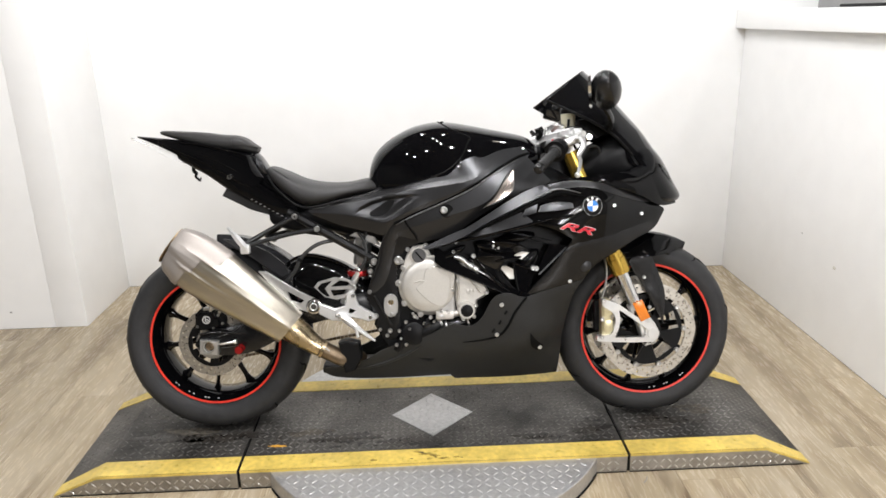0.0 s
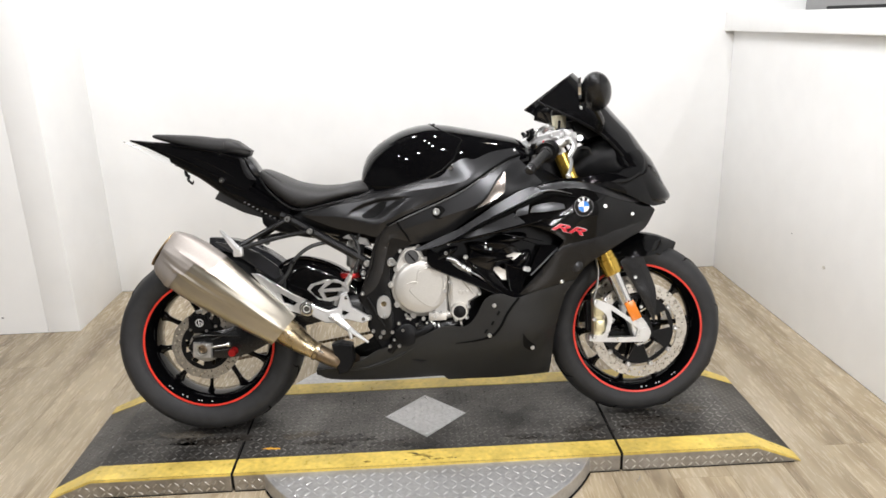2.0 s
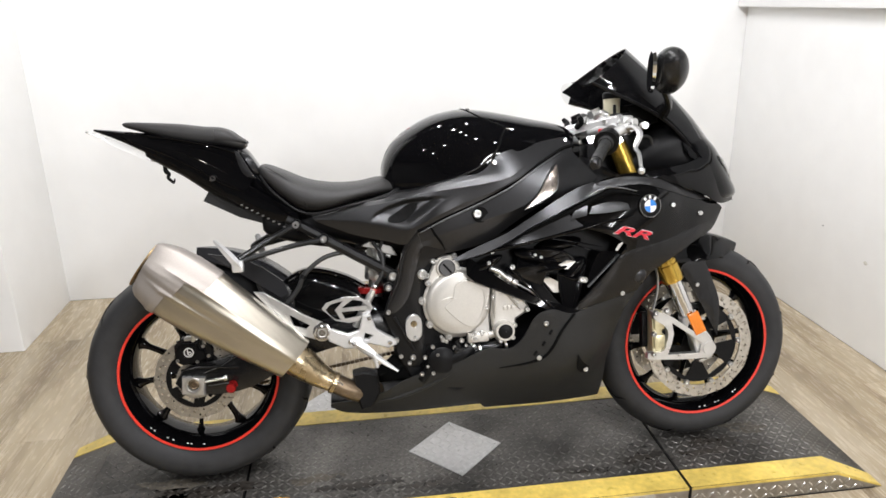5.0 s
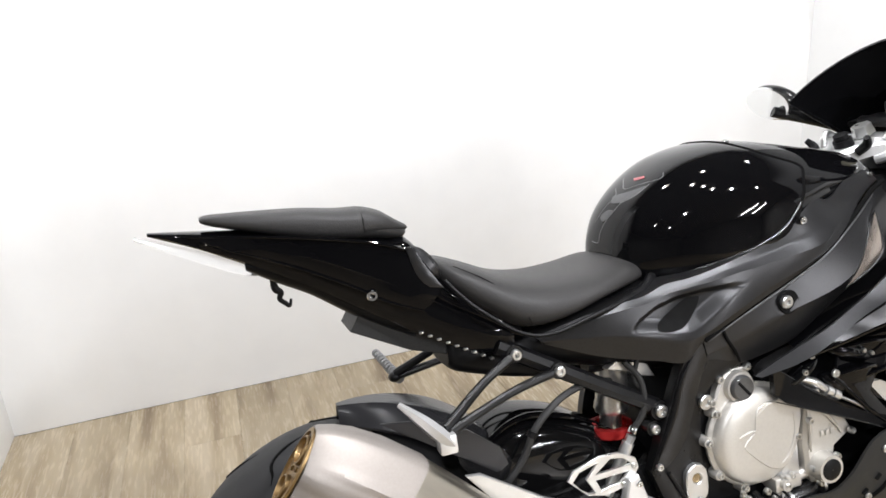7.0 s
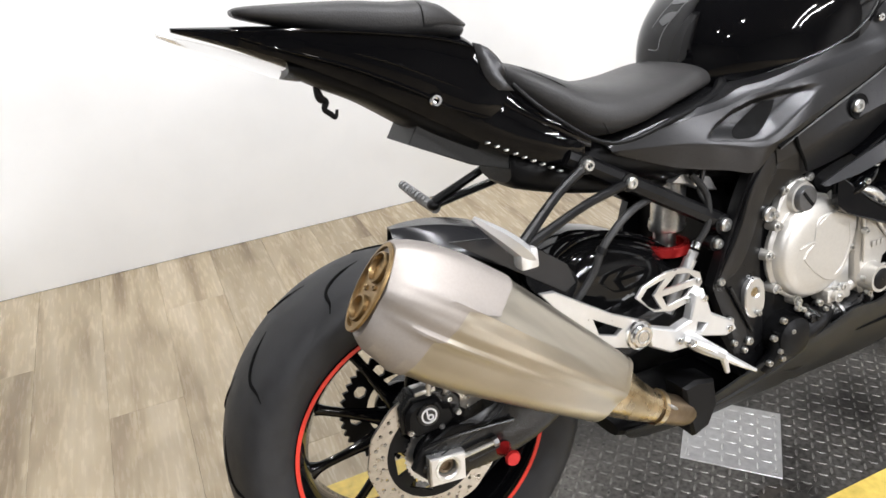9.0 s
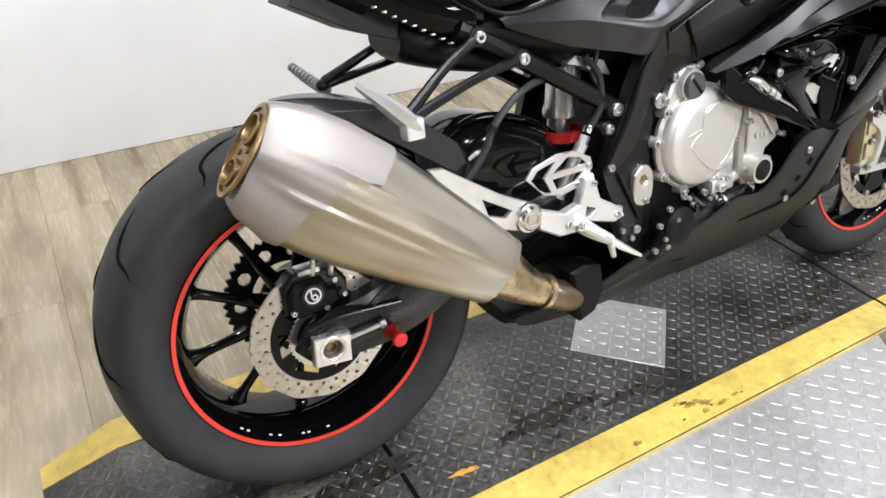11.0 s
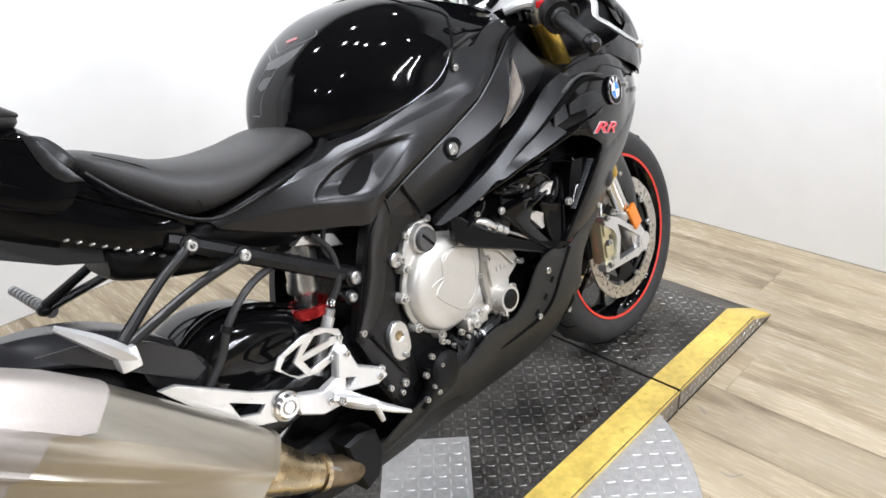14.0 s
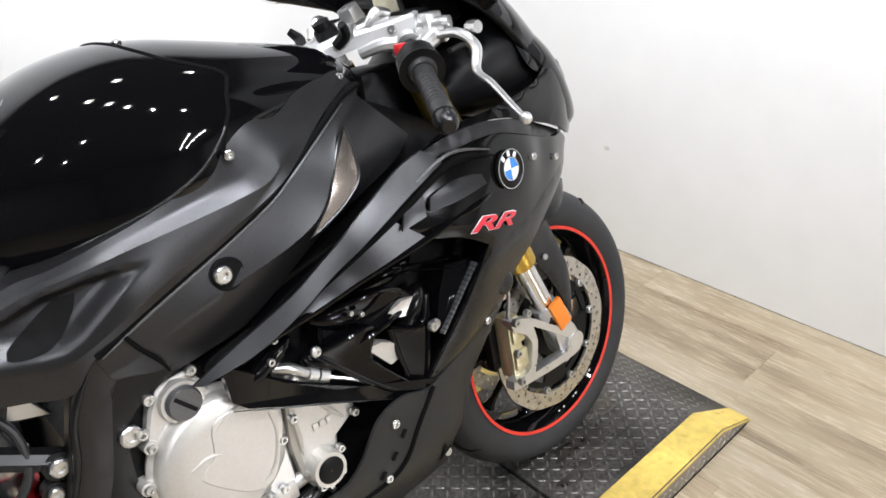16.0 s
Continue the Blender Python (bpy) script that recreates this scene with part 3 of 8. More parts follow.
def strip(pts_in, pts_out, lift):
    """A painted strip between two lines on the top, with a little thickness."""
    n = len(pts_in)
    v = [(x, y, top_z(x) + lift) for x, y in pts_in] + [(x, y, top_z(x) + lift) for x, y in pts_out]
    v += [(x, y, top_z(x) - 0.0005) for x, y in pts_in] + [(x, y, top_z(x) - 0.0005) for x, y in pts_out]
    f = []
    for i in range(n - 1):
        f += [(i, i + 1, n + i + 1, n + i), (2 * n + i, 2 * n + i + 1, i + 1, i), (n + i, n + i + 1, 3 * n + i + 1, 3 * n + i)]
    f += [(0, n, 3 * n, 2 * n), (n - 1, 3 * n - 1, 4 * n - 1, 2 * n - 1)]
    return v, f


def section(xs, group, label):
    """One section of the platform: body, tread, painted strips and side skirts."""
    th = empty("platform_section", pose(0, 0, 0), label=label, category="platform", group=group)
    x0, x1 = xs[0] + (GAP / 2 if xs[0] == PX[2] or xs[0] == PX[3] else 0), xs[-1] - (GAP / 2 if xs[-1] in (PX[2], PX[3]) else 0)
    xs = [x0, *xs[1:-1], x1]
    tip0, tip1 = top_z(x0) < 0.01, top_z(x1) < 0.01
    prof = [(x, max(top_z(x), 0.004)) for x in xs]
    rings = [[(x, PY0, 0.0005), (x, PY1, 0.0005), (x, PY1, z), (x, PY0, z)] for x, z in prof]
    obj("deck", *rings_mesh(rings), tread_steel, th, "worn black diamond-tread steel deck", smooth=False)
    ins0, ins1 = PY0 + YW, PY1 - YW
    grid = sorted({round(float(q), 5) for p, r in zip(xs, xs[1:]) for q in np.linspace(p, r, 9)})

    def inner_y(x):
        if tip0 and x < PX[1]:
            return ins0 - YW * 0.3 * (PX[1] - x) / (PX[1] - PX[0])
        if tip1 and x > PX[4]:
            return ins0 - YW * 0.3 * (x - PX[4]) / (PX[5] - PX[4])
        return ins0

    inner_f, outer_f = [(x, inner_y(x)) for x in grid], [(x, PY0 + 0.0005) for x in grid]
    obj("painted_edge", *strip(inner_f, outer_f, 0.0018), yellow_paint, th, "yellow painted edge strip, scuffed")
    mirror = lambda line: [(x, PY0 + PY1 - y) for x, y in line]
    obj("painted_edge", *strip(mirror(outer_f), mirror(inner_f), 0.0018), yellow_paint, th, "yellow painted edge strip, scuffed")
    # the paint wraps over the front edge
    lip = [(x, top_z(x) + 0.0016) for x in xs] + [(x, max(top_z(x) - 0.0055, 0.002)) for x in reversed(xs)]
    obj("painted_lip", *slab(lip, PY0 - 0.0046, PY0 - 0.003), yellow_paint, th, smooth=False)
    # bright tread skirt along the front
    sk = [(x, 0.001) for x in xs] + [(x, max(top_z(x) - 0.002, 0.003)) for x in reversed(xs)]
    v, f = slab(sk, PY0 - 0.003, PY0 + 0.0005)
    skirt = obj("front_skirt", v, f, skirt_plate, th, "bright diamond-tread metal skirt", smooth=False)
    lugs = lug_field((x0 + 0.012, x1 - 0.012), (0.012, PZ), lambda x, y: y < top_z(x) - 0.012, 0)
    obj("skirt_tread", [(x, PY0 - 0.003 - z, y) for x, y, z in lugs[0]], lugs[1], skirt_lug, skirt, smooth=False)["kind"] = "stuff"
    # thin dark bar: the shade at the skirt's foot, put into its colour
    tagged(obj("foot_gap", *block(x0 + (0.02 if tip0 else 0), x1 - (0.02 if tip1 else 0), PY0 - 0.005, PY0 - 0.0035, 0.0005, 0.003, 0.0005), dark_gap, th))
    keep = lambda x, y: x0 + 0.012 < x < x1 - 0.012 and PY0 + YW + 0.008 < y < PY1 - YW - 0.008 and not (abs(x - 0.705) + abs(y + 0.034) < 0.152)
    lugs = lug_field((x0, x1), (PY0 + YW, PY1 - YW), keep, 0, slope=top_z)
    tagged(obj("tread", *lugs, tread_lug, th, "raised worn tread lugs", smooth=False), kind="stuff")
    lugs = lug_field((x0, x1), (PY0, PY0 + YW), lambda x, y: x0 + 0.02 < x < x1 - 0.02 and PY0 + 0.014 < y < PY0 + YW - 0.014 and PX[1] + 0.02 < x < PX[4] - 0.02, PZ + 0.0012, tall=0.0008)
    tagged(obj("painted_tread", *lugs, yellow_paint, th, smooth=False), kind="stuff")
    return th


section([PX[0], PX[1], PX[2]], "display platform sections", "black tread-plate ramp end section with yellow edges")
section([PX[2], PX[3]], "display platform sections", "black tread-plate middle section with yellow edges under the motorcycle")
section([PX[3], PX[4], PX[5]], "display platform sections", "black tread-plate ramp end section with yellow edges")
for sx in (PX[2], PX[3]):
    tagged(obj("platform_gap", *block(sx - GAP / 2 + 0.0003, sx + GAP / 2 - 0.0003, PY0 + 0.004, PY1 - 0.004, 0.0006, PZ - 0.006, 0.0004), dark_gap), "dark joint between two platform sections", "joint", kind="structure")

# the inspection plate set cornerwise in the middle section
hatch = empty("hatch_plate", pose(0.705, -0.034, PZ + 0.0006), label="square bright tread-plate hatch cover set cornerwise", category="plate")
q = 0.139
dia = [(-q, 0), (0, -q), (q, 0), (0, q)]
v = [(x, y, 0) for x, y in dia] + [(x, y, 0.0016) for x, y in dia] + [(x * 0.985, y * 0.985, 0.0024) for x, y in dia]
obj("plate", v, [(8, 9, 10, 11)] + [(i, (i + 1) % 4, 4 + (i + 1) % 4, 4 + i) for i in range(4)] + [(4 + i, 4 + (i + 1) % 4, 8 + (i + 1) % 4, 8 + i) for i in range(4)], bright_plate, hatch, smooth=False)
lugs = lug_field((-0.14, 0.14), (-0.14, 0.14), lambda x, y: abs(x) + abs(y) < 0.124, 0.0024, pitch=0.0245, long=0.0108)
tagged(obj("tread", *lugs, bright_lug, hatch, smooth=False), kind="stuff")
for bx, by in dia:
    obj("screw", *bolt((bx * 0.87, by * 0.87, 0.0024), 0.0045, 0.0022, (0, 0, 1)), bolt_steel, hatch)

# the round turntable plate that shows before and behind the middle section
turntable = empty("turntable", pose(0, 0, 0), label="round bright tread-plate turntable under the platform", category="turntable")
seg = 120
arc = [(DISC_C[0] + DISC_R * math.cos(2 * math.pi * k / seg), DISC_C[1] + DISC_R * math.sin(2 * math.pi * k / seg)) for k in range(seg)]
for sgn, lim in ((-1, PY0 - 0.0045), (1, PY1 + 0.0045)):
    half = [p for p in arc if sgn * p[1] > sgn * lim]
    half.sort(key=lambda p: p[0])
    xe = math.sqrt(DISC_R ** 2 - (lim - DISC_C[1]) ** 2)
    ring = [(DISC_C[0] - xe, lim)] + half + [(DISC_C[0] + xe, lim)]
    if sgn > 0:
        ring.reverse()
    n = len(ring)
    v = [(x, y, 0.0005) for x, y in ring] + [(x, y, 0.054) for x, y in ring] + [(DISC_C[0] + (x - DISC_C[0]) * 0.995, lim + (y - lim) * 0.99, 0.0565) for x, y in ring]
    f = [tuple(range(2 * n, 3 * n))] + [(i, (i + 1) % n, n + (i + 1) % n, n + i) for i in range(n)] + [(n + i, n + (i + 1) % n, 2 * n + (i + 1) % n, 2 * n + i) for i in range(n)]
    obj("plate", v, f, bright_plate, turntable, sharp=25)
    low = (PY0 - DISC_R, PY0) if sgn < 0 else (PY1, PY1 + DISC_R)
    lugs = lug_field((DISC_C[0] - DISC_R, DISC_C[0] + DISC_R), low, lambda x, y: math.hypot(x - DISC_C[0], y - DISC_C[1]) < DISC_R - 0.014 and sgn * (y - lim) > 0.012, 0.0565, pitch=0.027, long=0.0122, wide=0.0031)
    tagged(obj("tread", *lugs, bright_lug, turntable, smooth=False), kind="stuff")
    for k in range(14):
        a = math.pi * (k + 0.5) / 14
        bx, by = DISC_C[0] + (DISC_R - 0.02) * math.cos(a), DISC_C[1] + sgn * (DISC_R - 0.02) * math.sin(a)
        if sgn * (by - lim) > 0.02:
            obj("screw", *bolt((bx, by, 0.0566), 0.004, 0.0018, (0, 0, 1)), bolt_steel, turntable)
    if sgn < 0:
        rim = [p for p in ring]
        pts = [(DISC_C[0] + (x - DISC_C[0]) * 1.003, DISC_C[1] + (y - DISC_C[1]) * 1.003, 0.003) for x, y in rim]
        obj("rubber_foot", *tube(pts[1:-1], 0.003, 6, 1), dark_gap, turntable)

# the red-tipped latch on the floor beside the turntable
latch = empty("latch", pose(0.245, -0.462, 0.0, 0, 0, 10), label="small steel latch with a red plastic tip on the floor", category="latch")
obj("bracket", *join(block(0.0, 0.045, -0.016, -0.01, 0.001, 0.016), block(0.0, 0.045, 0.006, 0.012, 0.001, 0.016), block(0.0, 0.048, -0.016, 0.012, 0.0005, 0.004)), bolt_steel, latch)
obj("pin", *tube([(-0.012, -0.002, 0.01), (0.05, -0.002, 0.01)], 0.004), chrome, latch)
obj("red_tip", *ball((-0.028, 0.006, 0.012), (0.014, 0.01, 0.011)), red_plastic, latch)


# oil spots and scuffs on the deck
def spot(cx, cy, rx, ry, seed, mat, label, name, z=PZ + 0.0014):
    rnd = random.Random(seed)
    n = 26
    ph = [rnd.random() * 6.28 for _ in range(4)]
    ring = []
    for k in range(n):
        a = 2 * math.pi * k / n
        r = 1 + 0.25 * math.sin(2 * a + ph[0]) + 0.2 * math.sin(5 * a + ph[1]) + 0.14 * math.sin(9 * a + ph[2])
        ring.append((cx + rx * r * math.cos(a), cy + ry * r * math.sin(a)))
    v = [(x, y, z - 0.001) for x, y in ring] + [(cx + (x - cx) * 0.96, cy + (y - cy) * 0.96, z) for x, y in ring]
    tagged(obj(name, v, [tuple(range(n, 2 * n))] + [(i, (i + 1) % n, n + (i + 1) % n, n + i) for i in range(n)], mat), label, "stain", kind="structure")


for k, (cx, cy, rx, ry) in enumerate(((0.7, -0.222, 0.045, 0.016), (0.645, -0.215, 0.02, 0.008), (1.275, -0.16, 0.035, 0.022), (1.255, -0.12, 0.02, 0.012), (0.47, -0.2, 0.012, 0.01),
                                      (0.43, -0.185, 0.02, 0.008), (0.4, -0.21, 0.016, 0.006), (0.36, -0.12, 0.014, 0.01), (0.52, -0.215, 0.008, 0.005), (1.418, -0.017, 0.03, 0.018), (1.573, -0.073, 0.018, 0.012))):
    spot(cx, cy, rx * 0.62, ry * 0.62, k, oil_stain, "black oil spot on the tread deck", "oil_spot")
    rnd = random.Random(200 + k)
    for _ in range(4):
        dx, dy, q = rnd.uniform(-1.6, 1.6) * rx, rnd.uniform(-1.5, 1.5) * ry, rnd.uniform(0.12, 0.3)
        if PY0 + YW + 0.01 < cy + dy < PY1 - YW - 0.01:
            spot(cx + dx, cy + dy, rx * q, ry * q, rnd.randrange(999), oil_stain, "small black oil fleck on the tread deck", "oil_spot")
spot(0.205, -0.193, 0.024, 0.006, 40, orange_scuff, "orange paint scuff on the tread deck", "paint_scuff")
# damp and dusty patches between the lugs
for k, (cx, cy, rx, ry, dusty) in enumerate(((-0.1, -0.085, 0.1, 0.022, True), (-0.16, -0.12, 0.11, 0.03, False), (0.02, -0.13, 0.13, 0.026, False), (0.3, -0.12, 0.07, 0.02, True), (0.42, -0.16, 0.1, 0.03, False), (0.62, -0.19, 0.07, 0.02, False),
                                             (1.5, -0.13, 0.1, 0.03, False), (1.6, -0.07, 0.07, 0.026, True), (1.42, -0.17, 0.06, 0.02, False), (1.22, -0.17, 0.06, 0.022, False), (1.05, -0.2, 0.08, 0.018, False))):
    spot(cx, cy, rx, ry, 300 + k, dry_dust if dusty else damp_dirt, "dry dust patch on the tread deck" if dusty else "dark damp patch on the tread deck", "deck_patch", PZ + 0.0007)
lay_floor()

# specks of dirt on the yellow strip and faint marks on the floor
for k, (cx, cy, rx, ry) in enumerate(((0.665, -0.265, 0.007, 0.003), (0.71, -0.295, 0.003, 0.002), (0.635, -0.297, 0.004, 0.0015), (0.79, -0.3, 0.003, 0.0015))):
    spot(cx, cy, rx, ry, 60 + k, oil_stain, "dark dirt speck on the yellow edge strip", "dirt_speck", PZ + 0.0032)
for k, (cx, cy, rx, ry) in enumerate(((0.68, -0.274, 0.018, 0.007), (0.705, -0.284, 0.014, 0.006), (0.737, -0.3, 0.012, 0.005), (0.655, -0.262, 0.012, 0.005), (0.517, -0.296, 0.012, 0.004), (0.773, -0.297, 0.008, 0.004), (0.69, -0.3, 0.009, 0.004))):
    spot(cx, cy, rx, ry, 80 + k, yellow_dirt, "brownish smudge on the yellow edge strip", "dirt_speck", PZ + 0.003)
for line in (((1.358, -0.350), (1.353, -0.364), (1.339, -0.381)), ((1.177, -0.494), (1.178, -0.518), (1.201, -0.534)), ((0.989, -0.663), (1.006, -0.679), (1.012, -0.695), (1.003, -0.707)), ((0.953, -0.695), (0.956, -0.705)), ((0.893, -0.695), (0.906, -0.713)), ((1.105, -0.618), (1.113, -0.628), (1.106, -0.638))):
    tagged(obj("floor_scratch", *tube([(x, y, 0.0004) for x, y in line], 0.0012, 6, 4, 0.5), decal_grey), "thin grey scratch on the plank floor", "scratch", kind="structure")

# ---- the motorcycle, built upright and leant on its stand ----
LEAN = 11.5
BIKE_M = pose(0.007, -0.066, PZ + 0.0065, -LEAN, 0, 0) @ Matrix.Scale(0.989, 4)
bike = empty("sport_motorcycle", BIKE_M, label="black sport motorcycle with red rim stripes leaning on its stand", category="motorcycle")
RA, FA = (0.0, 0.0, 0.31), (1.43, 0.0, 0.294)
RW = (0.0, 0.033, 0.31)   # middle of the rear wheel


def polar(c, r, a, y):
    return (c[0] + r * math.cos(a), c[1] + y, c[2] + r * math.sin(a))


def ring_holes(c, rows, count, r):
    out = []
    for q, phase in rows:
        for k in range(count):
            a = 2 * math.pi * (k + phase) / count
            hx, hz = c[0] + q * math.cos(a), c[2] + q * math.sin(a)
            out.append([(hx + r * math.cos(b), hz + r * math.sin(b)) for b in (2 * math.pi * i / 7 for i in range(7))])
    return out


def circle(cx, cz, r, n=72, wave=0.0, waves=0):
    return [(cx + (r + wave * math.cos(waves * a)) * math.cos(a), cz + (r + wave * math.cos(waves * a)) * math.sin(a)) for a in (2 * math.pi * k / n for k in range(n))]


def rotor(name, parent, c, y, ro, ri, thick, label, rows):
    v, f = slab(circle(c[0], c[2], ro, 96, 0.0012, 12), y - thick / 2, y + thick / 2, [circle(c[0], c[2], ri, 60), *ring_holes(c, rows, 26, 0.0032)])
    return obj(name, v, f, disc_steel, parent, label)


def wheel(name, c, tyre_profile, rim_r, rim_hw, label, spoke_in, spoke_y, phase, grooves):
    w = obj(name, *lathe([(rim_r + 0.004, -rim_hw), (rim_r + 0.0025, -rim_hw - 0.003), (rim_r - 0.004, -rim_hw - 0.002), (rim_r - 0.012, -rim_hw + 0.01), (rim_r - 0.024, -rim_hw + 0.03), (rim_r - 0.027, 0),
                          (rim_r - 0.024, rim_hw - 0.03), (rim_r - 0.012, rim_hw - 0.01), (rim_r - 0.004, rim_hw + 0.002), (rim_r + 0.0025, rim_hw + 0.003), (rim_r + 0.004, rim_hw), (rim_r - 0.008, 0)], c, 96, True),
            gloss_black, bike, label)
    half = [(r, -y) for r, y in tyre_profile]
    prof = curve(half + [(r, -y) for r, y in reversed(half[:-1])], 4)
    tyre = obj("tyre", *lathe([tuple(p) for p in prof], c, 128), tyre_rubber, w, "black rubber tyre with worn tread")
    for y in (-1, 1):
        obj("rim_stripe", *lathe([(rim_r + 0.0036, y * (rim_hw + 0.0032)), (rim_r + 0.003, y * (rim_hw + 0.0042)), (rim_r - 0.0028, y * (rim_hw + 0.0034)), (rim_r - 0.0034, y * (rim_hw + 0.0022))], c, 96), red_stripe, w, "red rim stripe")
    # hub
    obj("hub", *lathe([(0.018, -spoke_y - 0.02), (0.045, -spoke_y - 0.012), (0.052, -spoke_y + 0.01), (0.042, 0), (0.052, spoke_y - 0.01), (0.045, spoke_y + 0.012), (0.018, spoke_y + 0.02)], c, 40), gloss_black, w)
    for k in range(10):
        a = 2 * math.pi * (k + phase) / 10
        pts = [polar(c, 0.046, a, 0.0), polar(c, 0.1, a, -0.004), polar(c, rim_r - 0.05, a, -0.002), polar(c, rim_r - 0.026, a, 0.0)]
        obj("spoke", *tube(pts, [0.0115, 0.0068, 0.006, 0.0125], 10, 4, 1.5), gloss_black, w)
    # tread grooves: curved dark cuts over the crown
    R, hw = tyre_profile[-1][0], max(y for _, y in tyre_profile)
    pr = [tuple(p) for p in prof]

    def on_tyre(y):
        best = min((p for p in pr[len(pr) // 8:-len(pr) // 8]), key=lambda p: abs(p[1] - y))
        return best[0]
    for k in range(grooves):
        for sgn in (-1, 1):
            a0 = 2 * math.pi * (k + (0.5 if sgn > 0 else 0)) / grooves
            pts = []
            for t in np.linspace(0, 1, 7):
                y = sgn * hw * (0.12 + 0.74 * t)
                a = a0 + 0.34 * t + 0.07 * math.sin(4.5 * t)
                pts.append(polar(c, on_tyre(y) - 0.0004, a, y))
            obj("tread_groove", *tube(pts, [0.001, 0.003, 0.0034, 0.0034, 0.003, 0.0022, 0.0008], 6, 3), groove_dark, tyre)
    return w


rear_wheel = wheel("rear_wheel", RW, [(0.2115, 0.074), (0.23, 0.09), (0.252, 0.0975), (0.272, 0.0945), (0.289, 0.078), (0.2995, 0.051), (0.3055, 0.025), (0.307, 0.0)], 0.211, 0.078,
                   "gloss black rear wheel with thin spokes and a red rim stripe", 0.046, 0.05, 0.27, 11)
front_wheel = wheel("front_wheel", FA, [(0.217, 0.05), (0.233, 0.058), (0.251, 0.0605), (0.268, 0.055), (0.281, 0.041), (0.29, 0.022), (0.2945, 0.0)], 0.2165, 0.05,
                    "gloss black front wheel with thin spokes and a red rim stripe", 0.046, 0.04, 0.1, 9)
# white specks of the rim lettering
for c, y, angs in ((RW, -0.083, (-2.02, -2.1, -2.3, -2.36, -1.82, -1.77, -1.6)), (FA, -0.0555, (-1.5, -1.42, -1.25, -1.2, -0.95, -0.9))):
    for a in angs:
        p = polar(c, 0.2 if c is RW else 0.205, a, y + 0.012)
        obj("lettering_bar", *turn(block(-0.0026, 0.0026, -0.0005, 0.0005, -0.0013, 0.0013, 0.0003), Matrix.Translation(p) @ Matrix.Rotation(-a - math.pi / 2, 4, "Y") @ Matrix.Rotation(radians(-38), 4, "X")), decal_white, rear_wheel if c is RW else front_wheel)

# rear brake disc with its sensor ring
rotor("brake_disc", rear_wheel, RA, -0.076, 0.11, 0.078, 0.005, "drilled steel brake disc", ((0.0875, 0), (0.1, 0.5)))
v, f = slab(circle(RA[0], RA[2], 0.08, 60), -0.079, -0.074, [[polar(RA, r, a0 + s * h, 0)[::2] for r, s in ((0.045, -1), (0.07, -1), (0.07, 1), (0.045, 1))] for a0, h in ((2 * math.pi * k / 6, 0.32) for k in range(6))])
obj("disc_carrier", v, f, plastic_black, rear_wheel)
v, f = slab(circle(RA[0], RA[2], 0.052, 120, 0.0016, 40), -0.0835, -0.081, [circle(RA[0], RA[2], 0.04, 40)])
obj("sensor_ring", v, f, bolt_steel, rear_wheel, "toothed steel sensor ring")
# sprocket and chain on the far side
v, f = slab(circle(RA[0], RA[2], 0.105, 172, 0.004, 43), 0.088, 0.094, [circle(RA[0], RA[2], 0.06, 40), *ring_holes(RA, ((0.08, 0),), 10, 0.012)])
obj("sprocket", v, f, plastic_black, rear_wheel, "black toothed rear sprocket")
chain = obj("chain", *join(*[turn(block(-0.0062, 0.0062, -0.006, 0.006, -0.005, 0.005, 0.002), Matrix.Translation((0.05 + 0.0135 * k, 0.091, 0.218 + 0.0021 * k)) @ Matrix.Rotation(radians(-9), 4, "Y")) for k in range(38)]), pipe_dark, bike, "dark roller chain")
obj("upper_run", *join(*[turn(block(-0.0062, 0.0062, -0.006, 0.006, -0.005, 0.005, 0.002), Matrix.Translation((0.03 + 0.0135 * k, 0.091, 0.418 + 0.0006 * k)) @ Matrix.Rotation(radians(-3), 4, "Y")) for k in range(38)]), pipe_dark, chain)

# front discs
for s in (-1, 1):
    rotor("brake_disc", front_wheel, FA, s * 0.067, 0.16, 0.127, 0.005, "drilled steel brake disc", ((0.136, 0), (0.147, 0.5)))
    hol = [[polar(FA, r, a0 + sg * h, 0)[::2] for r, sg in ((0.052, -1), (0.108, -0.62), (0.108, 0.62), (0.052, 1))] for a0, h in ((2 * math.pi * k / 5 + 0.3, 0.46) for k in range(5))]
    v, f = slab(circle(FA[0], FA[2], 0.118, 60), s * 0.062, s * 0.057, hol)
    obj("disc_carrier", v, f, plastic_black, front_wheel)
    for k in range(10):
        obj("disc_button", *bolt(polar(FA, 0.1225, 2 * math.pi * k / 10, s * 0.064), 0.0085, 0.008, (0, s, 0)), bolt_steel, front_wheel)

# swing arm: two arms, adjuster plates and the arched upper brace
def arm(sy):
    pts = [(-0.035, 0.318), (0.0, 0.352), (0.08, 0.368), (0.2, 0.405), (0.34, 0.435), (0.46, 0.455), (0.55, 0.46), (0.57, 0.43), (0.545, 0.385), (0.42, 0.385), (0.28, 0.35), (0.15, 0.287), (0.06, 0.272), (-0.03, 0.288)]
    w = spline([(-0.03, 0.3, 0.112), (0.1, 0.32, 0.118), (0.2, 0.35, 0.12), (0.3, 0.42, 0.12), (0.45, 0.46, 0.115), (0.55, 0.45, 0.1), (0.3, 0.36, 0.112), (0.45, 0.53, 0.1), (0.1, 0.36, 0.11), (0.1, 0.28, 0.11)])
    return shell(pts, w, 0.03, side=sy)


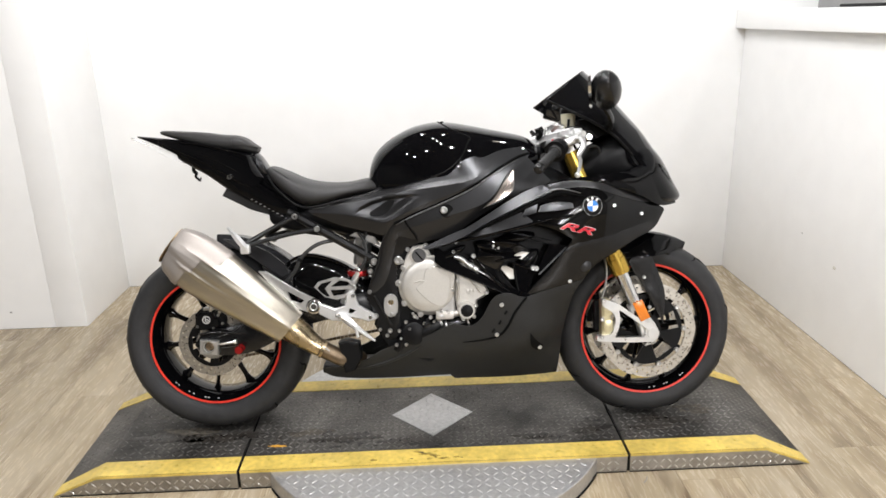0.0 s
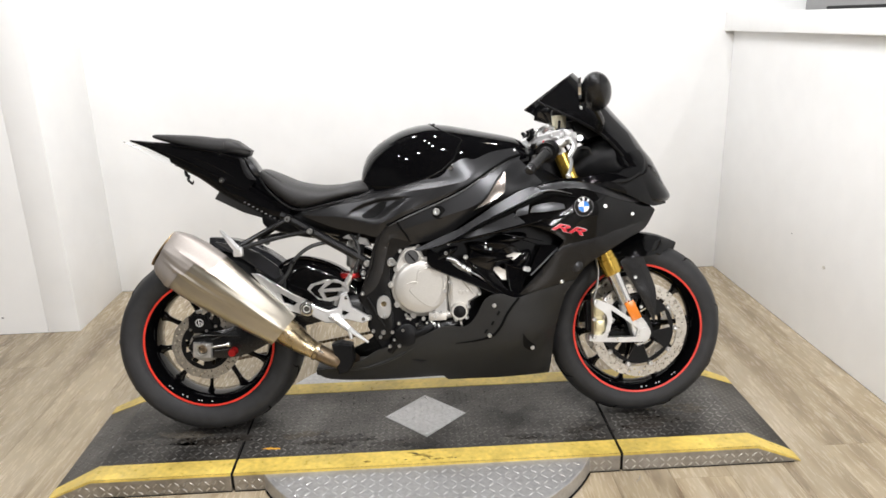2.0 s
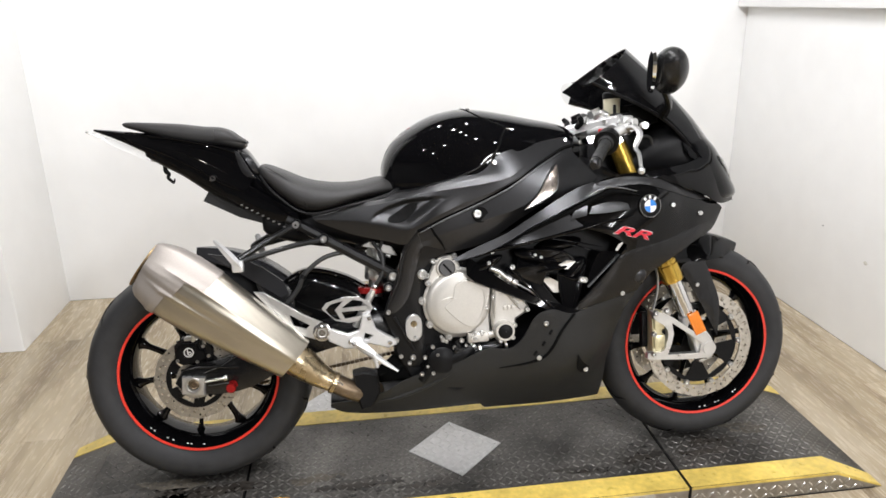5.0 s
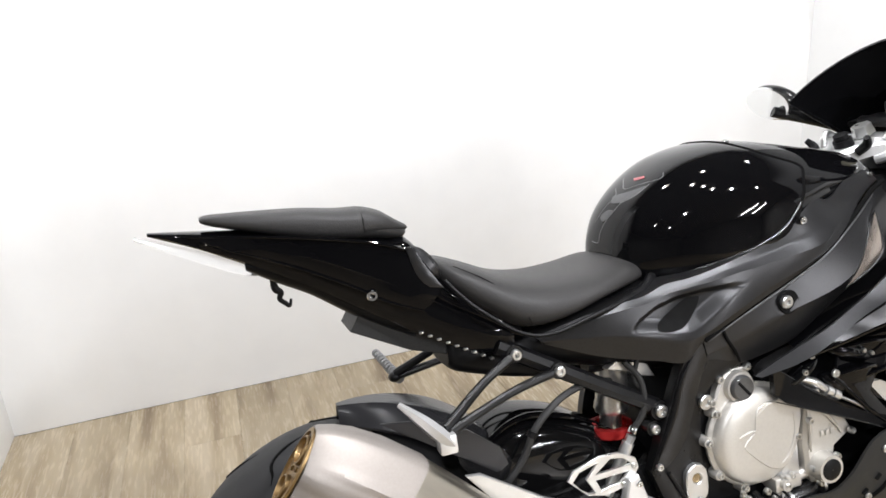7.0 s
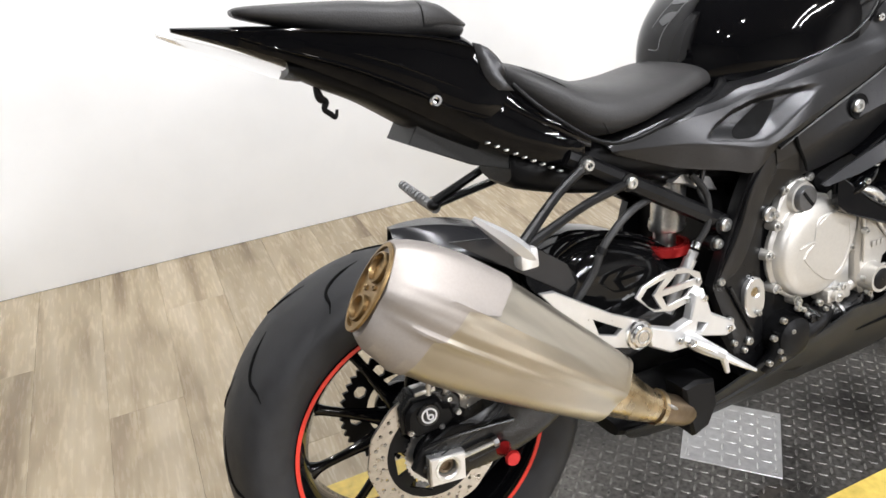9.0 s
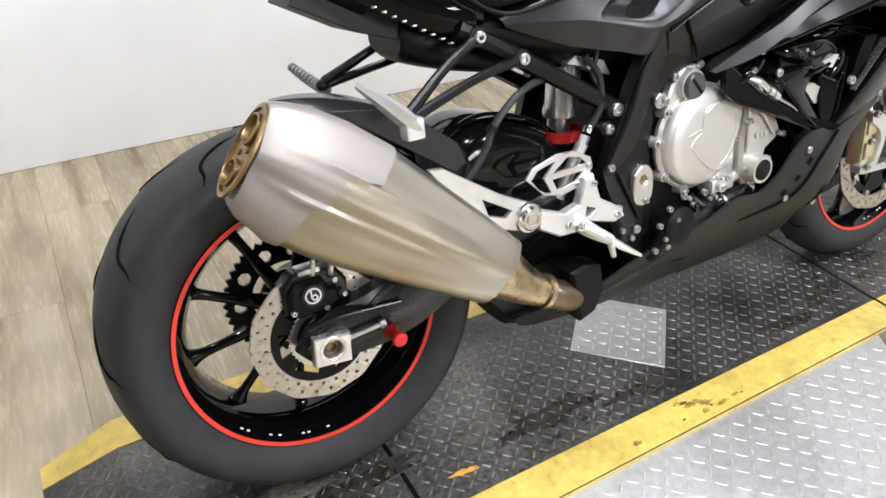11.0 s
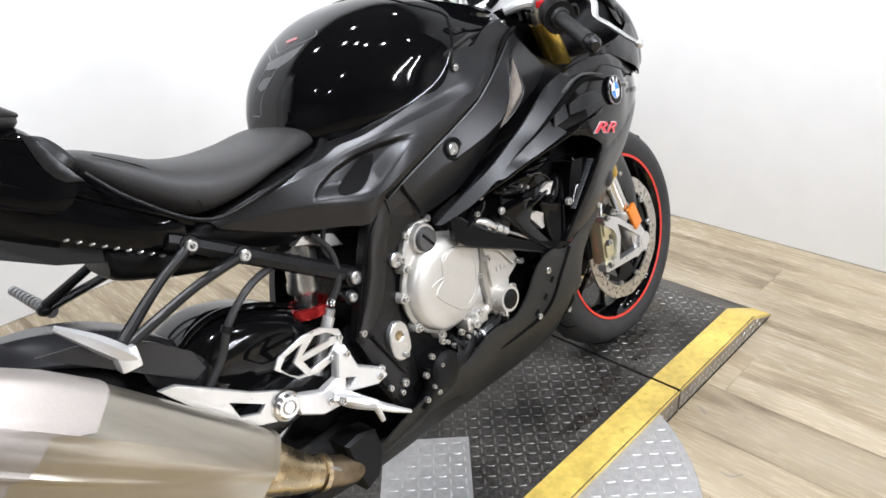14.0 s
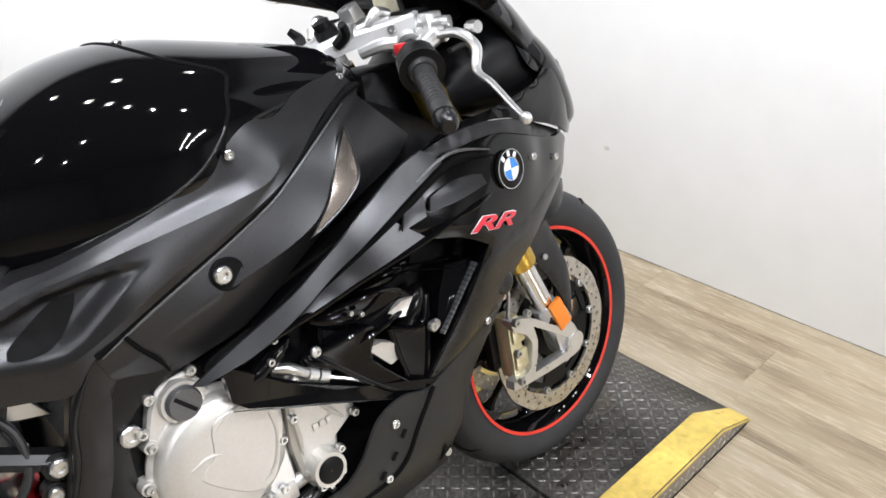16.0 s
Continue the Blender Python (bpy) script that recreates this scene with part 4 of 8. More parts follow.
swing = obj("swing_arm", *arm(-1), satin_black, bike, "black swing arm")
obj("far_arm", *arm(1), satin_black, swing)
obj("axle_block", *slab([(x + RA[0], z + RA[2] - 0.006) for x, z in ((-0.031, -0.02), (0.027, -0.027), (0.031, 0.02), (-0.027, 0.027))], -0.128, -0.112, [circle(RA[0], RA[2] - 0.004, 0.0155, 24)], 0.003), bright_alloy, swing, "square silver axle adjuster block")
obj("axle_nut", *lathe([(0.0, 0.0), (0.013, 0.0), (0.0135, -0.006), (0.008, -0.008), (0.0075, -0.002), (0.0005, -0.002)], (RA[0], -0.111, RA[2] - 0.004), 24), pipe_dark, swing)
obj("axle_washer", *lathe([(0.0165, -0.0006), (0.0205, -0.0008), (0.0215, 0.0)], (RA[0], -0.128, RA[2] - 0.004), 32), bolt_steel, swing)
obj("adjuster_screw", *tube([(0.03, -0.121, 0.313), (0.083, -0.125, 0.32)], 0.0042), bolt_steel, swing)
obj("adjuster_nut", *tube([(0.08, -0.1248, 0.3195), (0.088, -0.1255, 0.3207)], 0.0075, 6), bolt_steel, swing)
obj("red_spool", *lathe([(0.0005, -0.034), (0.011, -0.034), (0.013, -0.03), (0.0085, -0.02), (0.0085, -0.008), (0.013, 0)], (0.099, -0.118, 0.297), 24), red_anodised, swing, "red anodised stand bobbin")
for line in (((-0.035, 0.3165), (0.0, 0.33), (0.012, 0.334)), ((0.028, 0.336), (0.062, 0.346)), ((0.038, 0.3), (0.08, 0.304), (0.092, 0.306)), ((0.075, 0.352), (0.1, 0.366), (0.112, 0.374))):
    obj("arm_edge", *tube([(x, -0.1205, z) for x, z in line], 0.0013, 6), satin_grey, swing)
obj("arm_ridge", *tube([(-0.03, -0.115, 0.345), (0.02, -0.12, 0.352), (0.12, -0.122, 0.345)], 0.0035), satin_black, swing)
# high glossy brace above the swing arm
brace = body([(0.198, 0.495, 0.46, 0.045, 2.4, 1), (0.222, 0.53, 0.44, 0.075, 2.8, 1), (0.26, 0.565, 0.42, 0.086, 3, 1), (0.31, 0.58, 0.4, 0.089, 3.2, 1), (0.37, 0.57, 0.4, 0.089, 3.2, 1), (0.43, 0.545, 0.4, 0.086, 3.2, 1), (0.5, 0.5, 0.39, 0.082, 3, 1), (0.57, 0.46, 0.4, 0.065, 2.6, 1)], 36)
obj("brace", *brace, gloss_fairing, swing, "arched gloss black swing arm brace")
obj("brace_rib", *tube([(0.222, -0.055, 0.52), (0.262, -0.06, 0.565), (0.315, -0.06, 0.582), (0.372, -0.06, 0.572), (0.432, -0.058, 0.547), (0.5, -0.055, 0.502)], [0.002, 0.005, 0.006, 0.006, 0.005, 0.002], 10), gloss_black, swing)

# rear brake calliper
cal = obj("rear_calliper", *slab([(-0.047, 0.366), (-0.043, 0.398), (-0.028, 0.412), (0.012, 0.41), (0.018, 0.395), (0.03, 0.392), (0.034, 0.368), (0.02, 0.358), (-0.03, 0.354)], -0.1, -0.055, edge=0.006), plastic_black, bike, "black rear brake calliper")
obj("calliper_half", *slab([(-0.05, 0.36), (-0.05, 0.405), (-0.03, 0.424), (0.036, 0.418), (0.052, 0.392), (0.048, 0.362), (0.0, 0.348)], -0.088, -0.06, edge=0.005), satin_black, cal)
obj("pad_spring", *block(-0.022, 0.012, -0.09, -0.062, 0.418, 0.426, 0.002), bolt_steel, cal)
obj("calliper_cap", *lathe([(0.0005, -0.004), (0.017, -0.004), (0.0185, -0.002), (0.0185, 0.006)], (-0.009, -0.1, 0.39), 32), satin_black, cal)
obj("calliper_mark", *join(lathe([(0.0102, -0.0052), (0.0127, -0.0052), (0.0127, -0.0035), (0.0102, -0.0035)], (-0.009, -0.1, 0.39), 32, True),
                           lathe([(0.0028, -0.0052), (0.0052, -0.0052), (0.0052, -0.0035), (0.0028, -0.0035)], (-0.007, -0.1, 0.387), 20, True),
                           block(-0.0128, -0.0104, -0.1052, -0.1038, 0.386, 0.4, 0.0004)), badge_white, cal, "white round mark")
for bx, bz in ((-0.04, 0.368), (0.028, 0.403), (0.04, 0.376), (0.01, 0.362)):
    obj("screw", *bolt((bx, -0.097, bz), 0.0048, 0.005), bolt_steel, cal)
for bx, bz in ((0.0, 0.427), (0.028, 0.42)):
    obj("bleed_screw", *tube([(bx, -0.085, bz - 0.012), (bx + 0.004, -0.09, bz + 0.014)], [0.006, 0.004]), bolt_steel, cal)
obj("calliper_bracket", *slab([(-0.05, 0.31), (-0.03, 0.34), (0.02, 0.362), (0.09, 0.352), (0.11, 0.33), (0.05, 0.322), (0.0, 0.29), (-0.03, 0.285)], -0.11, -0.098, edge=0.003), plastic_black, cal)

# hugger over the rear tyre
def hug():
    rings = []
    for a in np.linspace(radians(88), radians(24), 22):
        t = (radians(88) - a) / radians(64)
        r = 0.345 + 0.022 * t
        hw = 0.018 + 0.087 * min(1, t * 2.4) ** 0.8
        drop = lambda u: max(0.0, abs(u) - 0.4) * (0.05 + 0.035 * t)
        ring = [polar(RW, r - drop(u), a, hw * u - 0.02) for u in (-1, -0.8, -0.6, -0.42, -0.38, -0.2, 0, 0.2, 0.38, 0.42, 0.6, 0.8, 1)]
        ring += [polar(RW, r - drop(u) - 0.004, a, hw * u * 0.985 - 0.02) for u in (1, 0.8, 0.6, 0.4, 0.2, 0, -0.2, -0.4, -0.6, -0.8, -1)]
        rings.append(ring)
    return rings_mesh(rings)


hugger = obj("hugger", *hug(), hugger_grey, bike, "satin dark grey rear hugger mudguard", sharp=22)
obj("side_skirt", *slab([(0.062, 0.648), (0.14, 0.636), (0.2, 0.604), (0.25, 0.564), (0.262, 0.53), (0.24, 0.52), (0.17, 0.57)], -0.108, -0.102, edge=0.001), hugger_grey, hugger)
obj("front_plate", *shell([(0.19, 0.59), (0.245, 0.566), (0.272, 0.525), (0.27, 0.475), (0.25, 0.465), (0.22, 0.5), (0.18, 0.55)], lambda x, z: 0.106, 0.004), satin_black, hugger)
for p in ((0.25, 0.54), (0.258, 0.495)):
    obj("rivet", *bolt((p[0], -0.105, p[1]), 0.005, 0.003), plastic_black, hugger)

# ---- silencer and pipe ----
SECTION = curve([(0.0, 1.0), (0.38, 0.97), (0.62, 0.82), (0.97, 0.3), (1.02, 0.08), (0.86, -0.2), (0.72, -0.66), (0.42, -0.95), (0.0, -1.0), (-0.5, -0.9), (-0.9, -0.5), (-1.0, 0.0), (-0.92, 0.55), (-0.5, 0.92)], 10, True)


def silencer_ring(s, hh, hw, y, skew=0.0, n=30, cut=None, grow=0.0):
    """A ring round the silencer at s along its axis from front (0) to back (1)."""
    c = np.array((0.268, y, 0.368)) * (1 - s) + np.array((-0.072, y, 0.634)) * s
    ax, up = np.array((-0.788, 0, 0.616)), np.array((0.616, 0, 0.788))
    ring = []
    # softly facetted section: outer flank with an upper bevel and two creases, flat inner side
    swell = min(max((s - 0.2) / 0.6, 0), 1)
    for yy, uu in SECTION:
        if yy > 0.3:  # two spear-shaped creases with a hollow between, fading towards the front
            spear = swell * min(1.0, max(0.0, (0.96 - s) / 0.12))
            yy += spear * (0.075 * math.exp(-((uu - 0.4) / 0.06) ** 2) + 0.085 * math.exp(-((uu + 0.22) / 0.06) ** 2) - 0.07 * math.exp(-((uu - 0.13) / 0.14) ** 2))
        p = c + up * (uu * (hh + grow)) + np.array((0, -1, 0)) * (yy * (hw + grow)) + ax * (skew * uu + (cut(yy, uu) if cut else 0))
        ring.append(p)
    return ring


silencer = obj("silencer", *rings_mesh([silencer_ring(s, hh, hw, y, -0.004) for s, hh, hw, y in ((0.0, 0.056, 0.045, -0.16), (0.03, 0.059, 0.049, -0.16), (0.2, 0.068, 0.056, -0.162), (0.4, 0.0775, 0.06, -0.164), (0.6, 0.0865, 0.064, -0.167), (0.72, 0.089, 0.065, -0.168), (0.8, 0.088, 0.0635, -0.168), (0.9, 0.0835, 0.0585, -0.168))]),
               brushed_steel, bike, "brushed titanium-coloured silencer", sharp=17)
zig = lambda yy, uu: float(np.interp(uu, (-1, -0.28, -0.2, 0.34, 0.43, 1), (0.075, 0.07, 0.055, 0.048, 0.0, -0.012)))
obj("end_cap", *rings_mesh(cap=False, rings=[silencer_ring(s, hh, hw, y, sk, cut=(zig if i == 0 else (lambda yy, uu: 0.4 * zig(yy, uu)) if i == 1 else None)) for i, (s, hh, hw, y, sk) in enumerate(((0.655, 0.0905, 0.0668, -0.168, 0), (0.8, 0.0905, 0.0655, -0.168, 0), (0.9, 0.085, 0.06, -0.168, 0), (0.965, 0.077, 0.052, -0.168, 0), (1.0, 0.069, 0.044, -0.168, 0.004), (1.012, 0.064, 0.04, -0.168, 0.005), (1.008, 0.03, 0.02, -0.168, 0.003)))]),
    blasted_steel, silencer, "matt bead-blasted end cap", sharp=17)
obj("front_band", *rings_mesh([silencer_ring(s, hh, hw, -0.158, -0.004) for s, hh, hw in ((-0.006, 0.0578, 0.0468), (0.006, 0.0588, 0.048), (0.02, 0.0602, 0.0498))], cap=False), brushed_steel, silencer)
# outlet plate with two tips
AX, UPV = np.array((-0.788, 0, 0.616)), np.array((0.616, 0, 0.788))
EC = np.array((-0.072, -0.168, 0.634)) + AX * 0.008
plate_rings = []
for r, d in ((1.0, 0.0), (1.0, 0.004), (0.9, 0.005), (0.88, 0.0), (0.02, -0.001)):
    plate_rings.append([EC + AX * d + UPV * (0.063 * r * math.sin(a)) + np.array((0, -1, 0)) * (0.0385 * r * math.cos(a)) for a in (2 * math.pi * k / 32 for k in range(32))])
obj("outlet_plate", *rings_mesh(plate_rings), bronze, silencer, "bronze-tinted outlet plate")
for off, r in ((0.028, 0.0195), (-0.03, 0.0165)):
    c = EC + UPV * off
    rr = [[c + AX * d + UPV * (q * math.sin(a)) + np.array((0, -1, 0)) * (q * math.cos(a)) for a in (2 * math.pi * k / 26 for k in range(26))] for q, d in ((r * 1.12, 0.0), (r * 1.1, 0.006), (r * 0.95, 0.007), (r * 0.82, -0.004), (r * 0.78, -0.034))]
    obj("outlet_tip", *rings_mesh(rr, cap=False), bronze, silencer)
    rr = [[c + AX * d + UPV * (q * math.sin(a)) + np.array((0, -1, 0)) * (q * math.cos(a)) for a in (2 * math.pi * k / 26 for k in range(26))] for q, d in ((r * 0.79, -0.032), (0.001, -0.0325))]
    obj("outlet_bore", *rings_mesh(rr), dark_gap, silencer)
for off, dy in ((0.003, -0.012), (-0.004, 0.012)):
    obj("rivet", *bolt(EC + UPV * off + np.array((0, dy, 0)), 0.0042, 0.003, AX), bronze, silencer)
pipe = obj("exhaust_pipe", *tube([(0.262, -0.15, 0.372), (0.285, -0.15, 0.352), (0.325, -0.15, 0.318), (0.36, -0.152, 0.295)], [0.044, 0.043, 0.034, 0.027], 24), heat_steel, bike, "heat-tinted golden exhaust pipe")
obj("rear_pipe", *tube([(0.356, -0.152, 0.297), (0.4, -0.15, 0.272), (0.43, -0.142, 0.256), (0.455, -0.12, 0.246), (0.48, -0.08, 0.24)], [0.0265, 0.0262, 0.026, 0.024, 0.022], 20), pipe_dark, pipe)
obj("clamp", *tube([(0.362, -0.152, 0.2935), (0.37, -0.152, 0.289)], 0.0305, 24), heat_steel, pipe, "pipe clamp")
obj("weld_bead", *tube([(0.262, -0.15, 0.372), (0.268, -0.15, 0.367)], 0.046, 24), heat_steel, pipe)
obj("spring", *tube([(0.372 + 0.0006 * k, -0.176 + 0.003 * math.cos(k * 1.2), 0.305 - 0.0005 * k + 0.003 * math.sin(k * 1.2)) for k in range(30)], 0.0012, 6, 1), bolt_steel, pipe)
obj("heel_rubber", *slab([(0.416, 0.312), (0.445, 0.318), (0.482, 0.308), (0.488, 0.26), (0.468, 0.222), (0.435, 0.212), (0.424, 0.25)], -0.166, -0.116, edge=0.006), plastic_black, bike, "black rubber splash flap behind the peg")

# ---- rear subframe, pegs and hangers ----
sub = obj("subframe", *join(tube([(0.27, -0.096, 0.727), (0.3, -0.1, 0.71), (0.41, -0.112, 0.644), (0.54, -0.118, 0.566)], 0.0145, 8, 5)), frame_black, bike, "black rear subframe rail")
obj("far_rail", *mirrored(tube([(0.27, -0.096, 0.727), (0.3, -0.1, 0.71), (0.41, -0.112, 0.644), (0.54, -0.118, 0.566)], 0.0145, 8, 5)), frame_black, sub)
for p, r in (((0.293, -0.116, 0.713), 0.0095), ((0.362, -0.125, 0.672), 0.0095), ((0.538, -0.132, 0.563), 0.0115), ((0.525, -0.128, 0.532), 0.009)):
    obj("subframe_bolt", *bolt(p, r, 0.008), bolt_steel, sub)
    obj("boss", *tube([(p[0], p[1] + 0.02, p[2]), (p[0], p[1] + 0.001, p[2])], r * 1.5, 16), frame_black, sub)


def hanger(s):
    h = obj("peg_hanger", *join(tube([(0.293, s * 0.112, 0.712), (0.23, s * 0.126, 0.682), (0.149, s * 0.16, 0.637)], [0.0085, 0.0075, 0.009], 10),
                                tube([(0.362, s * 0.118, 0.671), (0.272, s * 0.132, 0.658), (0.152, s * 0.162, 0.631)], [0.0085, 0.007, 0.008], 10),
                                ball((0.147, s * 0.162, 0.631), (0.013, 0.013, 0.011))), frame_black, sub, "black passenger peg hanger")
    return h


hanger(-1), hanger(1)
# folded-up peg on this side, opened one on the other
obj("passenger_peg", *join(tube([(0.153, -0.17, 0.615), (0.14, -0.172, 0.632), (0.118, -0.16, 0.656), (0.088, -0.138, 0.684)], [0.013, 0.019, 0.017, 0.007], 6, 5, 0.6), block(0.132, 0.16, -0.184, -0.158, 0.606, 0.636, 0.005)), white_alloy, sub, "silver passenger peg folded up")
lp = obj("passenger_peg", *tube([(0.162, 0.19, 0.615), (0.152, 0.245, 0.628), (0.141, 0.302, 0.646)], [0.011, 0.01, 0.008], 8), decal_grey, sub, "grey passenger peg folded out")
obj("peg_ribs", *join(*[tube([(0.16 - 0.0021 * k, 0.2 + 0.01 * k, 0.6165 + 0.0032 * k), (0.1585 - 0.0021 * k, 0.207 + 0.01 * k, 0.6187 + 0.0032 * k)], 0.0106 - 0.00022 * k, 10) for k in range(10)]), decal_grey, lp)

hold = obj("heel_plate", *slab([(0.175, 0.548), (0.2, 0.545), (0.3, 0.478), (0.352, 0.452), (0.366, 0.434), (0.358, 0.412), (0.335, 0.408), (0.29, 0.423), (0.22, 0.49)], -0.148, -0.14, [[(0.262, 0.481), (0.314, 0.449), (0.302, 0.44), (0.272, 0.451)]], 0.0015), bright_alloy, bike, "silver footrest hanger plate")
obj("pivot_cap", *lathe([(0.0005, -0.013), (0.017, -0.013), (0.02, -0.01), (0.02, -0.006), (0.024, -0.005), (0.026, 0.0)], (0.344, -0.148, 0.43), 36), chrome, hold, "round silver pivot cap")
obj("pivot_slot", *lathe([(0.009, -0.0135), (0.0105, -0.0142), (0.012, -0.0135)], (0.344, -0.148, 0.43), 30), bolt_steel, hold)
br = obj("footrest_bracket", *slab([(0.355, 0.442), (0.41, 0.42), (0.44, 0.428), (0.452, 0.47), (0.47, 0.475), (0.485, 0.428), (0.53, 0.4), (0.538, 0.383), (0.515, 0.376), (0.462, 0.392), (0.44, 0.38), (0.4, 0.382), (0.36, 0.405)], -0.158, -0.14, [[(0.456, 0.42), (0.475, 0.412), (0.462, 0.402), (0.452, 0.404)]], 0.003), white_alloy, bike, "silver footrest bracket")
obj("footrest", *join(tube([(0.435, -0.15, 0.4), (0.45, -0.172, 0.385), (0.478, -0.192, 0.366)], [0.014, 0.013, 0.009], 8, 6), tube([(0.476, -0.19, 0.366), (0.482, -0.193, 0.335)], [0.0065, 0.0045], 8)), white_alloy, br, "silver rider footrest with a feeler peg")
obj("brake_pedal", *tube([(0.42, -0.162, 0.405), (0.455, -0.18, 0.385), (0.495, -0.192, 0.352), (0.535, -0.201, 0.324)], [0.011, 0.0105, 0.009, 0.004], 8, 6, 0.75), white_alloy, br, "silver brake pedal")
obj("pedal_spring", *tube([(0.425 + 0.006 * math.cos(k * 1.3), -0.164 - 0.0012 * k, 0.4 + 0.006 * math.sin(k * 1.3)) for k in range(18)], 0.0016, 6, 1), chrome, br)
for p in ((0.416, -0.159, 0.4), (0.468, -0.158, 0.46), (0.52, -0.158, 0.39)):
    obj("screw", *bolt(p, 0.006, 0.005), chrome, br)
heel_fit = lambda pts: [(0.346 + (q[0] - 0.346) * 0.88, 0.447 + (q[1] - 0.448) * 0.87) for q in pts]
heel_out = heel_fit([(0.346, 0.497), (0.36, 0.515), (0.415, 0.53), (0.455, 0.528), (0.492, 0.508), (0.497, 0.488), (0.478, 0.458), (0.425, 0.448), (0.385, 0.458)])
heel_cut = [[(0.357, 0.493), (0.372, 0.509), (0.411, 0.518), (0.384, 0.491), (0.401, 0.46), (0.389, 0.461), (0.372, 0.473)], [(0.404, 0.496), (0.438, 0.519), (0.464, 0.514), (0.483, 0.498)], [(0.404, 0.484), (0.476, 0.485), (0.455, 0.468), (0.414, 0.462)]]
heel = obj("heel_guard", *slab(heel_out, -0.144, -0.1395, [heel_fit(h) for h in heel_cut], 0.001), bright_alloy, bike, "silver arrow-shaped heel guard plate")
for p in ((0.47, -0.144, 0.486), (0.448, -0.144, 0.459)):
    obj("screw", *bolt(p, 0.005, 0.004), bolt_steel, heel)
obj("guard_post", *tube([(0.452, -0.139, 0.46), (0.466, -0.145, 0.44)], 0.008), white_alloy, heel)
mc = obj("rear_master_cylinder", *join(tube([(0.43, -0.112, 0.43), (0.478, -0.118, 0.515)], 0.0105, 14), tube([(0.475, -0.118, 0.51), (0.484, -0.12, 0.528)], 0.008, 6)), bright_alloy, bike, "silver rear brake master cylinder")
obj("banjo_bolt", *bolt((0.486, -0.12, 0.532), 0.008, 0.012, (0.5, 0, 0.85)), chrome, mc)
obj("brake_hose", *tube([(0.486, -0.12, 0.535), (0.51, -0.125, 0.57), (0.512, -0.12, 0.62), (0.49, -0.11, 0.655)], 0.0055, 10), rubber_hose, bike, "black rubber brake hose")
obj("brake_hose", *tube([(0.47, -0.09, 0.62), (0.42, -0.105, 0.632), (0.36, -0.118, 0.622), (0.31, -0.122, 0.585), (0.285, -0.12, 0.54), (0.25, -0.115, 0.5), (0.2, -0.1, 0.45), (0.06, -0.1, 0.42)], 0.0062, 10), rubber_hose, bike, "black rubber brake hose")
obj("hose_clip", *tube([(0.3, -0.122, 0.572), (0.306, -0.122, 0.581)], 0.0085, 12), plastic_black, bike)
obj("wiring_loop", *tube([(0.5, -0.1, 0.68), (0.515, -0.11, 0.66), (0.505, -0.112, 0.625), (0.515, -0.12, 0.6)], 0.0045), rubber_hose, bike)

# shock absorber
shock = obj("shock_absorber", *join(tube([(0.5, -0.045, 0.64), (0.493, -0.045, 0.56)], 0.029, 20), tube([(0.497, -0.035, 0.57), (0.485, -0.035, 0.42)], 0.02, 16)), bolt_steel, bike, "steel rear shock absorber")
obj("preload_ring", *lathe([(0.03, -0.009), (0.04, -0.008), (0.042, 0), (0.04, 0.008), (0.03, 0.009)], (0, 0, 0), 28), red_anodised, shock, "red anodised preload ring")
shock.children[0].matrix_basis = pose(0.482, -0.052, 0.519, 90, 0, 0)
obj("shock_top", *lathe([(0.0005, -0.006), (0.03, -0.006), (0.032, 0), (0.03, 0.012), (0.0005, 0.012)], (0, 0, 0), 28), bolt_steel, shock)
shock.children[1].matrix_basis = pose(0.495, -0.04, 0.552, 90, 0, 0)
obj("reservoir", *tube([(0.445, -0.05, 0.645), (0.53, -0.05, 0.64)], 0.017, 14), plastic_black, shock)
obj("linkage", *slab([(0.46, 0.645), (0.5, 0.668), (0.54, 0.64), (0.555, 0.612), (0.52, 0.62), (0.49, 0.635)], -0.1, -0.085, edge=0.003), bright_alloy, shock, "silver shock linkage")

# ---- engine ----
eng = obj("engine_block", *join(slab([(0.56, 0.55), (0.66, 0.62), (0.8, 0.6), (0.98, 0.62), (1.04, 0.56), (1.0, 0.4), (0.93, 0.27), (0.7, 0.23), (0.58, 0.26), (0.53, 0.36)], -0.135, 0.14, edge=0.008)), plastic_black, bike, "dark engine block")
CC = (0.708, -0.14, 0.484)
cover = obj("clutch_cover", *lathe([(0.094, 0.0), (0.0955, -0.008), (0.093, -0.0115), (0.089, -0.013), (0.087, -0.021), (0.083, -0.0275), (0.076, -0.0315), (0.055, -0.0335), (0.04, -0.034), (0.0005, -0.034)], CC, 64), cast_silver, eng, "silver cast clutch cover")
for k, a in enumerate((0.35, 1.02, 1.9, 2.5, 3.05, 3.75, 4.4, 5.1, 5.8)):
    p = polar(CC, 0.0965, a, -0.002)
    obj("cover_lug", *tube([(p[0], p[1] + 0.012, p[2]), (p[0], p[1] - 0.014, p[2])], [0.0105, 0.0088], 14), cast_silver, cover)
    obj("screw", *bolt((p[0], p[1] - 0.014, p[2]), 0.0062, 0.006), bolt_steel, cover)
obj("cover_plateau", *slab(outline([(0.668, 0.478), (0.69, 0.498), (0.7, 0.54), (0.74, 0.548), (0.782, 0.545), (0.79, 0.505), (0.775, 0.46), (0.755, 0.424), (0.72, 0.426)], 0.012), -0.1758, -0.17, edge=0.0012), cast_silver, cover)
